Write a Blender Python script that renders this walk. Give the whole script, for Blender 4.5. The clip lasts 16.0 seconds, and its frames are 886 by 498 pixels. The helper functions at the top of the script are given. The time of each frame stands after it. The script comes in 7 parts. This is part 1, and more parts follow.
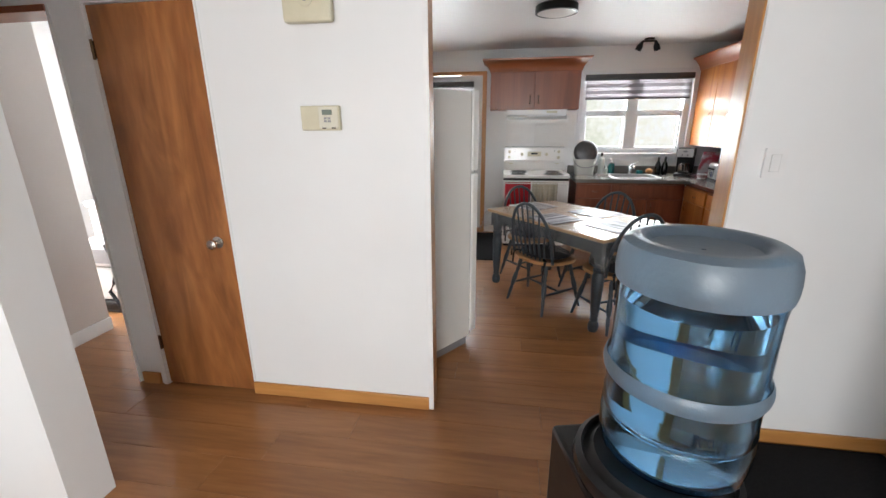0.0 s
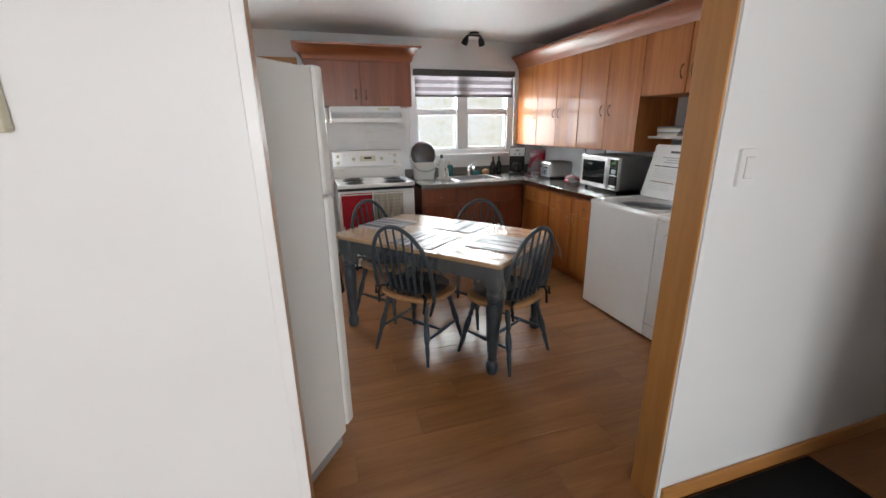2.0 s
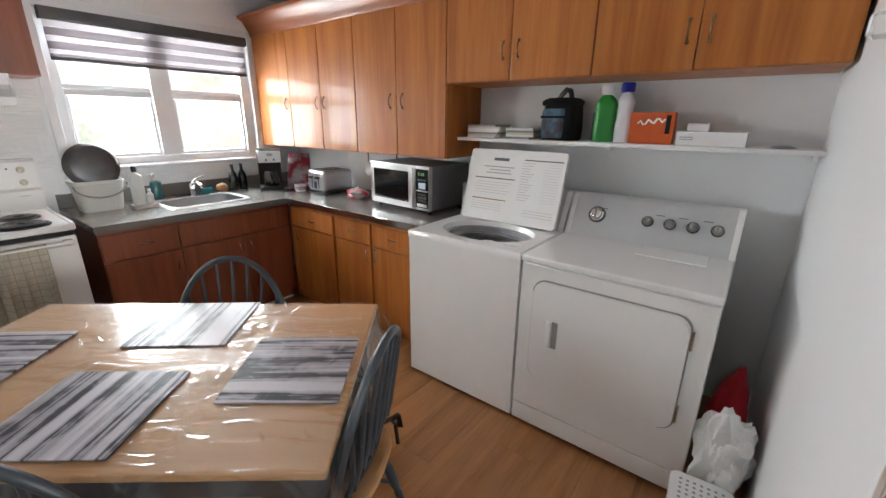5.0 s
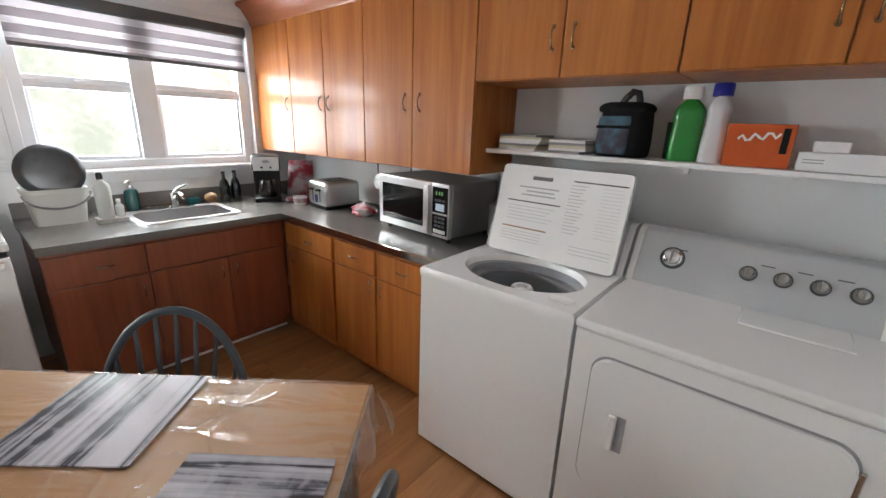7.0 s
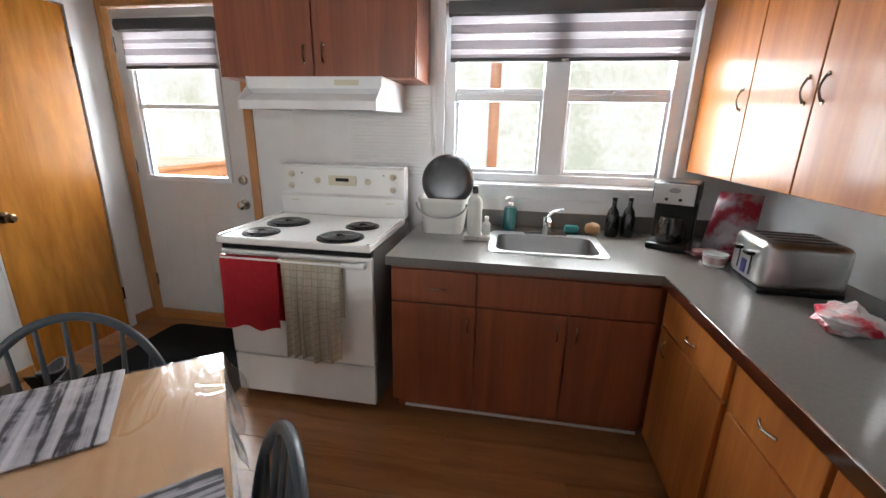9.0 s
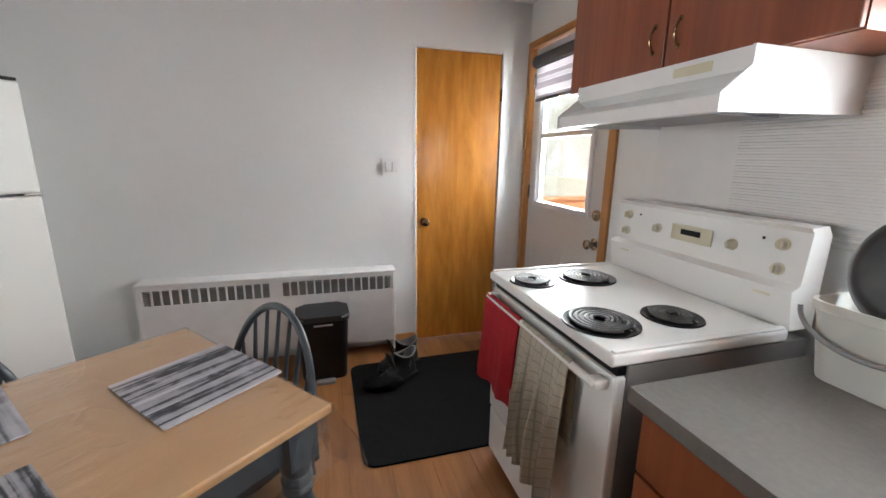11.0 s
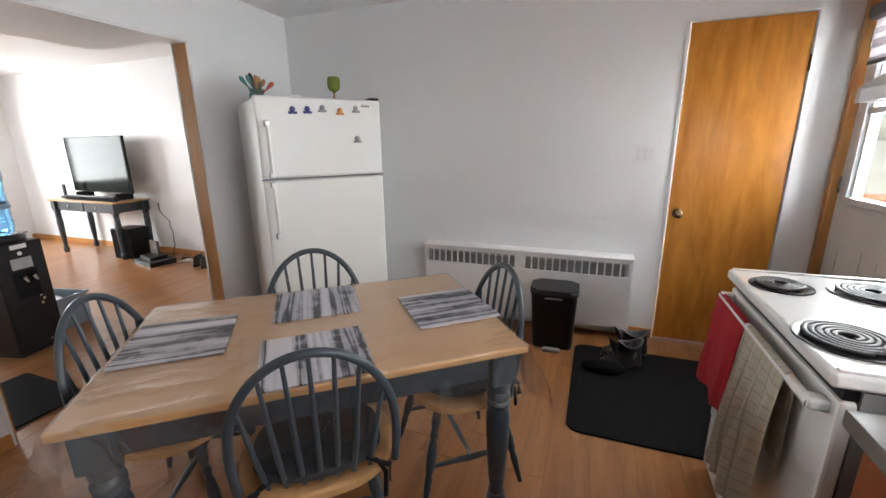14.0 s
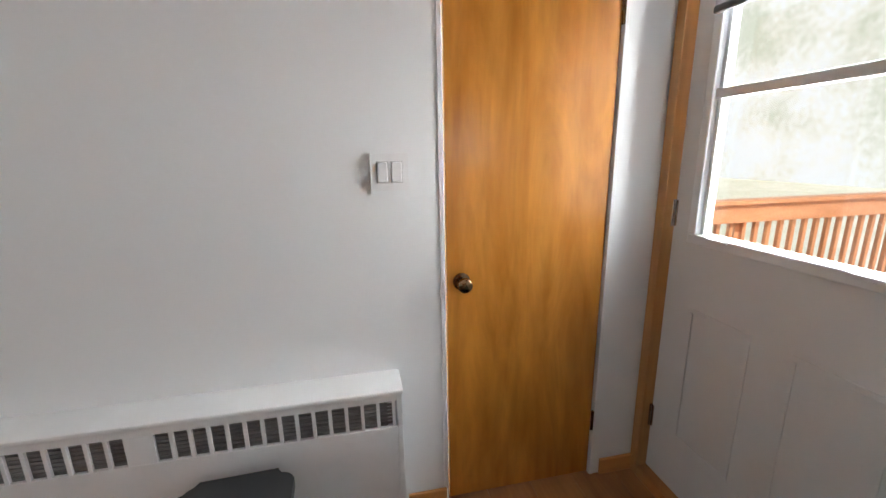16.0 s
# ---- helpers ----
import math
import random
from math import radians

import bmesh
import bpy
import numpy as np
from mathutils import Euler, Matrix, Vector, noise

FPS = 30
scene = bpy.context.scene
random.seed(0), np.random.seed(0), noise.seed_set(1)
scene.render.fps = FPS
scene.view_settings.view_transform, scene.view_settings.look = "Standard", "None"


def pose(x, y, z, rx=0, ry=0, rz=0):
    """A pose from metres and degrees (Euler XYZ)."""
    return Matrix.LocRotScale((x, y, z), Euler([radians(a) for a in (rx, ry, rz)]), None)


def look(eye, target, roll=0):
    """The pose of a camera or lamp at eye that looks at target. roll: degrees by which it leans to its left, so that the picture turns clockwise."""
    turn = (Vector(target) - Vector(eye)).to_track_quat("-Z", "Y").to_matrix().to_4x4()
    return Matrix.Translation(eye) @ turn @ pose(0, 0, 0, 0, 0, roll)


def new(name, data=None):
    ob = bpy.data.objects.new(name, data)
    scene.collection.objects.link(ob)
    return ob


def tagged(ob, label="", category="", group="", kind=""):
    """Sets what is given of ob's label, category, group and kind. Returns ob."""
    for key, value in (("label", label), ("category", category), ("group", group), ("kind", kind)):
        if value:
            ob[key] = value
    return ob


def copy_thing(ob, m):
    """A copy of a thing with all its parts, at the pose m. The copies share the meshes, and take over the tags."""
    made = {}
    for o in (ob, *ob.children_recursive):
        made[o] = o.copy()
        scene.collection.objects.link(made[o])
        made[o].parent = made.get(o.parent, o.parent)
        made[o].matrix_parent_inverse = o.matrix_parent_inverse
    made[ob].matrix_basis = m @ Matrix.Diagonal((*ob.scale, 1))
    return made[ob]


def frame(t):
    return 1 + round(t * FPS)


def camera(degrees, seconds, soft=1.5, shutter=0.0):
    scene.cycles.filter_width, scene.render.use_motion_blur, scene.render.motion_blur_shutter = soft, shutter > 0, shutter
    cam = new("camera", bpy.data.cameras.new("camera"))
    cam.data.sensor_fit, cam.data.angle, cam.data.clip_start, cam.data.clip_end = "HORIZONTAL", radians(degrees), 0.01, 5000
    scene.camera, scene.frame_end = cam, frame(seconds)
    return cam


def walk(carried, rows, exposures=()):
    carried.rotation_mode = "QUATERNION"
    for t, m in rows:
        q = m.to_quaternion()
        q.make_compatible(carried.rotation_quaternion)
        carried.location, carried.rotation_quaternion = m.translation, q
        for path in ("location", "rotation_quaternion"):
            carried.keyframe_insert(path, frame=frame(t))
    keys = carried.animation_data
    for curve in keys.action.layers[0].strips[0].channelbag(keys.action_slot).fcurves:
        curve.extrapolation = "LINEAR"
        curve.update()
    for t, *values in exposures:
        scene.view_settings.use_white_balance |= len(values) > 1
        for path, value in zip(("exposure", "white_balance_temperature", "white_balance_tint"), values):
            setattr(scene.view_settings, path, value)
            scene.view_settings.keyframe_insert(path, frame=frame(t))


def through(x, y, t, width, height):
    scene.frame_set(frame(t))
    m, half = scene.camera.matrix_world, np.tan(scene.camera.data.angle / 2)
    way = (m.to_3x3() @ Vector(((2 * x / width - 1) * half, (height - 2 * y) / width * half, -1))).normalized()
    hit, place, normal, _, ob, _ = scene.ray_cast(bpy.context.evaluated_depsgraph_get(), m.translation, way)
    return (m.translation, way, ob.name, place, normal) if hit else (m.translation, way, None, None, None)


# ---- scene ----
cam = camera(95.1, 16.0)
PATH = [
    (0, (0.351, -1.863, 1.49), (0.057, 0.031, 0.916), -0.4),
    (0.5, (0.273, -1.757, 1.471), (0.134, 0.159, 0.913), -0.5),
    (1, (0.153, -1.482, 1.487), (0.249, 0.441, 0.944), -0.6),
    (1.5, (0.106, -1.219, 1.477), (0.454, 0.668, 0.914), -0.6),
    (2, (0.102, -0.965, 1.481), (0.674, 0.862, 0.903), -0.8),
    (2.5, (0.204, -0.713, 1.468), (0.965, 1.04, 0.88), -0.9),
    (3, (0.318, -0.475, 1.465), (1.244, 1.187, 0.848), -0.8),
    (3.5, (0.41, -0.226, 1.472), (1.49, 1.338, 0.848), -0.8),
    (4, (0.508, -0.019, 1.474), (1.747, 1.419, 0.844), -0.9),
    (4.5, (0.605, 0.175, 1.469), (2.028, 1.438, 0.853), -0.4),
    (4.7, (0.619, 0.241, 1.476), (2.107, 1.428, 0.861), -0.2),
    (6.8, (0.94, 0.643, 1.495), (2.50, 1.753, 0.906), 2.0),
    (7, (1.032, 0.678, 1.489), (2.506, 1.898, 0.905), 2.0),
    (7.5, (1.237, 0.849, 1.489), (2.41, 2.358, 0.902), 2.1),
    (8, (1.398, 1.038, 1.485), (2.144, 2.797, 0.896), 2.1),
    (8.5, (1.598, 1.262, 1.473), (1.828, 3.164, 0.891), 1.7),
    (9, (1.738, 1.516, 1.445), (1.425, 3.414, 0.884), 1.2),
    (9.2, (1.785, 1.624, 1.443), (1.258, 3.478, 0.899), 1.0),
    (11.3, (1.946, 2.651, 1.415), (0.013, 2.895, 0.96), 0.9),
    (11.5, (2.006, 2.694, 1.432), (0.061, 2.734, 0.97), 0.9),
    (12, (2.12, 2.708, 1.433), (0.21, 2.339, 0.971), 0.3),
    (12.5, (2.205, 2.712, 1.43), (0.356, 2.082, 1.0), -0.4),
    (13, (2.232, 2.707, 1.426), (0.422, 1.961, 1.016), -0.5),
    (13.5, (2.232, 2.705, 1.423), (0.435, 1.941, 0.989), -0.5),
    (14, (2.143, 2.713, 1.419), (0.33, 2.034, 0.917), -0.7),
    (14.5, (1.898, 2.741, 1.403), (0.029, 2.297, 0.844), -1.0),
    (15, (1.416, 2.778, 1.4), (-0.499, 2.641, 0.84), -1.3),
    (15.5, (0.89, 2.856, 1.388), (-1.036, 2.991, 0.863), -1.1),
    (15.8, (0.573, 2.875, 1.401), (-1.33, 3.18, 0.888), -1.0),
    (16, (0.366, 2.905, 1.398), (-1.541, 3.305, 0.928), -1.0),
]
walk(cam, [(t, look(eye, target, roll)) for t, eye, target, roll in PATH],
     exposures=[(0.0, 0.14), (0.5, 0.16), (1.0, -0.02), (2.0, -0.02), (3.0, 0.22), (3.5, 0.30), (4.5, 0.40), (7.0, 0.42), (8.0, 0.38), (9.0, 0.22), (11.5, 0.26), (14.0, 0.24), (15.0, 0.28), (16.0, 0.15)])

# ---- world, sun, large lights ----
world = bpy.data.worlds.new("world")
scene.world = world
world.use_nodes = True
wn = world.node_tree
sky = wn.nodes.new("ShaderNodeTexSky")
sky.sky_type = "NISHITA"
sky.sun_disc = False
sky.sun_elevation, sky.sun_rotation = radians(51.3), radians(92.4)
wn.links.new(sky.outputs[0], wn.nodes["Background"].inputs[0])
wn.nodes["Background"].inputs[1].default_value = 0.15


def area(name, m, sx, sy, watts, colour=(1, 1, 1)):
    d = bpy.data.lights.new(name, "AREA")
    d.shape, d.size, d.size_y, d.energy, d.color = "RECTANGLE", sx, sy, watts, colour
    ob = new(name, d)
    ob.matrix_world = m
    return ob


sun = bpy.data.lights.new("sun", "SUN")
sun.energy, sun.angle, sun.color = 4.6, radians(4), (1.0, 0.96, 0.9)
new("sun", sun).matrix_world = look((0, 0, 30), (-24.0, 1.0, 0))

# daylight that enters by the openings
area("window_daylight", look((1.98, 4.235, 1.62), (1.98, 1.0, 1.62)), 1.25, 0.9, 78, (0.93, 0.97, 1.0))
area("door_daylight", look((-0.95, 4.45, 1.68), (-0.95, 1.0, 1.68)), 1.2, 1.3, 145, (0.95, 0.98, 1.0))
area("living_window_daylight", look((0.15, -6.02, 1.45), (0.15, -2.6, 0.25)), 1.9, 1.3, 175, (0.97, 0.99, 1.0))


# Added fill lamp from the far room; no window is known there.
area("far_room_fill", look((-3.97, 0.55, 1.5), (-1.5, 0.55, 1.5)), 1.0, 1.1, 105)

# ---- materials ----
def mat(name, colour, rough=0.5, metal=0.0, dark=None, scale=6.0, stretch=(1, 1, 1), bump=0.0, bump_scale=60.0, amount=1.0, **more):
    """A plain surface whose colour wanders between two tones, with fine relief."""
    m = bpy.data.materials.new(name)
    m.use_nodes = True
    n, l = m.node_tree.nodes, m.node_tree.links
    b = n["Principled BSDF"]
    b.inputs["Base Color"].default_value = (*colour, 1)
    b.inputs["Roughness"].default_value = rough
    b.inputs["Metallic"].default_value = metal
    for key, value in more.items():
        b.inputs[key.replace("_", " ").title().replace("Ior", "IOR")].default_value = value
    tc = n.new("ShaderNodeTexCoord")
    mp = n.new("ShaderNodeMapping")
    mp.inputs["Scale"].default_value = stretch
    l.new(tc.outputs["Object"], mp.inputs[0])
    if dark:
        t1 = n.new("ShaderNodeTexNoise")
        t1.inputs["Scale"].default_value, t1.inputs["Detail"].default_value = scale, 6
        l.new(mp.outputs[0], t1.inputs[0])
        mix = n.new("ShaderNodeMix")
        mix.data_type = "RGBA"
        mix.inputs[6].default_value, mix.inputs[7].default_value = (*dark, 1), (*colour, 1)
        ramp = n.new("ShaderNodeMapRange")
        ramp.inputs[1].default_value, ramp.inputs[2].default_value = 0.5 - 0.2 / amount, 0.5 + 0.2 / amount
        l.new(t1.outputs[0], ramp.inputs[0])
        l.new(ramp.outputs[0], mix.inputs[0])
        l.new(mix.outputs[2], b.inputs["Base Color"])
        rr = n.new("ShaderNodeMapRange")
        rr.inputs[3].default_value, rr.inputs[4].default_value = max(0.02, rough - 0.06), min(1, rough + 0.06)
        l.new(t1.outputs[0], rr.inputs[0])
        l.new(rr.outputs[0], b.inputs["Roughness"])
    if bump:
        t2 = n.new("ShaderNodeTexNoise")
        t2.inputs["Scale"].default_value, t2.inputs["Detail"].default_value = bump_scale, 4
        l.new(mp.outputs[0], t2.inputs[0])
        bp = n.new("ShaderNodeBump")
        bp.inputs["Strength"].default_value, bp.inputs["Distance"].default_value = bump, 0.01
        l.new(t2.outputs[0], bp.inputs["Height"])
        l.new(bp.outputs[0], b.inputs["Normal"])
    return m


def wood(name, light, dark, rough, grain=(18, 18, 1.2), coat=0.3, vary=0.0, mottle=0.0, swirl=1.0):
    """Wood with grain along the axis of least scale; vary changes the tone from piece to piece."""
    m = bpy.data.materials.new(name)
    m.use_nodes = True
    n, l = m.node_tree.nodes, m.node_tree.links
    b = n["Principled BSDF"]
    tc, mp, info = n.new("ShaderNodeTexCoord"), n.new("ShaderNodeMapping"), n.new("ShaderNodeObjectInfo")
    mp.inputs["Scale"].default_value = grain
    add = n.new("ShaderNodeVectorMath")
    add.operation = "ADD"
    sc = n.new("ShaderNodeVectorMath")
    sc.operation = "SCALE"
    sc.inputs[0].default_value = (13.0, 7.0, 5.0)
    l.new(info.outputs["Random"], sc.inputs["Scale"])
    l.new(tc.outputs["Object"], add.inputs[0])
    l.new(sc.outputs[0], add.inputs[1])
    l.new(add.outputs[0], mp.inputs[0])
    big, fine = n.new("ShaderNodeTexNoise"), n.new("ShaderNodeTexNoise")
    big.inputs["Scale"].default_value, big.inputs["Detail"].default_value, big.inputs["Distortion"].default_value = 0.55, 5, swirl
    fine.inputs["Scale"].default_value, fine.inputs["Detail"].default_value = 4.0, 8
    l.new(mp.outputs[0], big.inputs[0])
    l.new(mp.outputs[0], fine.inputs[0])
    s = n.new("ShaderNodeMath")
    s.operation = "MULTIPLY_ADD"
    s.inputs[1].default_value = 0.45
    l.new(fine.outputs[0], s.inputs[0])
    l.new(big.outputs[0], s.inputs[2])
    v = n.new("ShaderNodeMath")
    v.operation = "MULTIPLY_ADD"
    v.inputs[1].default_value = vary
    l.new(info.outputs["Random"], v.inputs[0])
    l.new(s.outputs[0], v.inputs[2])
    ramp = n.new("ShaderNodeMapRange")
    ramp.inputs[1].default_value, ramp.inputs[2].default_value = 0.5 + vary / 2, 0.95 + vary / 2
    l.new(v.outputs[0], ramp.inputs[0])
    mix = n.new("ShaderNodeMix")
    mix.data_type = "RGBA"
    mix.inputs[6].default_value, mix.inputs[7].default_value = (*dark, 1), (*light, 1)
    l.new(ramp.outputs[0], mix.inputs[0])
    l.new(mix.outputs[2], b.inputs["Base Color"])
    if mottle:
        fig, strip = n.new("ShaderNodeTexNoise"), n.new("ShaderNodeTexNoise")
        fig.inputs["Scale"].default_value, fig.inputs["Detail"].default_value, fig.inputs["Distortion"].default_value = 1.1, 6, 4.0
        stretch = n.new("ShaderNodeMapping")
        stretch.inputs["Scale"].default_value = (9.0, 9.0, 0.25)
        l.new(tc.outputs["Object"], stretch.inputs[0])
        strip.inputs["Scale"].default_value, strip.inputs["Detail"].default_value = 1.0, 2
        l.new(mp.outputs[0], fig.inputs[0])
        l.new(stretch.outputs[0], strip.inputs[0])
        total = n.new("ShaderNodeMath")
        total.operation = "ADD"
        l.new(fig.outputs[0], total.inputs[0])
        l.new(strip.outputs[0], total.inputs[1])
        tone = n.new("ShaderNodeMapRange")
        tone.inputs[1].default_value, tone.inputs[2].default_value = 0.75, 1.25
        tone.inputs[3].default_value, tone.inputs[4].default_value = 1 - mottle, 1 + mottle
        l.new(total.outputs[0], tone.inputs[0])
        gain = n.new("ShaderNodeVectorMath")
        gain.operation = "SCALE"
        l.new(mix.outputs[2], gain.inputs[0])
        l.new(tone.outputs[0], gain.inputs["Scale"])
        l.new(gain.outputs[0], b.inputs["Base Color"])
    b.inputs["Roughness"].default_value = rough
    b.inputs["Coat Weight"].default_value, b.inputs["Coat Roughness"].default_value = coat, 0.15
    bp = n.new("ShaderNodeBump")
    bp.inputs["Strength"].default_value, bp.inputs["Distance"].default_value = 0.06, 0.004
    l.new(fine.outputs[0], bp.inputs["Height"])
    l.new(bp.outputs[0], b.inputs["Normal"])
    return m


M_WALL = mat("wall_paint", (0.845, 0.86, 0.865), 0.42, dark=(0.80, 0.815, 0.82), scale=1.3, bump=0.03, bump_scale=70)
M_WALL_LIV = mat("living_wall_paint", (0.82, 0.83, 0.835), 0.45, dark=(0.78, 0.788, 0.792), scale=1.5, bump=0.03, bump_scale=70)
M_CEIL = mat("ceiling_paint", (0.80, 0.80, 0.795), 0.52, dark=(0.78, 0.78, 0.775), scale=0.9, bump=0.18, bump_scale=5)
M_FLOOR = wood("laminate_floor", (0.375, 0.168, 0.060), (0.23, 0.094, 0.032), 0.31, grain=(1.6, 17, 17), coat=0.14, vary=0.11)
M_PINE = wood("varnished_pine", (0.56, 0.27, 0.085), (0.42, 0.185, 0.052), 0.32, grain=(16, 16, 1.3))
M_PINE_X = wood("varnished_pine_level", (0.56, 0.27, 0.085), (0.42, 0.185, 0.052), 0.32, grain=(1.3, 16, 16))
M_DOOR = wood("varnished_birch_veneer", (0.60, 0.255, 0.042), (0.41, 0.150, 0.021), 0.26, grain=(5.0, 5.0, 1.0), coat=0.3, swirl=3.2, mottle=0.16)
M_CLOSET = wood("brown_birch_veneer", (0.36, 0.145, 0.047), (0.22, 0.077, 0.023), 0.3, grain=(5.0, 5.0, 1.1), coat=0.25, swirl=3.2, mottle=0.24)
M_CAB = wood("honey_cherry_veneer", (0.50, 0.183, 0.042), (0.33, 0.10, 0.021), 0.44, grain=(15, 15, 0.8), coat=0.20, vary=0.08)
M_CAB.node_tree.nodes["Principled BSDF"].inputs["Specular IOR Level"].default_value = 0.2
M_CAB.node_tree.nodes["Principled BSDF"].inputs["Coat Roughness"].default_value = 0.10
# Darker cabinet veneer: the window wall's backlit shade is in the colour.
M_CAB_SHADED = wood("shaded_cherry_veneer", (0.30, 0.085, 0.033), (0.19, 0.048, 0.019), 0.36, grain=(15, 15, 0.8), coat=0.12, vary=0.08)
M_CROWN = wood("cherry_crown", (0.36, 0.115, 0.04), (0.25, 0.07, 0.025), 0.36, grain=(0.8, 15, 15), coat=0.2)
M_WHITE = mat("white_enamel", (0.87, 0.87, 0.855), 0.24, dark=(0.84, 0.84, 0.825), scale=2.0, coat_weight=0.4)
M_FRIDGE = mat("textured_white_enamel", (0.80, 0.80, 0.77), 0.30, dark=(0.77, 0.77, 0.74), scale=2.0, bump=0.10, bump_scale=220)
M_TRIM = mat("white_trim_paint", (0.83, 0.83, 0.83), 0.35, dark=(0.78, 0.78, 0.78), scale=9)
M_VINYL = mat("white_vinyl", (0.80, 0.82, 0.84), 0.35, dark=(0.77, 0.79, 0.81), scale=5)
M_SLATE = mat("slate_blue_paint", (0.048, 0.062, 0.075), 0.38, dark=(0.034, 0.045, 0.056), scale=14, bump=0.06, bump_scale=40)
M_TABLETOP = wood("pale_ash_top", (0.60, 0.36, 0.175), (0.50, 0.275, 0.115), 0.35, grain=(16, 1.2, 16), coat=0.2)
M_SEAT = wood("natural_seat_wood", (0.52, 0.30, 0.14), (0.40, 0.21, 0.085), 0.4, grain=(14, 1.5, 14))
M_COUNTER = mat("grey_laminate", (0.185, 0.174, 0.160), 0.22, dark=(0.155, 0.146, 0.134), scale=60, amount=0.6, bump=0.03, bump_scale=300)
M_STEEL = mat("brushed_steel", (0.62, 0.61, 0.60), 0.30, 1.0, dark=(0.57, 0.56, 0.55), scale=5, amount=0.5)
M_CHROME = mat("chrome", (0.75, 0.75, 0.75), 0.09, 1.0)
M_NICKEL = mat("satin_nickel", (0.55, 0.52, 0.48), 0.25, 1.0, dark=(0.47, 0.44, 0.40), scale=25)
M_BRONZE = mat("aged_bronze", (0.30, 0.21, 0.12), 0.24, 1.0, dark=(0.17, 0.115, 0.065), scale=40)
M_BLACK = mat("black_plastic", (0.009, 0.009, 0.010), 0.34, dark=(0.006, 0.006, 0.007), scale=20, specular_ior_level=0.3)
M_RUBBER = mat("black_ribbed_mat", (0.013, 0.013, 0.014), 0.85, dark=(0.008, 0.008, 0.009), scale=30, bump=0.5, bump_scale=240, specular_ior_level=0.1)
M_COIL = mat("burner_coil", (0.018, 0.018, 0.019), 0.45, dark=(0.03, 0.028, 0.026), scale=30)
M_GREY = mat("grey_plastic", (0.30, 0.30, 0.31), 0.4, dark=(0.26, 0.26, 0.27), scale=12)
M_CREAM = mat("aged_ivory_plastic", (0.66, 0.62, 0.47), 0.4, dark=(0.60, 0.56, 0.41), scale=9)


# ---- mesh helpers ----
BOXED = set()


def bx(bm, x0, x1, y0, y1, z0, z1, bev=0.0, seg=2, turn=0.0, about=(0, 0)):
    """Adds a box, its edges rounded by bev."""
    made = bmesh.ops.create_cube(bm, size=1)["verts"]
    bmesh.ops.scale(bm, verts=made, vec=(x1 - x0, y1 - y0, z1 - z0))
    bmesh.ops.translate(bm, verts=made, vec=((x0 + x1) / 2, (y0 + y1) / 2, (z0 + z1) / 2))
    if turn:
        bmesh.ops.rotate(bm, verts=made, cent=(*about, 0), matrix=Matrix.Rotation(radians(turn), 3, "Z"))
    if bev:
        BOXED.add(id(bm))
        edges = list({e for v in made for e in v.link_edges})
        bmesh.ops.bevel(bm, geom=edges, offset=bev, segments=seg, affect="EDGES", profile=0.5, clamp_overlap=True)
    return bm


def box(*a, **k):
    return bx(bmesh.new(), *a, **k)


def lathe(bm, profile, steps=24, m=None, cap=True):
    """Turns (radius, height) pairs round z."""
    rings = []
    m = m or Matrix()
    for r, z in profile:
        rings.append([bm.verts.new(m @ Vector((r * math.cos(2 * math.pi * i / steps), r * math.sin(2 * math.pi * i / steps), z))) for i in range(steps)])
    for a, b in zip(rings, rings[1:]):
        for i in range(steps):
            j = (i + 1) % steps
            bm.faces.new((a[i], a[j], b[j], b[i]))
    if cap:
        bm.faces.new(rings[0][::-1])
        bm.faces.new(rings[-1])
    return bm


def tube(bm, points, r, steps=8, closed=False, r2=None, up=None):
    """A round bar along points; r2 gives it an oval section."""
    pts = [Vector(p) for p in points]
    rings, n = [], len(pts)
    for k, p in enumerate(pts):
        if closed:
            d = pts[(k + 1) % n] - pts[k - 1]
        else:
            d = pts[min(k + 1, n - 1)] - pts[max(k - 1, 0)]
        d.normalize()
        ref = Vector(up) if up else (Vector((0, 0, 1)) if abs(d.z) < 0.9 else Vector((1, 0, 0)))
        s = d.cross(ref).normalized()
        u = s.cross(d)
        rr = r[k] if isinstance(r, (list, tuple)) else r
        rv = rr if r2 is None else r2
        rings.append([bm.verts.new(p + s * (rr * math.cos(2 * math.pi * i / steps)) + u * (rv * math.sin(2 * math.pi * i / steps))) for i in range(steps)])
    pairs = list(zip(rings, rings[1:])) + ([(rings[-1], rings[0])] if closed else [])
    for a, b in pairs:
        for i in range(steps):
            j = (i + 1) % steps
            bm.faces.new((a[i], a[j], b[j], b[i]))
    if not closed:
        bm.faces.new(rings[0][::-1])
        bm.faces.new(rings[-1])
    return bm


def prism(bm, outline, z0, z1, m=None):
    """Raises a flat outline from z0 to z1."""
    m = m or Matrix()
    lo = [bm.verts.new(m @ Vector((x, y, z0))) for x, y in outline]
    hi = [bm.verts.new(m @ Vector((x, y, z1))) for x, y in outline]
    n = len(outline)
    bm.faces.new(lo[::-1])
    bm.faces.new(hi)
    for i in range(n):
        j = (i + 1) % n
        bm.faces.new((lo[i], lo[j], hi[j], hi[i]))
    return bm


def rounded(x0, x1, y0, y1, r, k=5):
    """The outline of a rectangle with round corners."""
    out = []
    for cx, cy, a in ((x1 - r, y1 - r, 0), (x0 + r, y1 - r, 90), (x0 + r, y0 + r, 180), (x1 - r, y0 + r, 270)):
        for i in range(k + 1):
            t = radians(a + 90 * i / k)
            out.append((cx + r * math.cos(t), cy + r * math.sin(t)))
    return out


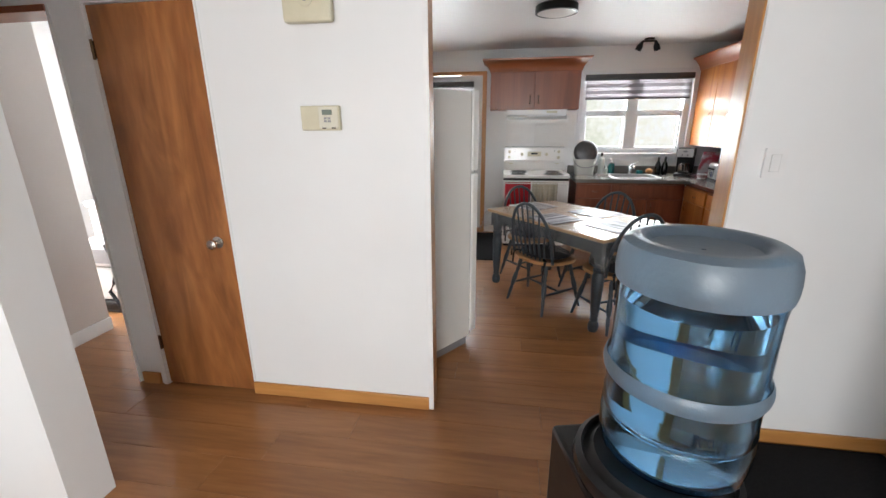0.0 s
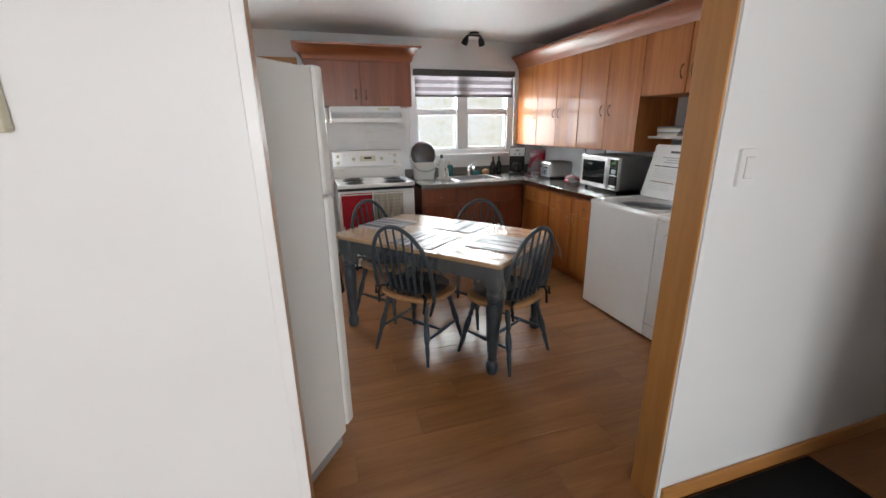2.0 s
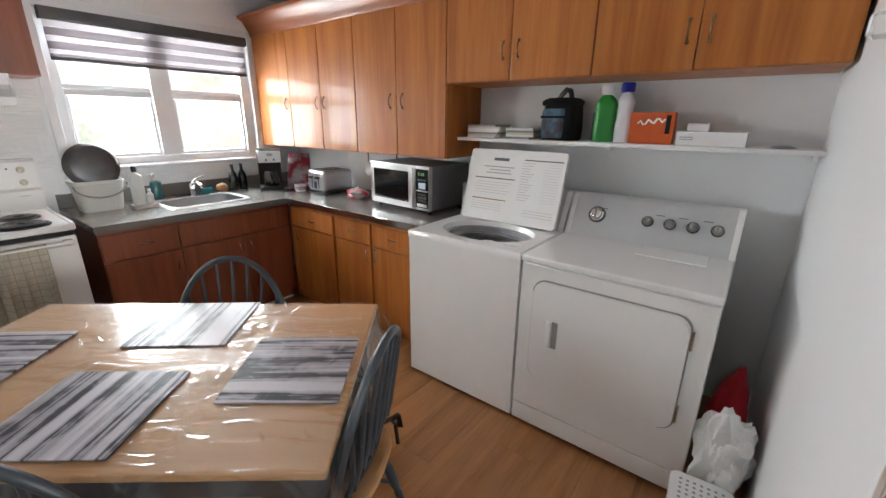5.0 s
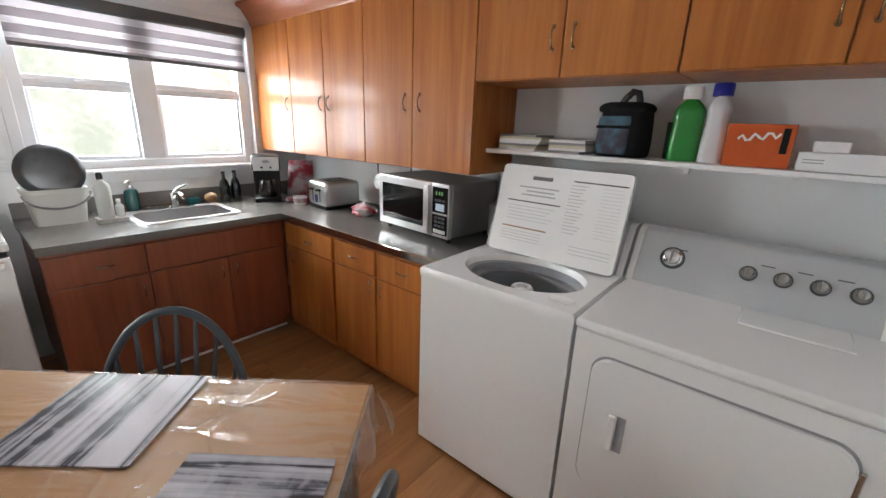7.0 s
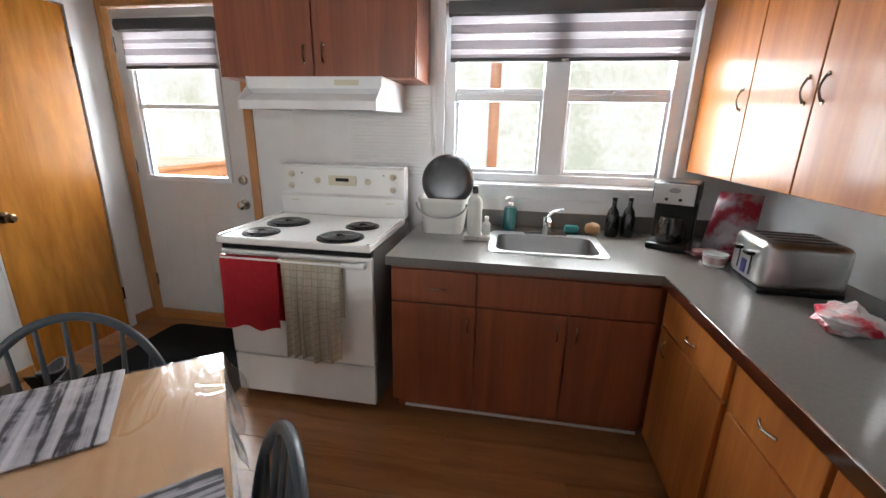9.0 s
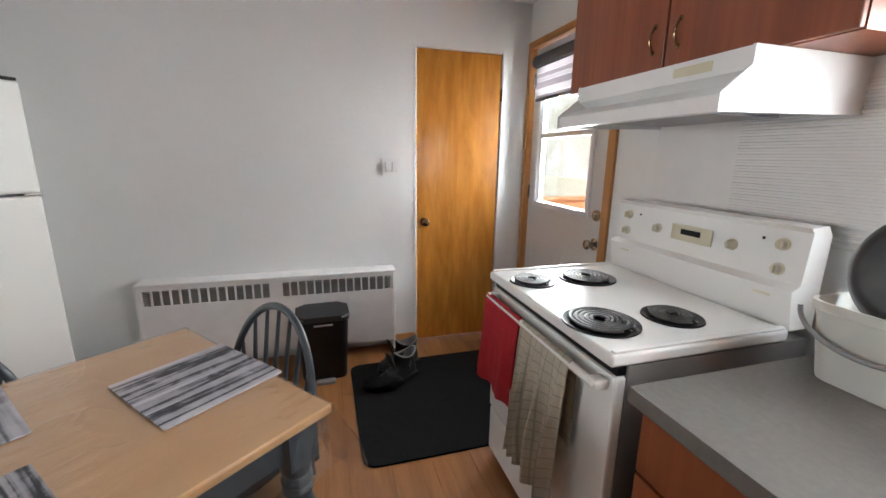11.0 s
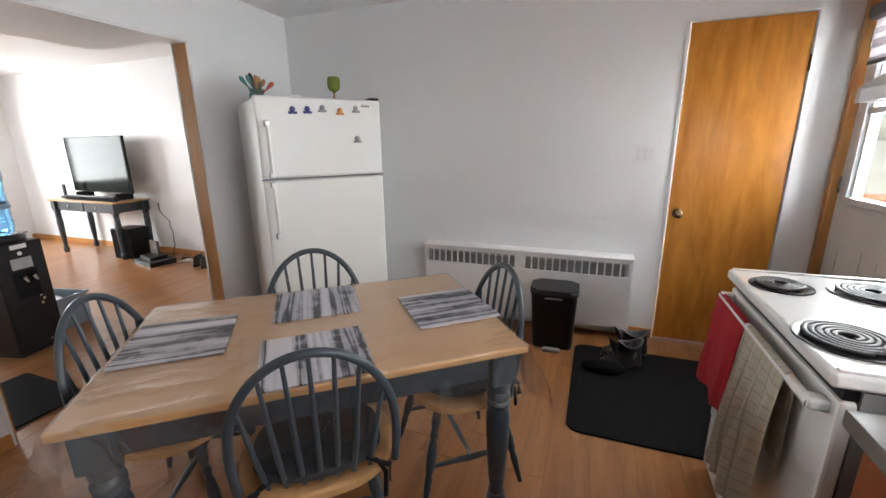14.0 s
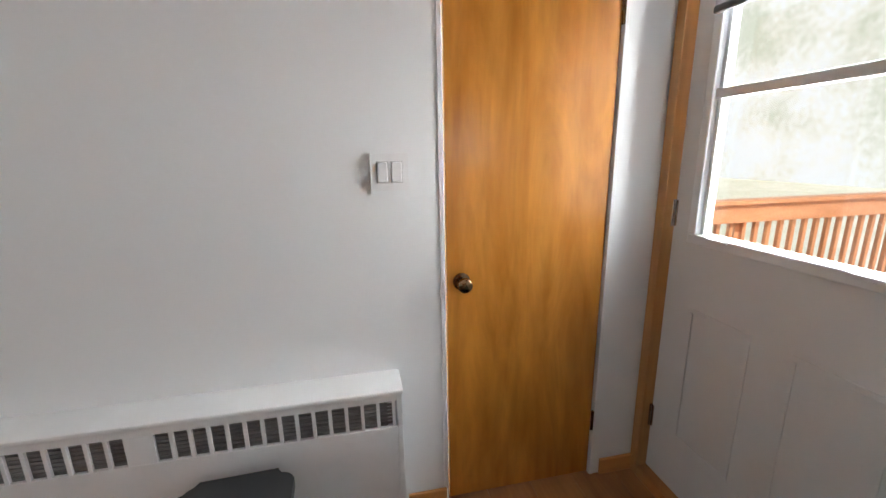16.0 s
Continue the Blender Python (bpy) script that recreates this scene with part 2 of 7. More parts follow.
def mesh_of(name, bm, material, smooth=True):
    bmesh.ops.recalc_face_normals(bm, faces=bm.faces)
    flat = id(bm) in BOXED
    BOXED.discard(id(bm))
    me = bpy.data.meshes.new(name)
    bm.to_mesh(me)
    bm.free()
    me.materials.append(material)
    if smooth:
        me.shade_smooth()
        me.set_sharp_from_angle(angle=radians(38))
        if flat:
            for p in me.polygons:
                if max(abs(c) for c in p.normal) > 0.9999:
                    p.use_smooth = False
    return me


def part(name, bm, material, parent=None, label="", at=None):
    """One mesh object, a part of parent where that is given."""
    ob = new(name, mesh_of(name, bm, material))
    ob.parent = parent
    if at is not None:
        ob.matrix_basis = at
    if label:
        ob["label"] = label
    return ob


def thing(name, label, category, at=None, group="", kind=""):
    """The Empty at the base of a thing with parts."""
    ob = tagged(new(name), label, category, group, kind)
    ob.empty_display_size = 0.05
    if at is not None:
        ob.matrix_basis = at
    return ob


def single(name, bm, material, label, category, at=None, group="", kind=""):
    return tagged(part(name, bm, material, None, "", at), label, category, group, kind)


def structure(name, bm, material, label, category):
    return single(name, bm, material, label, category, kind="structure")


# ---- large structure ----
CEIL = 2.47
BACK = 4.04      # kitchen's back wall
LEFT = -0.98     # kitchen's left wall
RIGHT = 3.10     # right wall of both rooms
WEST, SOUTH = -1.65, -5.85   # living room
HALL = -2.66


def wall_with(name, axis, face, thick, a0, a1, z1, holes, material, label):
    """A wall along an axis, from a0 to a1, with holes (b0, b1, low, high) through it."""
    bm = bmesh.new()

    def put(u0, u1, low, high):
        if u1 - u0 > 1e-4 and high - low > 1e-4:
            lo, hi = min(face, face + thick), max(face, face + thick)
            if axis == "x":
                bx(bm, u0, u1, lo, hi, low, high)
            else:
                bx(bm, lo, hi, u0, u1, low, high)

    at = a0
    for b0, b1, low, high in sorted(holes):
        put(at, b0, 0, z1)
        put(b0, b1, 0, low)
        put(b0, b1, high, z1)
        at = b1
    put(at, a1, 0, z1)
    bmesh.ops.remove_doubles(bm, verts=bm.verts, dist=1e-5)
    return structure(name, bm, material, label, "wall")


wall_with("wall_divider", "x", 0.0, 0.122, HALL, RIGHT, CEIL, [(-1.635, -1.065, 0, 2.06), (0.0, 1.285, 0, 2.09), (-2.62, -1.83, 0, 2.06)], M_WALL_LIV, "smooth white painted wall with a wide doorway")
wall_with("wall_back", "x", BACK, 0.16, LEFT - 0.12, RIGHT + 0.12, CEIL, [(-0.965, 0.030, 0, 2.20), (1.31, 2.655, 1.15, 2.13)], M_WALL, "white kitchen wall with window and back door")
wall_with("wall_left", "y", LEFT, -0.12, 0.122, BACK, CEIL, [(3.19, 3.83, 0, 2.13)], M_WALL, "white painted kitchen wall behind a radiator")
wall_with("wall_right", "y", RIGHT, 0.12, SOUTH - 0.14, BACK, CEIL, [], M_WALL, "white painted wall behind the washer and cabinets")
wall_with("wall_west", "y", WEST, -0.12, SOUTH - 0.14, -0.87, CEIL, [], M_WALL_LIV, "white living room wall behind the television")
wall_with("wall_wing", "x", -0.87, 0.17, -3.9, -1.28, CEIL, [], M_WALL_LIV, "short white wing wall beside the hallway")
wall_with("wall_hall", "y", HALL, -0.12, -0.70, 0.58, CEIL, [], mat("beige_wall_paint", (0.62, 0.57, 0.54), 0.5, dark=(0.57, 0.52, 0.49), scale=2), "beige hallway wall with a white baseboard")
wall_with("wall_south", "x", SOUTH, -0.14, WEST, RIGHT, CEIL, [(-0.85, 1.15, 0.75, 2.15)], M_WALL_LIV, "white living room wall with a wide window")
wall_with("wall_far_room", "x", 2.6, 0.12, -3.9, LEFT - 0.12, CEIL, [], M_WALL_LIV, "white wall of the room past the hallway")
# The opening is added out of sight, to let the fill lamp in.
wall_with("wall_far_side", "y", -3.9, -0.12, -0.87, 2.72, CEIL, [(0.0, 1.1, 0.9, 2.1)], M_WALL_LIV, "white far room wall with an added unseen opening")
wall_with("wall_closet", "x", 0.72, 0.06, -1.83, -1.10, CEIL, [], M_WALL_LIV, "white wall at the back of the closet")

# Unseen wall, added to shade the divider right of the doorway.
wall_with("wall_entry", "y", 1.74, 0.1, SOUTH, -1.0, CEIL, [], M_WALL_LIV, "plain white wall added out of view to block light")
structure("soffit", box(-0.02, RIGHT, -0.80, -0.0005, 2.112, CEIL - 0.001), M_WALL_LIV, "low white soffit over the doorway", "soffit")
structure("ceiling", box(-4.02, RIGHT + 0.12, SOUTH - 0.14, BACK + 0.16, CEIL, CEIL + 0.1), M_CEIL, "glossy white painted ceiling with a soft sheen", "ceiling")
floor = structure("floor", box(-4.02, RIGHT + 0.12, SOUTH - 0.14, BACK + 0.16, -0.16, -0.004), mat("floor_joint", (0.12, 0.056, 0.024), 0.6, dark=(0.09, 0.042, 0.018)), "warm brown wood laminate plank floor", "floor")


# ---- trim ----
def baseboard(x0, x1, y0, y1, low=0.0, high=0.075, material=None, label="varnished pine baseboard"):
    bm = box(x0, x1, y0, y1, low, high, bev=0.004)
    level = M_PINE_X if x1 - x0 > y1 - y0 else M_PINE_Y
    return structure("baseboard", bm, material or level, label, "baseboard")


M_PINE_Y = wood("varnished_pine_deep", (0.56, 0.27, 0.085), (0.42, 0.185, 0.052), 0.32, grain=(16, 1.3, 16))
baseboard(-1.06, -0.02, -0.016, -0.001)
baseboard(-1.80, -1.68, -0.016, -0.001)
baseboard(1.31, RIGHT, -0.016, -0.001)
baseboard(RIGHT - 0.017, RIGHT - 0.001, SOUTH, -0.02)
baseboard(WEST + 0.001, WEST + 0.017, SOUTH, -0.88)
baseboard(WEST + 0.02, RIGHT - 0.02, SOUTH + 0.001, SOUTH + 0.016)
baseboard(LEFT + 0.001, LEFT + 0.015, 3.03, 3.185)
baseboard(LEFT + 0.001, LEFT + 0.015, 0.13, 1.41)
baseboard(LEFT + 0.001, LEFT + 0.015, 3.87, 4.035)
baseboard(1.30, 2.2, 0.123, 0.138)
baseboard(HALL + 0.001, HALL + 0.016, -0.69, 0.58, high=0.10, material=M_TRIM, label="white painted baseboard")
for x0, x1, y0, y1, z0, z1, m in (
    (-0.0015, 0.003, 0.008, 0.121, 0.0, 2.082, M_PINE), (1.277, 1.2865, 0.001, 0.121, 0.0, 2.082, M_PINE), (0.003, 1.277, 0.001, 0.121, 2.082, 2.0915, M_TRIM)):
    structure("trim", box(x0, x1, y0, y1, z0, z1, bev=0.003), m, "varnished pine door jamb with nail marks" if m is M_PINE else "white painted head jamb", "door trim")
for x0, x1, y0, y1, z0, z1 in ((-0.020, 0.006, -0.008, -0.001, 0, 2.11), (1.287, 1.305, -0.008, -0.001, 0, 2.11), (-0.02, 1.305, -0.008, -0.001, 2.093, 2.11),
                               (-0.020, -0.002, 0.123, 0.130, 0, 2.11), (1.287, 1.305, 0.123, 0.130, 0, 2.11), (-0.02, 1.305, 0.123, 0.130, 2.093, 2.11),
                               (-1.665, -1.637, -0.012, -0.001, 0, 2.06), (-1.063, -1.050, -0.006, -0.001, 0.08, 2.06), (-1.835, -1.825, -0.012, 0.13, 0.0, 2.06)):
    structure("trim", box(x0, x1, y0, y1, z0, z1, bev=0.002), M_TRIM, "thin white painted corner trim", "door trim")
structure("trim", box(-2.63, -1.83, -0.02, 0.14, 2.03, 2.06, bev=0.003), M_CAB_SHADED, "dark wood head trim of the hallway", "door trim")


# ---- doors ----
def knob(parent, m, material, r=0.027, rose=0.032):
    """A round door knob on its rose, standing out along local z."""
    bm = bmesh.new()
    lathe(bm, [(rose, 0), (rose, 0.006), (rose * 0.6, 0.010), (0.011, 0.012), (0.011, 0.032), (r * 0.75, 0.036), (r, 0.048), (r * 0.95, 0.060), (r * 0.6, 0.067), (0.004, 0.068)], 20)
    return part("knob", bm, material, parent, "bright metal door knob", at=m)


def hinge(parent, x, y, z, flip=1):
    bm = bmesh.new()
    tube(bm, [(x, y, z - 0.045), (x, y, z + 0.045)], 0.007, 8)
    bx(bm, x - 0.012, x + 0.012, y + 0.002 * flip, y + 0.006 * flip, z - 0.04, z + 0.04)
    return part("hinge", bm, M_BRONZE, parent, "dark bronze hinge")


closet = tagged(thing("door_1", "varnished birch slab closet door, closed", "door", kind="structure"))
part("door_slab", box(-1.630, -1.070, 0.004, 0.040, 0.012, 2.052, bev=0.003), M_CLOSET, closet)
knob(closet, pose(-1.145, 0.004, 0.915, 90), M_NICKEL)
hinge(closet, -1.636, -0.002, 1.86)
hinge(closet, -1.636, -0.002, 0.285)

pantry = tagged(thing("door_2", "varnished birch slab door, closed, glowing amber", "door", kind="structure"))
part("door_slab", box(LEFT - 0.045, LEFT - 0.008, 3.200, 3.822, 0.012, 2.122, bev=0.003), M_DOOR, pantry)
knob(pantry, pose(LEFT - 0.008, 3.255, 0.94, 0, 90), M_BRONZE)
for z in (1.85, 0.27):
    bm = bmesh.new()
    tube(bm, [(LEFT - 0.003, 3.826, z - 0.045), (LEFT - 0.003, 3.826, z + 0.045)], 0.007, 8)
    part("hinge", bm, M_BRONZE, pantry, "dark bronze hinge")
for y0, y1, z0, z1 in ((3.176, 3.192, 0, 2.135), (3.828, 3.842, 0, 2.135), (3.192, 3.828, 2.126, 2.14)):
    structure("trim", box(LEFT - 0.05, LEFT + 0.004, y0, y1, z0, z1, bev=0.002), M_TRIM, "thin white door frame", "door trim")

M_DOORSKIN = mat("white_door_skin", (0.74, 0.745, 0.745), 0.4, dark=(0.70, 0.705, 0.705), scale=3)


def pane_material():
    m = bpy.data.materials.new("window_glass")
    m.use_nodes = True
    n, l = m.node_tree.nodes, m.node_tree.links
    for node in list(n):
        n.remove(node)
    out, mix, tr, gl = (n.new("ShaderNode" + k) for k in ("OutputMaterial", "MixShader", "BsdfTransparent", "BsdfGlossy"))
    gl.inputs["Roughness"].default_value = 0.02
    tr.inputs[0].default_value = (0.97, 0.985, 0.98, 1)
    lw, pw, ma = n.new("ShaderNodeLayerWeight"), n.new("ShaderNodeMath"), n.new("ShaderNodeMath")
    lw.inputs[0].default_value = 0.5
    pw.operation, ma.operation = "POWER", "MULTIPLY_ADD"
    pw.inputs[1].default_value = 4.0
    ma.inputs[1].default_value, ma.inputs[2].default_value = 0.75, 0.045
    l.new(lw.outputs["Facing"], pw.inputs[0])
    l.new(pw.outputs[0], ma.inputs[0])
    l.new(ma.outputs[0], mix.inputs[0])
    l.new(tr.outputs[0], mix.inputs[1])
    l.new(gl.outputs[0], mix.inputs[2])
    l.new(mix.outputs[0], out.inputs[0])
    return m


M_PANE = pane_material()


def pane(name, bm, parent):
    ob = part(name, bm, M_PANE, parent, "clear glass pane")
    ob.visible_shadow = False
    return ob


M_CASSETTE = mat("charcoal_cassette", (0.085, 0.087, 0.092), 0.5, dark=(0.072, 0.074, 0.078))


def sheer(name, tone, through, clear):
    m = bpy.data.materials.new(name)
    m.use_nodes = True
    n, l = m.node_tree.nodes, m.node_tree.links
    b = n["Principled BSDF"]
    b.inputs["Base Color"].default_value, b.inputs["Roughness"].default_value = (*tone, 1), 0.9
    tl, mx, nz = n.new("ShaderNodeBsdfTranslucent"), n.new("ShaderNodeMixShader"), n.new("ShaderNodeTexNoise")
    tl.inputs[0].default_value = (*through, 1)
    nz.inputs["Scale"].default_value = 90
    rg = n.new("ShaderNodeMapRange")
    rg.inputs[3].default_value, rg.inputs[4].default_value = 0.35, 0.6
    l.new(nz.outputs[0], rg.inputs[0])
    l.new(rg.outputs[0], mx.inputs[0])
    l.new(b.outputs[0], mx.inputs[1])
    l.new(tl.outputs[0], mx.inputs[2])
    tp, m2 = n.new("ShaderNodeBsdfTransparent"), n.new("ShaderNodeMixShader")
    m2.inputs[0].default_value = clear
    l.new(mx.outputs[0], m2.inputs[1])
    l.new(tp.outputs[0], m2.inputs[2])
    l.new(m2.outputs[0], n["Material Output"].inputs[0])
    return m


M_SHEER = sheer("sheer_blind_cloth", (0.60, 0.58, 0.60), (0.42, 0.40, 0.42), 0.08)
M_SHADE = sheer("dense_blind_cloth", (0.27, 0.25, 0.265), (0.34, 0.315, 0.33), 0.0)


def zebra_blind(x0, x1, y, top, bottom, bands, label):
    """A day-and-night roller blind: cassette, stripes of dense and sheer cloth, bottom bar."""
    e = thing("roller_blind", label, "blind", at=pose((x0 + x1) / 2, y, bottom))
    w, h = (x1 - x0) / 2, top - bottom
    bm = bmesh.new()
    prof = [(-0.035, 0.0), (0.0, -0.004), (0.032, 0.006), (0.04, 0.035), (0.03, 0.068), (-0.035, 0.072)]
    prism(bm, [(-yy, zz) for yy, zz in prof], -w - 0.012, w + 0.012, Matrix(((0, 0, 1, 0), (1, 0, 0, 0), (0, 1, 0, h - 0.072), (0, 0, 0, 1))))
    part("cassette", bm, M_CASSETTE, e, "charcoal roller cassette")
    z = h - 0.07
    for k, share in enumerate(bands):
        z2 = z - share * (h - 0.085)
        part("cloth_band", box(-w, w, -0.002, 0.002, z2 + 0.001, z - 0.001), M_SHADE if k % 2 else M_SHEER, e, "dense grey cloth band" if k % 2 else "sheer pale cloth band")
        z = z2
    part("bottom_bar", box(-w, w, -0.009, 0.009, 0.0, 0.022, bev=0.005), M_CASSETTE, e, "charcoal bottom bar")
    part("pull_tab", box(-0.02, 0.02, -0.013, -0.009, 0.004, 0.014, bev=0.001), M_NICKEL, e, "pale pull tab")
    return e


back_door = tagged(thing("door_3", "white steel back door with a half window, closed", "door", kind="structure"))
DX0, DX1, GX0, GX1, GZ0, GZ1, DY = -0.925, -0.012, -0.815, -0.195, 1.095, 2.08, 4.066
for x0, x1, z0, z1 in ((DX0, GX0, 0.055, 2.16), (GX1, DX1, 0.055, 2.16), (GX0, GX1, 0.055, GZ0), (GX0, GX1, GZ1, 2.16)):
    part("door_skin", box(x0, x1, DY, DY + 0.045, z0, z1), M_DOORSKIN, back_door)
for x0, x1, z0, z1 in ((GX0 - 0.03, GX1 + 0.03, GZ0 - 0.03, GZ0 + 0.005), (GX0 - 0.03, GX1 + 0.03, GZ1 - 0.005, GZ1 + 0.03), (GX0 - 0.03, GX0 + 0.005, GZ0 + 0.005, GZ1 - 0.005), (GX1 - 0.005, GX1 + 0.03, GZ0 + 0.005, GZ1 - 0.005)):
    part("window_frame", box(x0, x1, DY - 0.014, DY + 0.055, z0, z1, bev=0.005), M_VINYL, back_door)
part("sash_rail", box(GX0, GX1, DY - 0.004, DY + 0.03, 1.548, 1.580, bev=0.004), M_VINYL, back_door)
for x in (GX0 + 0.005, GX1 - 0.02):
    part("sash_stile", box(x, x + 0.015, DY + 0.006, DY + 0.03, GZ0, GZ1, bev=0.003), M_VINYL, back_door)
pane("pane", box(GX0, GX1, DY + 0.018, DY + 0.022, GZ0, 1.55), back_door)
pane("pane", box(GX0, GX1, DY + 0.026, DY + 0.030, 1.578, GZ1), back_door)
for x in (-0.72, -0.30):
    part("sash_latch", box(x - 0.04, x + 0.04, DY - 0.022, DY - 0.013, GZ0 - 0.008, GZ0 + 0.004, bev=0.002), M_VINYL, back_door)
for x0, x1, z0, z1 in ((-0.80, -0.56, 0.29, 0.83), (-0.44, -0.20, 0.29, 0.83)):
    bm = bmesh.new()
    for a in ((x0, x1, z0, z0 + 0.016), (x0, x1, z1 - 0.016, z1), (x0, x0 + 0.016, z0 + 0.016, z1 - 0.016), (x1 - 0.016, x1, z0 + 0.016, z1 - 0.016)):
        bx(bm, a[0], a[1], DY - 0.005, DY - 0.001, a[2], a[3], bev=0.002)
    part("pressed_panel", bm, M_DOORSKIN, back_door, "pressed panel moulding")
knob(back_door, pose(-0.092, DY, 0.92, 90), M_NICKEL, 0.03, 0.036)
bm = bmesh.new()
lathe(bm, [(0.034, 0), (0.034, 0.01), (0.028, 0.018), (0.002, 0.019)], 20)
bx(bm, -0.004, 0.004, -0.017, 0.017, 0.017, 0.03, bev=0.002)
part("deadbolt", bm, M_NICKEL, back_door, "satin nickel deadbolt", at=pose(-0.088, DY, 1.09, 90))
for z in (0.30, 1.16, 1.95):
    bm = bmesh.new()
    tube(bm, [(DX0 - 0.003, DY - 0.004, z - 0.05), (DX0 - 0.003, DY - 0.004, z + 0.05)], 0.007, 8)
    bx(bm, DX0 - 0.02, DX0 + 0.012, DY - 0.003, DY - 0.001, z - 0.048, z + 0.048)
    part("hinge", bm, M_NICKEL, back_door, "steel door hinge")
for x0, x1, z0, z1 in ((-0.975, DX0 - 0.006, 0, 2.21), (DX1 + 0.006, 0.052, 0, 2.21), (DX0 - 0.006, DX1 + 0.006, 2.165, 2.21)):
    structure("trim", box(x0, x1, 4.022, 4.15, z0, z1, bev=0.003), M_PINE_X if z0 > 1 else M_PINE, "varnished pine casing of the back door", "door trim")
structure("trim", box(DX0 - 0.004, DX1 + 0.004, 4.02, 4.16, 0, 0.05, bev=0.006), M_PINE_X, "worn pine door sill", "door sill")
zebra_blind(-0.800, -0.135, DY - 0.055, 2.085, 1.790, (0.22, 0.13, 0.13, 0.20, 0.20, 0.12), "charcoal day-and-night blind half drawn on the door")

# ---- kitchen window ----
window = tagged(thing("window_1", "white vinyl double window, blown out with daylight", "window", kind="structure"))
WX0, WX1, WZ0, WZ1 = 1.31, 2.655, 1.15, 2.13
FRAMES = ((WX0, 1.375, WZ0, WZ1), (2.575, WX1, WZ0, WZ1), (1.375, 2.575, WZ0, 1.20), (1.375, 2.575, 2.08, WZ1), (1.885, 2.025, 1.20, 2.08))
for x0, x1, z0, z1 in FRAMES:
    part("window_frame", box(x0, x1, 4.07, 4.19, z0, z1, bev=0.006), M_VINYL, window)
for x0, x1 in ((1.375, 1.885), (2.025, 2.575)):
    part("sash_rail", box(x0, x1, 4.085, 4.125, 1.618, 1.658, bev=0.005), M_VINYL, window)
    part("sash_rail", box(x0, x1, 4.098, 4.145, 1.6585, 1.692, bev=0.004), M_VINYL, window)
    part("sash_lock", box((x0 + x1) / 2 - 0.028, (x0 + x1) / 2 + 0.028, 4.080, 4.0975, 1.6585, 1.675, bev=0.004), M_VINYL, window)
    for a, b, c, d in ((x0, x0 + 0.02, 1.2, 1.6175), (x1 - 0.02, x1, 1.2, 1.6175), (x0 + 0.02, x1 - 0.02, 1.2, 1.225)):
        part("sash_stile", box(a, b, 4.095, 4.135, c, d, bev=0.004), M_VINYL, window)
    pane("pane", box(x0, x1, 4.112, 4.116, 1.2, 1.62), window)
    pane("pane", box(x0, x1, 4.130, 4.134, 1.69, 2.08), window)
for x0, x1, z0, z1 in ((WX0 - 0.05, WX0 + 0.004, WZ0 - 0.005, 2.185), (WX1 - 0.004, WX1 + 0.05, WZ0 - 0.005, 2.185), (WX0 + 0.004, WX1 - 0.004, 2.128, 2.185)):
    structure("trim", box(x0, x1, 4.026, 4.07, z0, z1, bev=0.004), M_VINYL, "white window casing", "window trim")
part("window_sill", box(WX0 - 0.06, WX1 + 0.06, 4.0, 4.075, WZ0 - 0.03, WZ0 - 0.006, bev=0.006), M_VINYL, window)
structure("trim", box(WX0 - 0.05, WX1 + 0.05, 4.028, 4.039, 1.055, WZ0 - 0.031, bev=0.003), M_VINYL, "white apron board under the window", "window trim")
zebra_blind(1.345, 2.62, 4.03, 2.135, 1.825, (0.20, 0.22, 0.14, 0.22, 0.10, 0.12), "charcoal and grey day-and-night blind over the window")

# ---- living room window ----
lw = tagged(thing("window_2", "wide white living room window", "window", kind="structure"))
for x0, x1, z0, z1 in ((-0.85, -0.78, 0.75, 2.15), (1.08, 1.15, 0.75, 2.15), (-0.78, 1.08, 0.75, 0.82), (-0.78, 1.08, 2.08, 2.15), (0.11, 0.19, 0.82, 2.08)):
    part("window_frame", box(x0, x1, SOUTH - 0.11, SOUTH - 0.03, z0, z1, bev=0.006), M_VINYL, lw)
for x0, x1 in ((-0.78, 0.11), (0.19, 1.08)):
    pane("pane", box(x0, x1, SOUTH - 0.075, SOUTH - 0.071, 0.82, 2.08), lw)

# ribbed splash panel behind the stove
bm = bmesh.new()
bx(bm, 0.33, 1.235, 4.030, 4.037, 0.90, 1.70)
splash = structure("splash_panel", bm, M_TRIM, "white splash panel with fine ribs", "wall panel")
for k in range(24):
    z = 1.16 + k * 0.0205
    part("rib", box(0.72, 1.232, 4.0225, 4.0305, z, z + 0.0115, bev=0.003, seg=2), M_WHITE, splash)


# ---- outlets and switches ----
M_SEAM = mat("pale_grey_seam", (0.38, 0.38, 0.37), 0.5, dark=(0.33, 0.33, 0.32))
def wall_plate(name, label, m, w, h, rockers, material=M_TRIM):
    e = thing(name, label, "switch" if rockers else "outlet", at=m)
    part("plate", prism(bmesh.new(), rounded(-w / 2, w / 2, -h / 2, h / 2, 0.006), 0, 0.011), material, e)
    for k in range(max(1, rockers)):
        x = (k - (max(1, rockers) - 1) / 2) * 0.046
        if rockers:
            part("seam", box(x - 0.0182, x + 0.0182, -0.0340, 0.0340, 0.0105, 0.0116), M_SEAM, e, "thin grey seam round the rocker")
            part("rocker", box(x - 0.017, x + 0.017, -0.033, 0.033, 0.009, 0.015, bev=0.003), material, e)
        else:
            part("socket", box(x - 0.017, x + 0.017, -0.033, 0.033, 0.009, 0.013, bev=0.003), material, e)
    return e


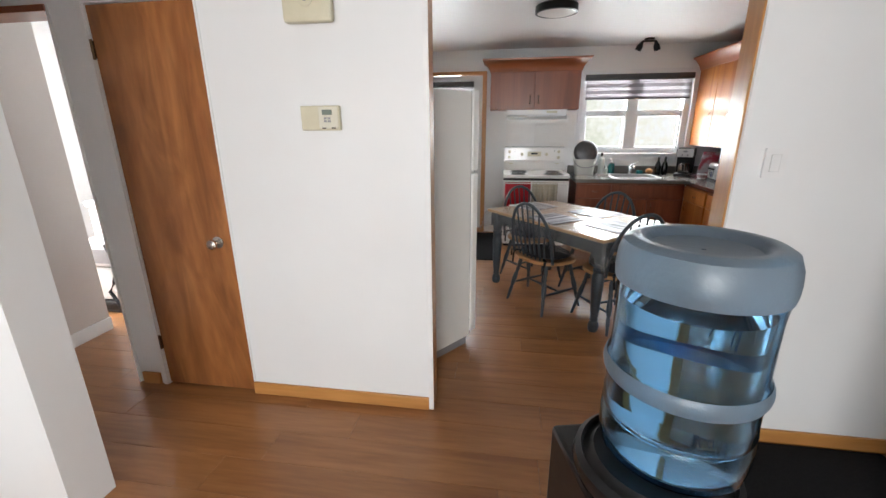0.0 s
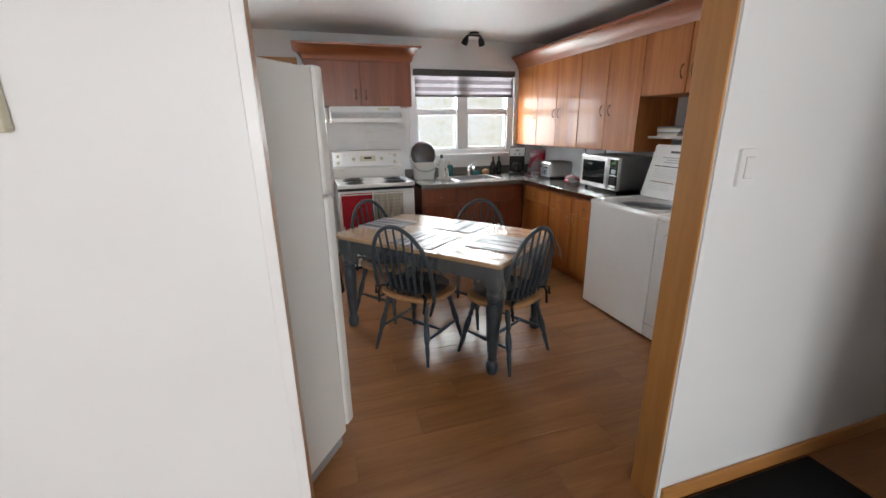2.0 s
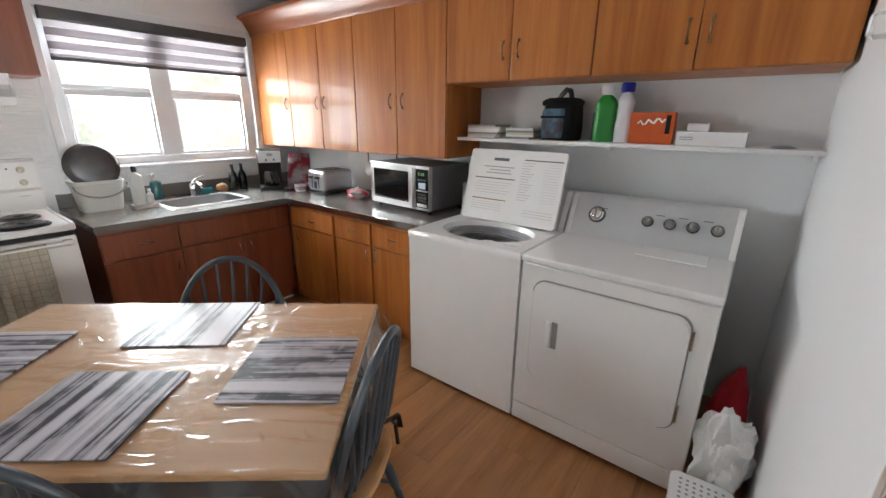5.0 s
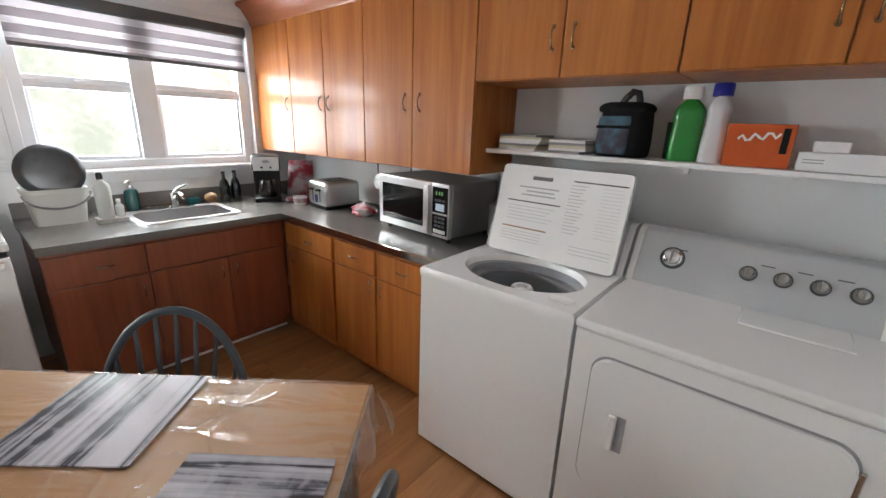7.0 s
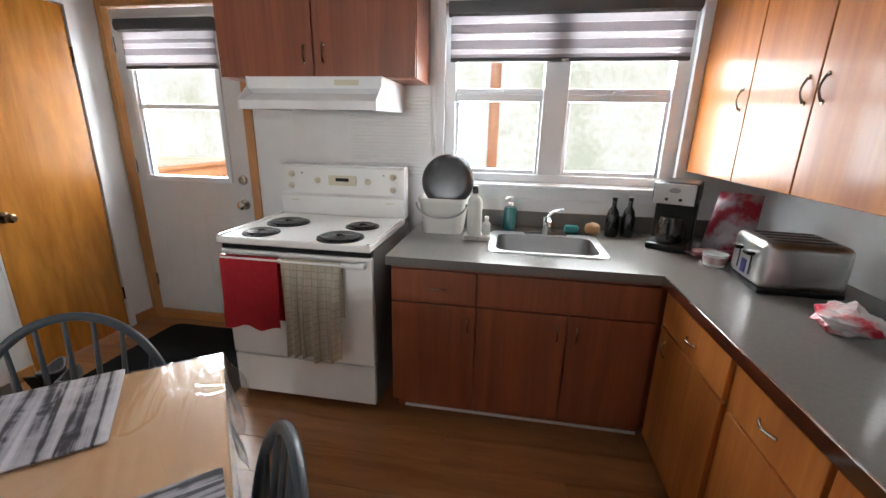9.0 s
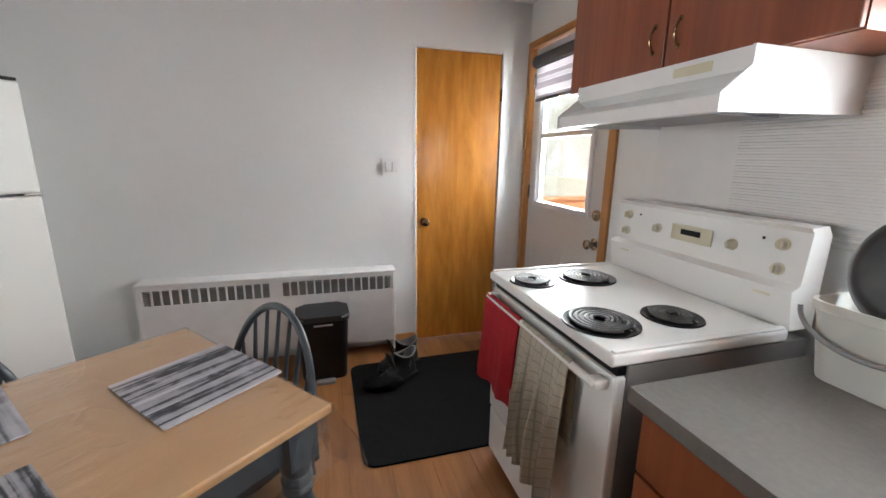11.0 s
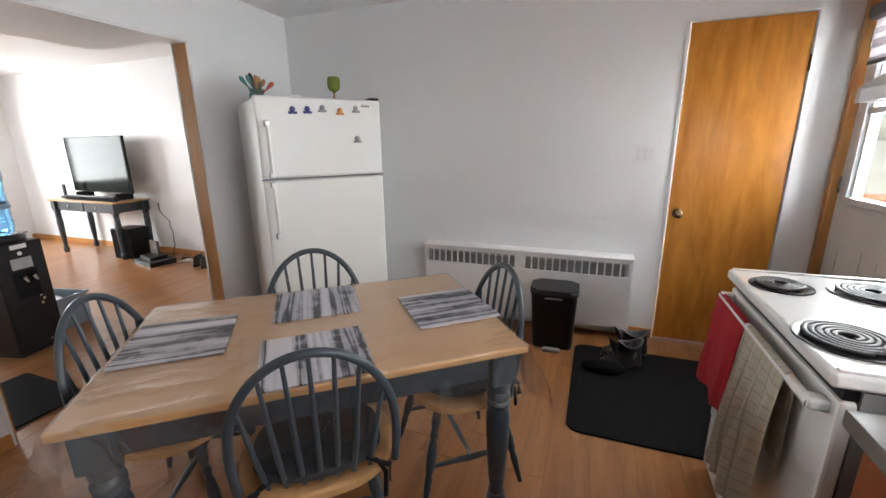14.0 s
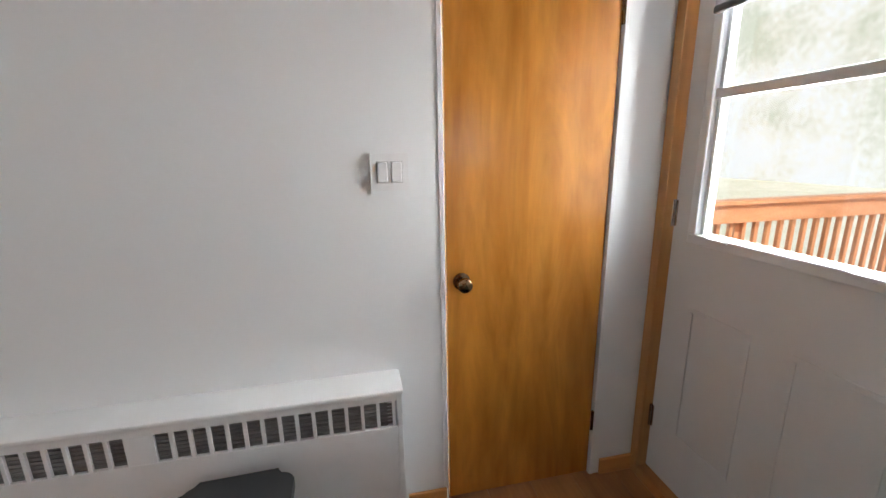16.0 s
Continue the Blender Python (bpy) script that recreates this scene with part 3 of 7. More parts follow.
wall_plate("light_switch", "single white rocker light switch on the wall", pose(1.424, -0.001, 1.343, 90), 0.082, 0.118, 1)
wall_plate("light_switch", "double white rocker switch beside the amber door", pose(LEFT + 0.001, 3.013, 1.335, 90, 0, 90), 0.122, 0.118, 2)
wall_plate("wall_outlet", "white double outlet beside the window", pose(1.262 - 0.05, 4.025, 1.30, 90), 0.075, 0.118, 0)


# ================= living room and wall fittings =================
def thermostat():
    e = thing("thermostat", "ivory plastic wall thermostat with a grey display", "thermostat", at=pose(-0.497, 0, 1.535, 90))
    part("body", box(-0.093, 0.093, -0.054, 0.054, 0.001, 0.030, bev=0.006), M_CREAM, e)
    part("cover", box(-0.004, 0.088, -0.048, 0.049, 0.030, 0.037, bev=0.004), mat("pale_ivory", (0.68, 0.66, 0.56), 0.4, dark=(0.64, 0.62, 0.52)), e, "paler hinged cover")
    part("display", box(0.015, 0.062, 0.014, 0.036, 0.0372, 0.039), mat("lcd", (0.16, 0.20, 0.17), 0.2), e, "grey green display")
    for r in range(2):
        for c in range(2):
            part("button", box(0.022 + c * 0.018, 0.036 + c * 0.018, -0.018 + r * 0.012, -0.009 + r * 0.012, 0.0372, 0.0395, bev=0.001), M_GREY, e)
    for c in range(2):
        part("button", box(0.012 + c * 0.045, 0.030 + c * 0.045, -0.046, -0.041, 0.0372, 0.039), M_BLACK, e)
    return e


def smoke_detector():
    e = thing("door_chime", "aged ivory wall chime box with a dark button", "chime", at=pose(-0.51, 0, 2.01, 90))
    part("body", box(-0.112, 0.112, -0.085, 0.10, 0.001, 0.045, bev=0.016), M_CREAM, e)
    bm = bmesh.new()
    lathe(bm, [(0.034, 0.045), (0.034, 0.049), (0.026, 0.052), (0.004, 0.0521)], 20, Matrix.Translation((0, 0.005, 0)))
    part("ring", bm, M_CREAM, e, "raised ivory ring")
    bm = bmesh.new()
    lathe(bm, [(0.013, 0.052), (0.012, 0.057), (0.003, 0.058)], 14, Matrix.Translation((0, 0.005, 0)))
    part("button", bm, M_GREY, e, "dark grey button")
    return e


thermostat()
smoke_detector()


def jug_plastic():
    m = bpy.data.materials.new("blue_jug_plastic")
    m.use_nodes = True
    n, l = m.node_tree.nodes, m.node_tree.links
    b = n["Principled BSDF"]
    b.inputs["Base Color"].default_value = (0.53, 0.78, 0.98, 1)
    b.inputs["Roughness"].default_value = 0.06
    b.inputs["Transmission Weight"].default_value, b.inputs["IOR"].default_value = 1.0, 1.25
    nz, bp = n.new("ShaderNodeTexNoise"), n.new("ShaderNodeBump")
    nz.inputs["Scale"].default_value = 5
    bp.inputs["Strength"].default_value, bp.inputs["Distance"].default_value = 0.06, 0.01
    l.new(nz.outputs[0], bp.inputs["Height"])
    l.new(bp.outputs[0], b.inputs["Normal"])
    return m


def frosted_plastic():
    m = mat("frosted_blue_plastic", (0.17, 0.235, 0.30), 0.34, dark=(0.13, 0.19, 0.25), scale=9, bump=0.12, bump_scale=90)
    m.node_tree.nodes["Principled BSDF"].inputs["Transmission Weight"].default_value = 0.4
    return m


def water_cooler():
    e = thing("water_cooler", "black floor-standing water cooler beside the doorway", "water cooler", at=pose(0.672, -1.135, 0, 0, 0, 194))
    part("body", box(-0.155, 0.155, -0.165, 0.165, 0.02, 0.80, bev=0.012), M_BLACK, e)
    part("plinth", box(-0.145, 0.145, -0.155, 0.165, 0.0, 0.02), M_BLACK, e)
    bm = bmesh.new()
    lathe(bm, [(0.150, 0.80), (0.158, 0.815), (0.155, 0.835), (0.143, 0.845), (0.138, 0.832), (0.128, 0.835), (0.118, 0.848), (0.105, 0.845), (0.06, 0.83)], 40)
    part("collar", bm, M_BLACK, e, "round black bottle collar")
    part("tap_recess", box(-0.075, 0.075, -0.169, -0.1655, 0.40, 0.60, bev=0.002), M_RUBBER, e, "matt black tap panel")
    part("sticker", box(-0.068, 0.062, -0.1685, -0.1656, 0.615, 0.690), mat("pale_grey_sticker", (0.42, 0.43, 0.43), 0.5, dark=(0.34, 0.35, 0.35), scale=25), e, "pale grey printed sticker")
    part("badge", lathe(bmesh.new(), [(0.014, 0.0), (0.013, 0.003), (0.003, 0.0035)], 16), M_TRIM, e, "small round pale badge", at=pose(0.0, -0.1656, 0.722, 90))
    part("label", box(-0.05, 0.05, -0.1685, -0.1656, 0.755, 0.785), M_TRIM, e, "small white label")
    for x in (-0.03, 0.03):
        bm = bmesh.new()
        tube(bm, [(x, -0.168, 0.555), (x, -0.200, 0.555), (x, -0.210, 0.525)], 0.012, 10)
        part("tap", bm, M_NICKEL, e, "small bright dispensing tap")
    for x, z in ((0.06, 0.40), (0.075, 0.37), (0.06, 0.34), (0.055, 0.06)):
        part("light", box(x - 0.008, x + 0.008, -0.1685, -0.1656, z - 0.008, z + 0.008), M_NICKEL, e)
    return e


water_cooler()
jug = thing("water_bottle", "large blue translucent plastic water bottle, half full", "water bottle", at=pose(0.700, -1.119, 0.838) @ Matrix.Diagonal((1, 1, 1.165, 1)))
bm = bmesh.new()
outer = [(0.055, 0.0), (0.105, 0.006), (0.130, 0.026), (0.136, 0.055), (0.136, 0.085), (0.131, 0.094), (0.135, 0.103), (0.133, 0.125), (0.133, 0.150), (0.136, 0.162), (0.1385, 0.178), (0.136, 0.194), (0.1315, 0.204), (0.1315, 0.262), (0.1315, 0.300), (0.134, 0.322), (0.138, 0.332)]
lathe(bm, outer + [(r - 0.003, z + 0.001) for r, z in reversed(outer)], 56, cap=False)
part("shell", bm, jug_plastic(), jug, "clear blue ribbed shell")
bm = bmesh.new()
lathe(bm, [(0.1375, 0.328), (0.1395, 0.338), (0.140, 0.352), (0.138, 0.372), (0.131, 0.390), (0.118, 0.397), (0.100, 0.397), (0.094, 0.393), (0.086, 0.384), (0.03, 0.381), (0.004, 0.381)], 56, cap=False)
part("base_cap", bm, frosted_plastic(), jug, "frosted blue bottle base, turned up")
bm = bmesh.new()
lathe(bm, [(0.137, 0.163), (0.1405, 0.170), (0.142, 0.178), (0.1405, 0.186), (0.137, 0.193)], 56, cap=False)
part("band", bm, frosted_plastic(), jug, "frosted ring round the bottle")
bm = bmesh.new()
lathe(bm, [(0.05, 0.01), (0.098, 0.014), (0.122, 0.032), (0.128, 0.058), (0.128, 0.085), (0.125, 0.12), (0.124, 0.15), (0.126, 0.178), (0.124, 0.20), (0.1225, 0.300)], 48)
water = mat("water", (0.80, 0.93, 1.0), 0.0, transmission_weight=1.0, ior=1.33)
part("water", bm, water, jug, "clear water")

M_MATCLOTH = mat("black_entrance_mat", (0.011, 0.011, 0.012), 0.95, dark=(0.018, 0.018, 0.019), scale=90, bump=0.6, bump_scale=300, specular_ior_level=0.1)
single("floor_mat", prism(bmesh.new(), rounded(0.885, 2.14, -0.66, -0.03, 0.012), 0.001, 0.012), M_MATCLOTH, "black textile entrance mat along the wall", "floor mat")


def turned_leg(bm, top, m=Matrix(), r=0.042, steps=18):
    """A turned table leg: square block, rings, taper and ball foot."""
    s = r
    prof = [(0.030, 0.0), (0.036, 0.02), (0.038, 0.045), (0.034, 0.068), (0.024, 0.082), (0.030, 0.094), (0.025, 0.106), (0.031, 0.16), (0.037, 0.26), (0.041, 0.36), (0.042, 0.42), (0.034, 0.452), (0.040, 0.462), (0.040, 0.474), (0.032, 0.484), (0.041, 0.494), (0.041, 0.508), (0.032, 0.52), (0.040, 0.535), (0.040, 0.56)]
    f = (top - 0.13) / 0.56
    lathe(bm, [(a * r / 0.042, b * f) for a, b in prof], steps, m)
    made = bmesh.ops.create_cube(bm, size=1, matrix=m @ Matrix.Translation((0, 0, top - 0.065)) @ Matrix.Diagonal((2 * s, 2 * s, 0.13, 1)))
    return bm


def console_table():
    e = thing("console_table", "slate blue console table with a natural wood top", "table", at=pose(-1.41, -3.615, 0))
    part("tabletop", box(-0.215, 0.26, -0.685, 0.685, 0.73, 0.752, bev=0.006), M_TABLETOP, e, "natural wood top")
    for x in (-0.17, 0.205):
        for y in (-0.61, 0.61):
            part("leg", turned_leg(bmesh.new(), 0.73, pose(x, y, 0), 0.038), M_SLATE, e)
    part("apron", box(-0.165, 0.20, -0.57, 0.57, 0.60, 0.729), M_SLATE, e)
    for y0, y1 in ((-0.56, -0.015), (0.015, 0.56)):
        d = part("drawer_front", box(0.2005, 0.212, y0, y1, 0.612, 0.718, bev=0.004), M_SLATE, e)
        bm = bmesh.new()
        lathe(bm, [(0.007, 0), (0.007, 0.012), (0.015, 0.018), (0.013, 0.028), (0.003, 0.030)], 14)
        part("drawer_knob", bm, M_NICKEL, d, "small round metal knob", at=pose(0.212, (y0 + y1) / 2, 0.665, 0, 90))
    return e


console_table()
tv = thing("television", "flat black television with a glossy screen", "television", at=pose(-1.43, -3.565, 0.752, 0, 0, -3))
part("screen", box(0.0, 0.006, -0.645, 0.645, 0.095, 0.81, bev=0.002), mat("tv_screen", (0.008, 0.012, 0.010), 0.10, specular_ior_level=0.07), tv, "glossy dark screen")
part("bezel", box(-0.03, -0.0005, -0.655, 0.655, 0.085, 0.82, bev=0.006), M_BLACK, tv)
for y in (-0.45, 0.45):
    part("foot", box(-0.12, 0.09, y - 0.012, y + 0.012, 0.0, 0.0865, bev=0.004), M_BLACK, tv)
sb = thing("soundbar", "long black soundbar under the television", "soundbar", at=pose(-1.25, -3.50, 0.752))
part("body", box(-0.035, 0.035, -0.50, 0.50, 0.0, 0.062, bev=0.010), M_BLACK, sb)
part("grille", box(0.035, 0.038, -0.48, 0.48, 0.01, 0.052, bev=0.001), M_RUBBER, sb, "dark cloth grille")
ph = thing("cordless_phone", "black cordless telephone standing in its cradle", "telephone", at=pose(-1.33, -4.20, 0.752))
part("cradle", box(-0.04, 0.04, -0.05, 0.05, 0.0, 0.035, bev=0.012), M_BLACK, ph)
part("handset", box(-0.016, 0.012, -0.025, 0.025, 0.03, 0.19, bev=0.010), M_BLACK, ph)
sp = thing("speaker", "black box loudspeaker on the floor", "speaker", at=pose(-1.36, -3.05, 0, 0, 0, 8))
part("cabinet", box(-0.14, 0.14, -0.15, 0.15, 0.0, 0.40, bev=0.008), M_BLACK, sp)
part("grille", box(0.1405, 0.148, -0.14, 0.14, 0.02, 0.385, bev=0.003), M_RUBBER, sp, "black cloth grille")
rt = thing("modem", "black modem and set-top box on the floor", "electronics", at=pose(-1.22, -2.42, 0, 0, 0, -12))
part("box", box(-0.14, 0.16, -0.24, 0.20, 0.0, 0.06, bev=0.006), M_BLACK, rt)
part("top_box", box(-0.10, 0.10, -0.20, 0.08, 0.0605, 0.10, bev=0.006), M_BLACK, rt)
part("upright_unit", box(-0.06, -0.025, -0.20, 0.0, 0.1005, 0.27, bev=0.008), mat("taupe_plastic", (0.10, 0.085, 0.075), 0.45), rt, "upright taupe unit")


def cable(points, r, material, label):
    bm = bmesh.new()
    pts = []
    for k in range(len(points) - 1):
        for s in range(6):
            a, b = Vector(points[k]), Vector(points[k + 1])
            pts.append(a.lerp(b, s / 6) + Vector((0.02 * math.sin(3 * k + s), 0.02 * math.cos(2 * k + s), 0)))
    tube(bm, pts, r, 6)
    return single("cable", bm, material, label, "cable")


for k in range(5):
    rnd = random.Random(k)
    cable([(-1.40 + rnd.uniform(-0.1, 0.1), -2.2 + rnd.uniform(-0.1, 0.1), 0.012), (-1.3 + rnd.uniform(-0.15, 0.1), -2.05 + rnd.uniform(-0.1, 0.15), 0.02 + 0.01 * k), (-1.45, -1.95 + 0.03 * k, 0.012 + 0.008 * k)], 0.006, M_TRIM if k % 2 else M_BLACK, "tangled white cable on the floor" if k % 2 else "tangled black cable on the floor")
cable([(-1.58, -2.75, 0.70), (-1.6, -2.6, 0.4), (-1.55, -2.5, 0.15), (-1.4, -2.4, 0.03)], 0.005, M_BLACK, "black cable hanging behind the console table")


def shoe(m, height, label, name="shoe", tall=False):
    """A shoe along +y: sole, upper, opening."""
    e = thing(name, label, "shoe", at=m, group="shoes on the floor")
    bm = bmesh.new()
    out = []
    for k in range(28):
        a = 2 * math.pi * k / 28
        y = 0.14 * math.sin(a)
        w = 0.044 + 0.008 * math.sin(a) - 0.006 * math.cos(2 * a)
        out.append((w * math.cos(a), y))
    prism(bm, out, 0.0, 0.022)
    part("sole", bm, M_BLACK, e, "thick dark sole")
    bm = bmesh.new()
    rings = []
    for s in range(9):
        f = s / 8
        z = 0.022 + (height - 0.022) * f
        ring = []
        front = 0.135 - (0.16 if tall else 0.13) * min(1, f * 1.4) ** 1.5
        back = -0.135 + 0.018 * f
        for k in range(24):
            a = 2 * math.pi * k / 24
            y = (front + back) / 2 + (front - back) / 2 * math.sin(a)
            w = (0.044 - 0.008 * f) * math.cos(a)
            ring.append(bm.verts.new((w, y, z + (0.012 * math.sin(a) if f == 1 else 0))))
        rings.append(ring)
    for a, b in zip(rings, rings[1:]):
        for i in range(24):
            j = (i + 1) % 24
            bm.faces.new((a[i], a[j], b[j], b[i]))
    inner = [bm.verts.new((v.co.x * 0.82, v.co.y * 0.9 + -0.006, v.co.z - 0.004)) for v in rings[-1]]
    low = [bm.verts.new((v.co.x, v.co.y, 0.05)) for v in inner]
    for a, b in ((rings[-1], inner), (inner, low)):
        for i in range(24):
            j = (i + 1) % 24
            bm.faces.new((a[i], a[j], b[j], b[i]))
    bm.faces.new(low)
    part("upper", bm, mat("worn_black_leather", (0.018, 0.017, 0.017), 0.5, dark=(0.03, 0.028, 0.027), scale=25, bump=0.2, bump_scale=50), e)
    bm = bmesh.new()
    for k in range(4):
        y = 0.055 - k * 0.022
        z = 0.05 + (height - 0.06) * (0.25 + 0.2 * k)
        tube(bm, [(-0.022, y, z), (0, y + 0.004, z + 0.008), (0.022, y, z)], 0.003, 6)
    part("laces", bm, M_GREY, e, "grey laces")
    return e


shoe(pose(-1.33, -1.66, 0, 0, 0, 100), 0.125, "black low shoe on the living room floor")
shoe(pose(-1.36, -1.80, 0, 0, 0, 92), 0.125, "black low shoe beside its pair")


def curtain():
    bm = bmesh.new()
    rows = []
    for k in range(61):
        f = k / 60
        x = -1.22 + 0.42 * f
        y = SOUTH + 0.10 + 0.03 * math.sin(f * 2 * math.pi * 6)
        rows.append((bm.verts.new((x, y, 2.36)), bm.verts.new((x + 0.02 * math.sin(9 * f), y + 0.01 * math.sin(20 * f), 0.06))))
    for a, b in zip(rows, rows[1:]):
        bm.faces.new((a[0], b[0], b[1], a[1]))
    bmesh.ops.solidify(bm, geom=bm.faces[:], thickness=0.003)
    e = thing("curtain", "dark grey pleated curtain beside the living room window", "curtain")
    part("cloth", bm, mat("charcoal_curtain", (0.035, 0.042, 0.048), 0.9, dark=(0.028, 0.033, 0.038), scale=40), e)
    bm = bmesh.new()
    tube(bm, [(-1.4, SOUTH + 0.10, 2.375), (1.35, SOUTH + 0.10, 2.375)], 0.010, 8)
    for x in (-1.3, 1.3):
        bx(bm, x - 0.01, x + 0.01, SOUTH + 0.001, SOUTH + 0.10, 2.365, 2.385)
    single("curtain_rod", bm, M_NICKEL, "slim metal curtain rod over the window", "curtain rod")
    return e


curtain()
hb = thing("baseboard_heater", "white electric baseboard heater under the window", "heater", at=pose(0.2, SOUTH + 0.017, 0.02))
part("casing", box(-1.75, 1.15, 0.0, 0.065, 0.0, 0.16, bev=0.008), M_TRIM, hb)
part("grille", box(-1.70, 1.10, 0.0655, 0.070, 0.10, 0.13), M_GREY, hb, "grey outlet slot")

tub = thing("storage_tub", "grey blue plastic tub with bags inside", "storage tub", at=pose(0.36, -1.42, 0, 0, 0, 12))
M_TUB = mat("blue_grey_plastic", (0.23, 0.29, 0.34), 0.4, dark=(0.20, 0.26, 0.31))
for a in ((-0.15, 0.15, -0.20, 0.20, 0.0, 0.006), (-0.15, -0.145, -0.20, 0.20, 0.006, 0.26), (0.145, 0.15, -0.20, 0.20, 0.006, 0.26), (-0.145, 0.145, -0.20, -0.195, 0.006, 0.26), (-0.145, 0.145, 0.195, 0.20, 0.006, 0.26)):
    part("wall", box(*a), M_TUB, tub)
for a in ((-0.165, 0.165, -0.215, -0.2005, 0.245, 0.262), (-0.165, 0.165, 0.2005, 0.215, 0.245, 0.262), (-0.165, -0.1505, -0.2, 0.2, 0.245, 0.262), (0.1505, 0.165, -0.2, 0.2, 0.245, 0.262)):
    part("rim", box(*a, bev=0.004), M_TUB, tub)


def crumpled(cx, cy, cz, rx, ry, rz, seed, detail=3, rough=0.35):
    """A soft irregular bundle."""
    bm = bmesh.new()
    bmesh.ops.create_icosphere(bm, subdivisions=detail, radius=1)
    off = Vector((seed * 3.1, seed * 1.7, seed * 0.9))
    for v in bm.verts:
        d = v.co.normalized()
        s = 1 + rough * noise.noise(d * 1.6 + off) + rough * 0.55 * noise.noise(d * 4 + off) + rough * 0.2 * noise.noise(d * 9 + off)
        v.co = Vector((cx + d.x * rx * s, cy + d.y * ry * s, cz + d.z * rz * s))
        v.co.z = max(v.co.z, cz - rz)
    return bm


single("plastic_bag", crumpled(0.36, -1.40, 0.13, 0.11, 0.15, 0.115, 3, rough=0.22), M_TRIM, "crumpled white plastic bag in the tub", "bag")

# room past the hallway
M_APPL = mat("white_appliance_plastic", (0.72, 0.72, 0.72), 0.4, dark=(0.68, 0.68, 0.68))
va = thing("canister_machine", "white wheeled machine with hoses on a dark base", "appliance", at=pose(-2.92, 1.02, 0))
part("base", box(-0.24, 0.24, -0.2, 0.2, 0.0, 0.10, bev=0.03), M_BLACK, va, "dark wheeled base")
part("lower_body", box(-0.2, 0.2, -0.17, 0.17, 0.10, 0.40, bev=0.03), M_APPL, va)
part("upper_body", box(-0.21, 0.21, -0.19, 0.17, 0.401, 0.62, bev=0.03), M_APPL, va)
part("front_panel", box(-0.1, 0.12, -0.193, -0.1905, 0.44, 0.56), M_GREY, va, "grey control panel")
bm = bmesh.new()
tube(bm, [(0.1, -0.2, 0.6), (0.2, -0.25, 0.5), (0.15, -0.24, 0.3), (0.05, -0.21, 0.2), (0.16, -0.24, 0.08)], 0.014, 10)
part("hose", bm, M_BLACK, va, "black ribbed hose")
fz = thing("chest_freezer", "white lidded chest in the far room", "chest", at=pose(-3.15, 1.62, 0))
part("body", box(-0.35, 0.35, -0.3, 0.3, 0.0, 0.80, bev=0.02), M_APPL, fz)
part("lid", box(-0.36, 0.36, -0.32, 0.31, 0.802, 0.86, bev=0.015), M_APPL, fz)


# ================= kitchen: table and chairs =================
TC, TURN = (0.944, 1.748), 39.0
table = thing("dining_table", "slate blue dining table with a pale wood top", "table", at=pose(*TC, 0, 0, 0, TURN))
part("tabletop", box(-0.43, 0.43, -0.675, 0.675, 0.715, 0.742, bev=0.007, seg=3), M_TABLETOP, table, "pale natural wood top")
for x in (-0.355, 0.355):
    for y in (-0.60, 0.60):
        part("leg", turned_leg(bmesh.new(), 0.714, pose(x, y, 0), 0.045), M_SLATE, table)
for x in (-0.372, 0.352):
    part("apron", box(x, x + 0.02, -0.554, 0.554, 0.605, 0.714, bev=0.002), M_SLATE, table)
for y in (-0.617, 0.597):
    part("apron", box(-0.309, 0.309, y, y + 0.02, 0.605, 0.714, bev=0.002), M_SLATE, table)


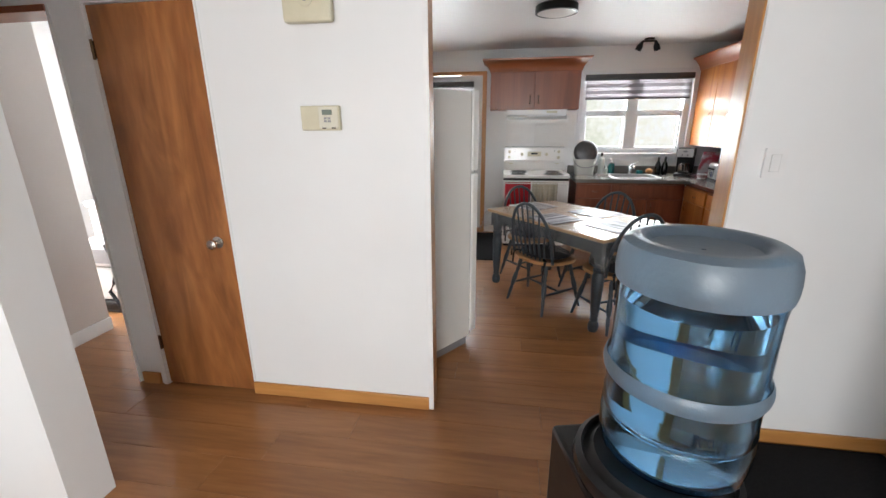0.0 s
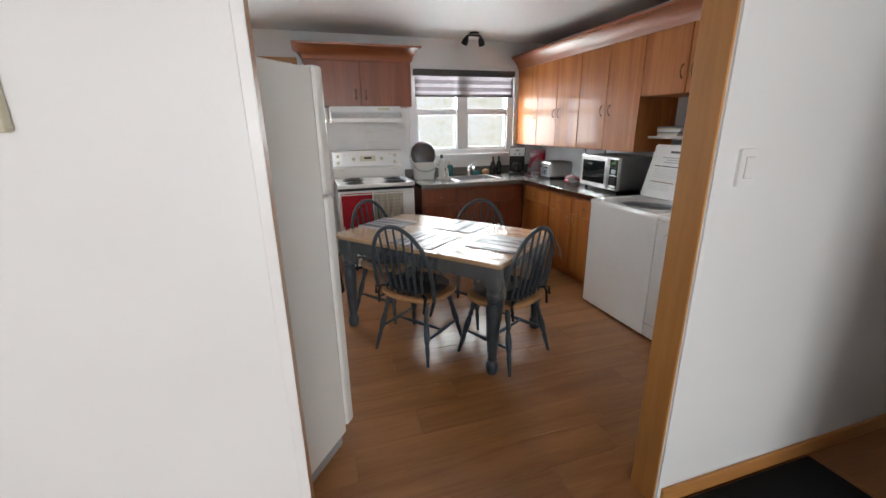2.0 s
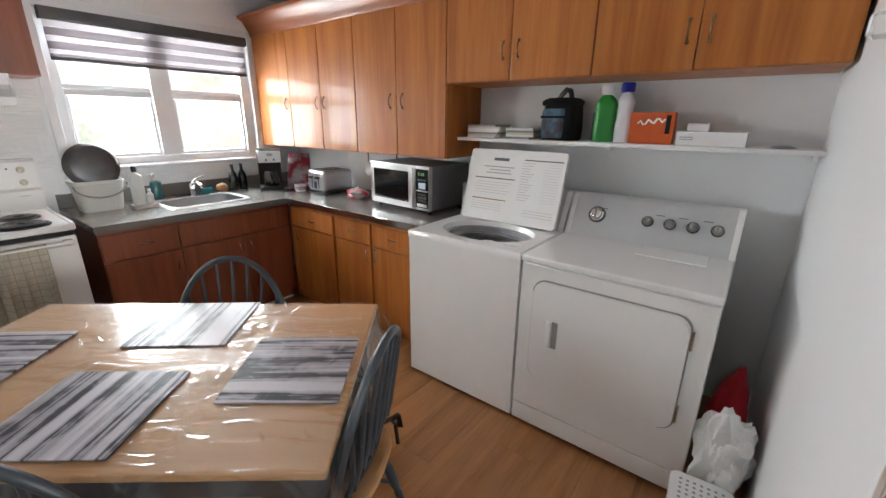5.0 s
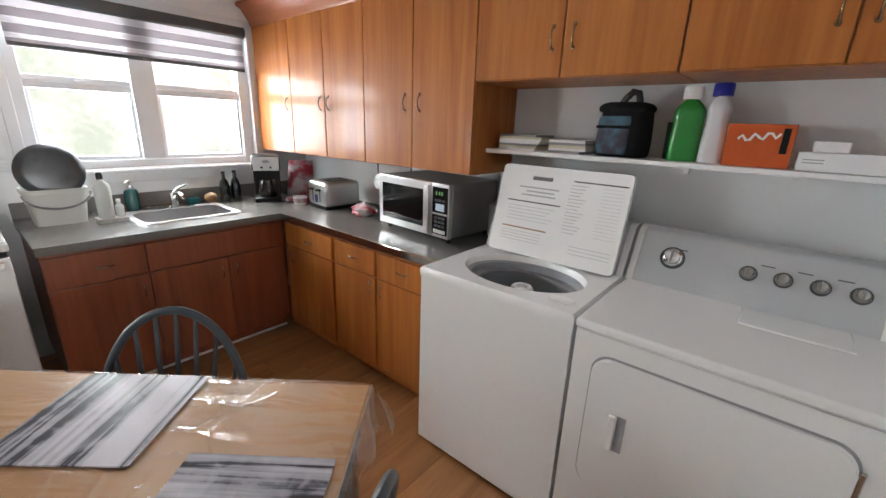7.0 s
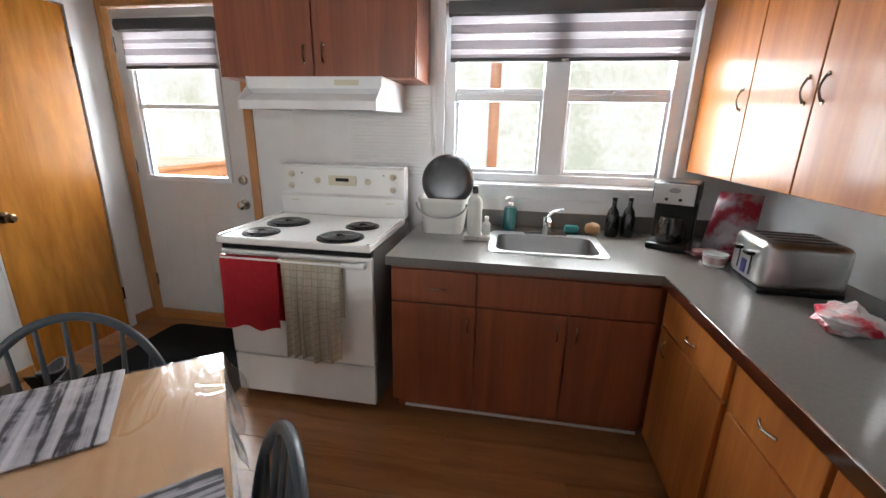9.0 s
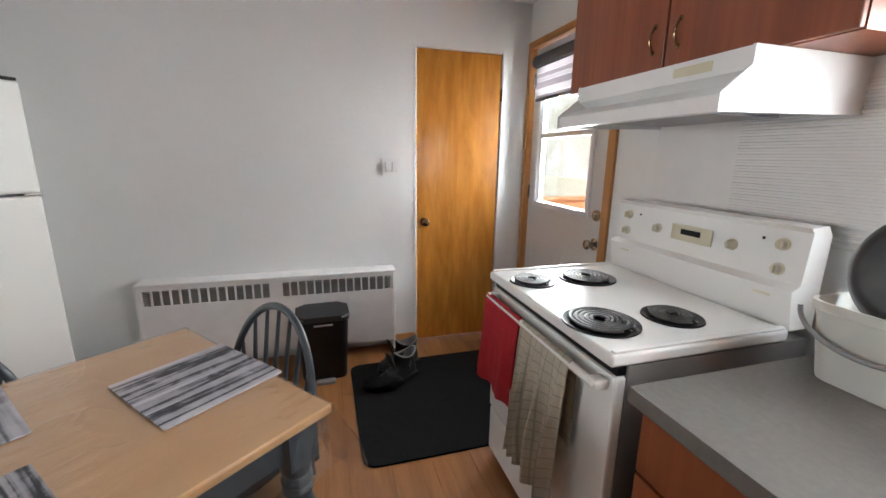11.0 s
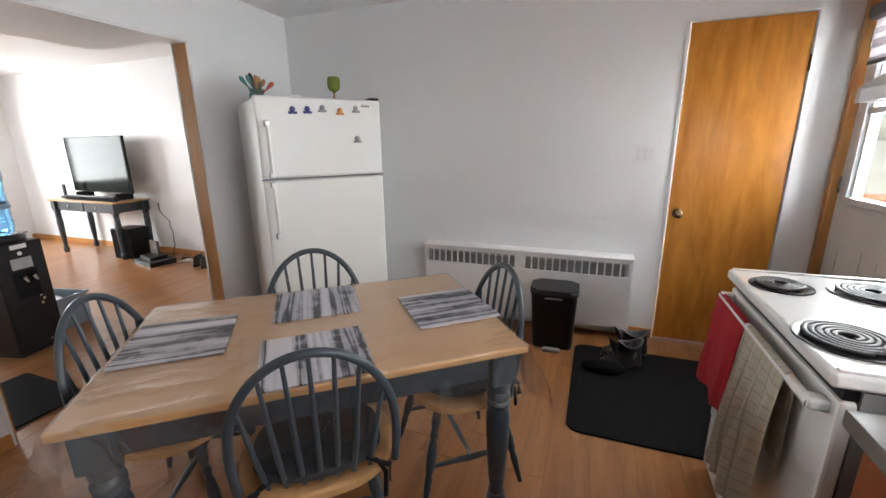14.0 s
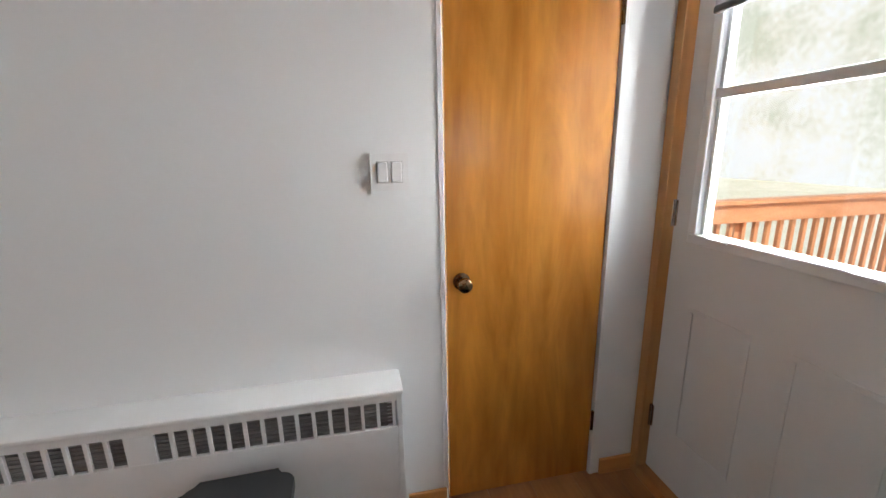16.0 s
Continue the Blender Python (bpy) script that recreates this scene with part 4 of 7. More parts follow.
def clear_film():
    m = bpy.data.materials.new("clear_vinyl_film")
    m.use_nodes = True
    n, l = m.node_tree.nodes, m.node_tree.links
    for node in list(n):
        n.remove(node)
    out, mix, tr, gl, bp, nz, nz2, tc, mp, ad = (n.new("ShaderNode" + k) for k in ("OutputMaterial", "MixShader", "BsdfTransparent", "BsdfGlossy", "Bump", "TexNoise", "TexNoise", "TexCoord", "Mapping", "Math"))
    gl.inputs["Roughness"].default_value = 0.16
    tr.inputs[0].default_value = (0.97, 0.97, 0.965, 1)
    mp.inputs["Scale"].default_value = (11, 2.2, 4)
    nz.inputs["Scale"].default_value, nz.inputs["Distortion"].default_value = 1.3, 1.2
    nz2.inputs["Scale"].default_value = 2.0
    l.new(tc.outputs["Object"], mp.inputs[0])
    l.new(mp.outputs[0], nz.inputs[0])
    l.new(tc.outputs["Object"], nz2.inputs[0])
    ad.operation = "MULTIPLY"
    l.new(nz.outputs[0], ad.inputs[0])
    l.new(nz2.outputs[0], ad.inputs[1])
    bp.inputs["Strength"].default_value, bp.inputs["Distance"].default_value = 0.8, 0.018
    nz3, of, rg, fl = (n.new("ShaderNode" + k) for k in ("TexNoise", "Math", "Math", "Math"))
    nz3.inputs["Scale"].default_value, nz3.inputs["Distortion"].default_value, nz3.inputs["Detail"].default_value = 4.0, 1.8, 0.5
    l.new(tc.outputs["Object"], nz3.inputs[0])
    of.operation, rg.operation, fl.operation = "SUBTRACT", "ABSOLUTE", "SMOOTH_MIN"
    of.inputs[1].default_value, fl.inputs[1].default_value, fl.inputs[2].default_value = 0.5, 0.05, 0.03
    l.new(nz3.outputs[0], of.inputs[0])
    l.new(of.outputs[0], rg.inputs[0])
    l.new(rg.outputs[0], fl.inputs[0])
    both = n.new("ShaderNodeMath")
    both.operation = "MULTIPLY_ADD"
    both.inputs[1].default_value = -1.6
    l.new(fl.outputs[0], both.inputs[0])
    l.new(ad.outputs[0], both.inputs[2])
    l.new(both.outputs[0], bp.inputs["Height"])
    l.new(bp.outputs[0], gl.inputs["Normal"])
    lw, pw, ma = n.new("ShaderNodeLayerWeight"), n.new("ShaderNodeMath"), n.new("ShaderNodeMath")
    lw.inputs[0].default_value = 0.5
    pw.operation, ma.operation = "POWER", "MULTIPLY_ADD"
    pw.inputs[1].default_value = 4.0
    ma.inputs[1].default_value, ma.inputs[2].default_value = 0.8, 0.125
    l.new(lw.outputs["Facing"], pw.inputs[0])
    l.new(pw.outputs[0], ma.inputs[0])
    l.new(ma.outputs[0], mix.inputs[0])
    l.new(bp.outputs[0], lw.inputs["Normal"])
    l.new(tr.outputs[0], mix.inputs[1])
    l.new(gl.outputs[0], mix.inputs[2])
    haze, veil = n.new("ShaderNodeBsdfDiffuse"), n.new("ShaderNodeMixShader")
    haze.inputs[0].default_value = (0.85, 0.85, 0.84, 1)
    veil.inputs[0].default_value = 0.012
    l.new(mix.outputs[0], veil.inputs[1])
    l.new(haze.outputs[0], veil.inputs[2])
    l.new(veil.outputs[0], out.inputs[0])
    return m


def crease(x, y):
    """Long pulled wrinkles that fan out from the end of the table beside the placemat."""
    end = max(0.0, min(1.0, (0.672 + y) / 0.06)) * max(0.0, min(1.0, (-0.16 - y) / 0.16))
    side = max(max(0.0, min(1.0, (x - 0.145) / 0.03)), 0.7 * max(0.0, min(1.0, (-0.21 - x) / 0.03)))
    u = 15 * x + 5.0 * (y + 0.3) * (x - 0.2) + 0.7 * noise.noise(Vector((3 * x, 4 * y, 2.2)))
    ridge = 1 - abs(math.sin(u * 2.1 + 1.5 * noise.noise(Vector((6 * x, 1.5 * y, 7.7)))))
    return 0.008 * end * side * ridge ** 3 * (0.55 + 0.9 * abs(noise.noise(Vector((11 * x, 3.5 * y, 5.1)))))


def table_cover():
    """A clear sheet that lies on the table, bends over the edges and hangs in folds."""
    bm = bmesh.new()
    w, d, drop, nx, ny = 0.434, 0.679, 0.19, 150, 90
    xs = [-(w + drop) + 2 * (w + drop) * i / nx for i in range(nx + 1)]
    ys = [-(d + drop) + 2 * (d + drop) * j / ny for j in range(ny + 1)]
    grid = []
    for x in xs:
        row = []
        for y in ys:
            ox, oy = max(0, abs(x) - w), max(0, abs(y) - d)
            over = max(ox, oy)
            along = y if ox > oy else x
            fold = (0.011 * math.sin(24 * along + 3 * noise.noise(Vector((2 * along, 1.3, x > 0)))) + 0.016 * noise.noise(Vector((9 * along, 5 * over, 4.1)))) * min(1, over / 0.12)
            px = math.copysign(min(abs(x), w) + (0.10 * ox + fold + (0.22 * oy if oy and ox else 0) if ox else 0), x)
            py = math.copysign(min(abs(y), d) + (0.10 * oy + fold + (0.22 * ox if oy and ox else 0) if oy else 0), y)
            z = 0.7445 - over * 0.97 - (0.25 * min(ox, oy)) + (0.0 if over else 0.0010 * noise.noise(Vector((9 * x, 3 * y, 0))))
            if not over:
                z += crease(x, y)
            row.append(bm.verts.new((px, py, z)))
        grid.append(row)
    for i in range(nx):
        for j in range(ny):
            bm.faces.new((grid[i][j], grid[i + 1][j], grid[i + 1][j + 1], grid[i][j + 1]))
    ob = single("table_cover", bm, clear_film(), "clear vinyl cover with creases over the table", "tablecloth", at=pose(*TC, 0, 0, 0, TURN))
    ob.visible_shadow = False
    return ob


table_cover()


def birch_print():
    m = bpy.data.materials.new("birch_print")
    m.use_nodes = True
    n, l = m.node_tree.nodes, m.node_tree.links
    b = n["Principled BSDF"]
    tc, mp, t1, t2, add, ramp, info = (n.new("ShaderNode" + k) for k in ("TexCoord", "Mapping", "TexNoise", "TexNoise", "Math", "ValToRGB", "ObjectInfo"))
    mp.inputs["Scale"].default_value = (15, 0.5, 1)
    ofs = n.new("ShaderNodeVectorMath")
    ofs.operation = "ADD"
    l.new(tc.outputs["Object"], ofs.inputs[0])
    l.new(info.outputs["Random"], ofs.inputs[1])
    l.new(ofs.outputs[0], mp.inputs[0])
    t1.inputs["Scale"].default_value, t1.inputs["Detail"].default_value, t1.inputs["Distortion"].default_value = 1.0, 5, 0.3
    t2.inputs["Scale"].default_value, t2.inputs["Detail"].default_value, t2.inputs["Distortion"].default_value = 14, 6, 1.5
    l.new(mp.outputs[0], t1.inputs[0])
    l.new(ofs.outputs[0], t2.inputs[0])
    add.operation = "MULTIPLY_ADD"
    add.inputs[1].default_value = 0.42
    fine = n.new("ShaderNodeTexNoise")
    fine.inputs["Scale"].default_value, fine.inputs["Detail"].default_value = 7.0, 5
    l.new(mp.outputs[0], fine.inputs[0])
    grain = n.new("ShaderNodeMath")
    grain.operation = "MULTIPLY_ADD"
    grain.inputs[1].default_value = 0.5
    l.new(fine.outputs[0], grain.inputs[0])
    l.new(t2.outputs[0], grain.inputs[2])
    l.new(grain.outputs[0], add.inputs[0])
    off, ridge, dbl = n.new("ShaderNodeMath"), n.new("ShaderNodeMath"), n.new("ShaderNodeMath")
    off.operation, ridge.operation, dbl.operation = "SUBTRACT", "ABSOLUTE", "MULTIPLY"
    off.inputs[1].default_value, dbl.inputs[1].default_value = 0.5, 4.4
    l.new(t1.outputs[0], off.inputs[0])
    l.new(off.outputs[0], ridge.inputs[0])
    l.new(ridge.outputs[0], dbl.inputs[0])
    l.new(dbl.outputs[0], add.inputs[2])
    r = ramp.color_ramp
    r.elements[0].position, r.elements[0].color = 0.335, (0.010, 0.009, 0.014, 1)
    r.elements[1].position, r.elements[1].color = 0.86, (0.56, 0.55, 0.59, 1)
    for p, c in ((0.385, (0.035, 0.036, 0.047, 1)), (0.43, (0.13, 0.13, 0.155, 1)), (0.50, (0.30, 0.29, 0.325, 1))):
        el = r.elements.new(p)
        el.color = c
    l.new(add.outputs[0], ramp.inputs[0])
    l.new(ramp.outputs[0], b.inputs["Base Color"])
    b.inputs["Roughness"].default_value = 0.35
    return m


M_BIRCH = birch_print()
MATMESH = mesh_of("placemat", prism(bmesh.new(), rounded(-0.172, 0.172, -0.168, 0.168, 0.007), 0.0, 0.004), M_BIRCH)
for u, v, turn, label in ((-0.034, -0.484, 0, "grey placemat with a birch forest print"), (-0.228, -0.004, 90, "grey placemat with birch trunks near the table edge"), (0.012, 0.518, 2, "grey birch forest placemat at the table's end"), (0.254, -0.026, 92, "pale birch forest placemat facing the sink")):
    ob = tagged(new("placemat", MATMESH), label, "placemat", "placemats on the table")
    ob.matrix_basis = pose(*TC, 0.7462, 0, 0, TURN) @ pose(u, v, 0, 0, 0, turn)


def windsor_chair(at):
    """A hoop-back chair that faces +y, its seat's middle over the origin."""
    e = thing("dining_chair", "slate blue Windsor chair with a natural wood seat", "chair", at=at, group="chairs round the table")
    bm = bmesh.new()
    out = []
    for k in range(40):
        a = 2 * math.pi * k / 40
        c, s = math.cos(a), math.sin(a)
        rx = 0.250 if s > 0 else 0.245 - 0.02 * s * s
        out.append((rx * math.copysign(abs(c) ** 0.75, c), 0.215 * math.copysign(abs(s) ** 0.8, s)))
    n = len(out)
    rings = []
    for f, z in ((0.90, 0.412), (0.985, 0.418), (1.0, 0.430), (0.99, 0.442), (0.94, 0.447), (0.80, 0.440), (0.45, 0.432)):
        rings.append([bm.verts.new((x * f, y * f, z)) for x, y in out])
    for a, b in zip(rings, rings[1:]):
        for i in range(n):
            j = (i + 1) % n
            bm.faces.new((a[i], a[j], b[j], b[i]))
    bm.faces.new(rings[0][::-1])
    bm.faces.new(rings[-1])
    part("seat", bm, M_SEAT, e, "natural wood saddle seat")

    def lean(z):
        return -0.165 - 0.16 * (z - 0.44)

    bm = bmesh.new()
    pts = []
    for k in range(37):
        t = math.pi * k / 36
        x = 0.255 * math.cos(t) * (1 - 0.10 * (1 - math.sin(t)) ** 2)
        z = 0.44 + 0.465 * (math.sin(t) ** 0.82)
        pts.append((x, lean(z) + 0.02 * math.cos(t) ** 2, z))
    tube(bm, pts, 0.0135, 10, r2=0.0125, up=(0, 1, 0))
    part("hoop", bm, M_SLATE, e, "bent slate blue hoop")
    for k in range(7):
        f = (k - 3) / 3
        top_x = 0.194 * f
        sn = math.sqrt(max(0.0, 1 - (top_x / 0.253) ** 2))
        z1 = 0.44 + 0.465 * sn ** 0.82 - 0.004
        bm = bmesh.new()
        tube(bm, [(0.148 * f, -0.158 + 0.01 * f * f, 0.438), (0.162 * f, lean(0.56), 0.56), (top_x, lean(z1) + 0.012 * f * f, z1)], [0.0070, 0.0092, 0.0062], 8)
        part("spindle", bm, M_SLATE, e)
    prof = [(0.010, 0.0), (0.013, 0.06), (0.016, 0.115), (0.012, 0.135), (0.018, 0.155), (0.021, 0.205), (0.017, 0.255), (0.012, 0.275), (0.018, 0.292), (0.013, 0.31), (0.019, 0.345), (0.017, 0.385), (0.012, 0.425)]
    feet = {}
    for sx in (-1, 1):
        for sy in (-1, 1):
            top, foot = Vector((0.145 * sx, 0.125 * sy, 0.425)), Vector((0.22 * sx, 0.215 * sy, 0.0))
            feet[sx, sy] = (top, foot)
            d = (top - foot)
            rot = d.to_track_quat("Z", "Y").to_matrix().to_4x4()
            bm = bmesh.new()
            lathe(bm, [(r, z * d.length / 0.425) for r, z in prof], 12, Matrix.Translation(foot) @ rot)
            part("leg", bm, M_SLATE, e)

    def on(key, h):
        top, foot = feet[key]
        return foot.lerp(top, h / 0.425)

    for sx in (-1, 1):
        a, b = on((sx, -1), 0.165), on((sx, 1), 0.165)
        m = a.lerp(b, 0.5)
        bm = bmesh.new()
        tube(bm, [a, a.lerp(m, 0.6), m, b.lerp(m, 0.6), b], [0.007, 0.011, 0.014, 0.011, 0.007], 8)
        part("stretcher", bm, M_SLATE, e)
    a, b = on((-1, -1), 0.165).lerp(on((-1, 1), 0.165), 0.5), on((1, -1), 0.165).lerp(on((1, 1), 0.165), 0.5)
    bm = bmesh.new()
    tube(bm, [a, a.lerp(b, 0.25), a.lerp(b, 0.5), a.lerp(b, 0.75), b], [0.007, 0.010, 0.014, 0.010, 0.007], 8)
    part("stretcher", bm, M_SLATE, e)
    return e


def at_table(u, v, turn):
    return pose(*TC, 0, 0, 0, TURN) @ pose(u, v, 0, 0, 0, turn)


CHAIRS = ((-0.31, -0.01, -90), (-0.08, -0.55, -12), (0.30, -0.04, 90), (0.045, 0.545, 180))
first = windsor_chair(at_table(*CHAIRS[0]))
others = [copy_thing(first, at_table(*c)) for c in CHAIRS[1:]]
tagged(others[1], "slate blue Windsor chair with a tied-on cushion")


def cushion(at, label):
    e = thing("seat_cushion", label, "cushion", at=at, group="chair cushions")
    bm = bmesh.new()
    bmesh.ops.create_icosphere(bm, subdivisions=4, radius=1)
    for v in bm.verts:
        d = v.co.copy()
        q = 1 / max((abs(d.x) ** 3 + abs(d.y) ** 3) ** (1 / 3), 1e-3)
        f = min(q, 1.12)
        v.co = Vector((d.x * 0.20 * f, d.y * 0.175 * f, 0.470 + 0.024 * d.z + 0.004 * noise.noise(d * 5)))
    part("pad", bm, mat("dark_grey_cloth", (0.022, 0.022, 0.025), 0.95, dark=(0.035, 0.035, 0.038), scale=50, bump=0.3, bump_scale=120), e)
    for sx in (-1, 1):
        bm = bmesh.new()
        tube(bm, [(0.14 * sx, -0.15, 0.47), (0.17 * sx, -0.18, 0.475), (0.19 * sx, -0.19, 0.44), (0.185 * sx, -0.20, 0.36)], 0.008, 6)
        tube(bm, [(0.17 * sx, -0.185, 0.475), (0.205 * sx, -0.20, 0.47), (0.20 * sx, -0.205, 0.42)], 0.012, 6, r2=0.004)
        part("tie", bm, M_BLACK, e, "dark cloth tie")
    return e


for c in CHAIRS:
    cushion(at_table(*c), "dark grey tied seat cushion on the chair")


# ================= fridge corner =================
fridge = thing("refrigerator", "white top-freezer refrigerator standing across the corner", "refrigerator", at=pose(-0.150, 1.040, 0, 0, 0, -36.4))
part("body", box(-0.400, 0.400, -0.70, -0.068, 0.06, 1.70, bev=0.008), M_FRIDGE, fridge)
part("kick_plate", box(-0.385, 0.385, -0.65, -0.09, 0.0, 0.0595), M_GREY, fridge, "grey kick plate")
fd = part("freezer_door", box(-0.404, 0.404, -0.060, 0.0, 1.222, 1.712, bev=0.014, seg=3), M_FRIDGE, fridge)
rd = part("fridge_door", box(-0.404, 0.404, -0.060, 0.0, 0.085, 1.208, bev=0.014, seg=3), M_FRIDGE, fridge)
part("gasket", box(-0.392, 0.392, -0.0675, -0.0605, 0.095, 1.70), M_GREY, fridge, "grey door gasket")


def fridge_handle(parent, z0, z1):
    bm = bmesh.new()
    tube(bm, [(0.345, 0.034, z0), (0.345, 0.038, (z0 + z1) / 2), (0.345, 0.034, z1)], 0.010, 10)
    for z in (z0, z1):
        bx(bm, 0.328, 0.362, -0.002, 0.044, z - 0.018, z + 0.018, bev=0.008)
    part("handle", bm, M_WHITE, parent, "long white bar handle")


fridge_handle(fd, 1.245, 1.55)
fridge_handle(rd, 0.86, 1.185)
part("hinge_cover", box(-0.40, -0.33, -0.075, -0.005, 1.7125, 1.727, bev=0.005), M_BLACK, fridge, "dark hinge cover")
part("hinge", box(-0.408, -0.34, -0.05, -0.002, 1.2095, 1.2205, bev=0.002), M_NICKEL, fridge, "bright middle hinge")
part("badge", box(-0.325, -0.265, 0.0005, 0.0025, 1.665, 1.675), M_NICKEL, fd, "plain metal badge bar")


def on_fridge(x, z):
    return fridge.matrix_basis @ pose(x, 0.001, z, 90, 0, 180)


def clip_magnet(x, z, material, label):
    e = thing("magnet_clip", label, "magnet", at=on_fridge(x, z), group="magnets on the refrigerator")
    part("jaw", box(-0.026, 0.026, -0.018, -0.004, 0.0, 0.014, bev=0.003), material, e)
    bm = bmesh.new()
    lathe(bm, [(0.016, 0.0), (0.017, 0.006), (0.012, 0.012), (0.003, 0.013)], 12, Matrix.Translation((0, 0.010, 0)))
    part("grip", bm, material, e)


M_NAVY = mat("navy_plastic", (0.018, 0.022, 0.16), 0.35)
M_ORANGE = mat("orange_plastic", (0.66, 0.24, 0.03), 0.4)
for x, z, m, label in ((0.185, 1.628, M_NAVY, "navy blue magnet on the freezer door"), (0.095, 1.632, M_NAVY, "navy blue magnet beside another"), (0.0, 1.642, M_GREY, "grey clip magnet on the freezer door"), (-0.115, 1.628, M_ORANGE, "orange magnet on the freezer door"), (-0.225, 1.645, M_GREY, "grey clip magnet near the badge"), (-0.225, 1.452, M_GREY, "grey clip magnet lower on the door")):
    clip_magnet(x, z, m, label)


def glass_like(name, colour, rough=0.05):
    return mat(name, colour, rough, transmission_weight=0.85, ior=1.45)


vase = thing("utensil_vase", "glass vase full of wooden and coloured utensils", "vase", at=fridge.matrix_basis @ pose(0.29, -0.50, 1.70))
bm = bmesh.new()
lathe(bm, [(0.035, 0), (0.048, 0.02), (0.05, 0.06), (0.043, 0.085), (0.052, 0.10), (0.049, 0.10), (0.040, 0.085), (0.046, 0.06), (0.044, 0.022), (0.02, 0.010), (0.003, 0.010)], 24, cap=False)
part("glass", bm, glass_like("aqua_glass", (0.55, 0.80, 0.80)), vase, "pale aqua glass")
M_SPOON = wood("wooden_spoon", (0.46, 0.25, 0.11), (0.34, 0.16, 0.06), 0.5, grain=(20, 20, 2))
TOOLS = ((0.10, 0.02, 0.175, (0.05, 0.22, 0.21)), (-0.115, 0.01, 0.150, (0.55, 0.10, 0.07)), (0.055, 0.03, 0.185, (0.05, 0.20, 0.20)), (0.030, -0.02, 0.205, (0.035, 0.022, 0.018)), (0.0, 0.025, 0.190, None), (-0.028, -0.015, 0.185, None), (-0.055, 0.02, 0.165, None), (0.012, -0.03, 0.170, (0.28, 0.13, 0.06)), (-0.04, 0.0, 0.150, (0.06, 0.18, 0.19)))
for k, (dx, dy, high, tone) in enumerate(TOOLS):
    bm = bmesh.new()
    foot, top = Vector((-dx * 0.25, -dy * 0.25, 0.012)), Vector((dx, dy, high))
    tube(bm, [foot.lerp(top, f) for f in (0, 0.5, 0.68, 0.78, 0.88, 0.96, 1.0)], [0.0045, 0.005, 0.006, 0.0125, 0.0155, 0.012, 0.004], 10, r2=0.0055, up=(0, 1, 0.01))
    part("utensil", bm, mat("utensil_plastic", tone, 0.5) if tone else M_SPOON, vase)
gob = thing("goblet", "olive green glass goblet on an amber stem", "goblet", at=fridge.matrix_basis @ pose(-0.13, -0.12, 1.70))
bm = bmesh.new()
lathe(bm, [(0.032, 0), (0.030, 0.004), (0.007, 0.012), (0.006, 0.055), (0.010, 0.062)], 20)
part("stem", bm, mat("amber_glass", (0.45, 0.25, 0.05), 0.15, transmission_weight=0.4), gob, "amber glass stem")
bm = bmesh.new()
lathe(bm, [(0.010, 0.0625), (0.034, 0.078), (0.043, 0.105), (0.041, 0.14), (0.036, 0.158), (0.033, 0.158), (0.038, 0.14), (0.039, 0.105), (0.03, 0.083), (0.003, 0.07)], 24, cap=False)
part("bowl", bm, mat("olive_glass", (0.22, 0.28, 0.04), 0.12, transmission_weight=0.35), gob, "olive green bowl")
pp = thing("paper_stack", "small white papers lying on the refrigerator", "papers", at=fridge.matrix_basis @ pose(0.10, -0.22, 1.70))
part("sheet", box(-0.10, 0.10, -0.08, 0.08, 0.0, 0.012, bev=0.001), M_TRIM, pp)
part("folded_sheet", box(-0.04, 0.04, -0.03, 0.02, 0.0125, 0.045, bev=0.012), M_TRIM, pp)

# ================= radiator, bin, mat, boots =================
rad = thing("radiator_cover", "long white metal radiator cover with slotted grilles", "radiator", at=pose(LEFT + 0.001, 1.43, 0))
RL = 1.58
M_LOUVER = mat("grey_louver", (0.26, 0.26, 0.255), 0.45, dark=(0.22, 0.22, 0.215), scale=15)
part("front_panel", box(0.122, 0.135, 0.02, RL - 0.02, 0.10, 0.49, bev=0.002), M_TRIM, rad)
part("top_panel", box(0.0, 0.142, -0.004, RL + 0.004, 0.612, 0.630, bev=0.006), M_TRIM, rad)
for y in (0.0, RL - 0.02):
    part("end_panel", box(0.0, 0.135, y, y + 0.0195, 0.0, 0.611, bev=0.002), M_TRIM, rad)
part("upper_rail", box(0.122, 0.135, 0.02, RL - 0.02, 0.588, 0.6115), M_TRIM, rad)
part("mid_post", box(0.122, 0.135, RL / 2 - 0.03, RL / 2 + 0.03, 0.4905, 0.5875), M_TRIM, rad)
part("element", box(0.02, 0.10, 0.05, RL - 0.05, 0.14, 0.56), mat("dull_fins", (0.34, 0.34, 0.33), 0.6, dark=(0.26, 0.26, 0.25), scale=30), rad, "dark heating fins")
for lo, hi in ((0.03, RL / 2 - 0.035), (RL / 2 + 0.035, RL - 0.03)):
    cells = 14
    step = (hi - lo) / cells
    for k in range(cells + 1):
        y = lo + k * step
        part("grille_bar", box(0.124, 0.1345, y - 0.0055, y + 0.0055, 0.4905, 0.5875), M_TRIM, rad)
    for k in range(7):
        z = 0.497 + k * 0.0135
        part("louver", box(0.118, 0.1235, lo, hi, z, z + 0.006), M_LOUVER, rad, "thin grey louver")

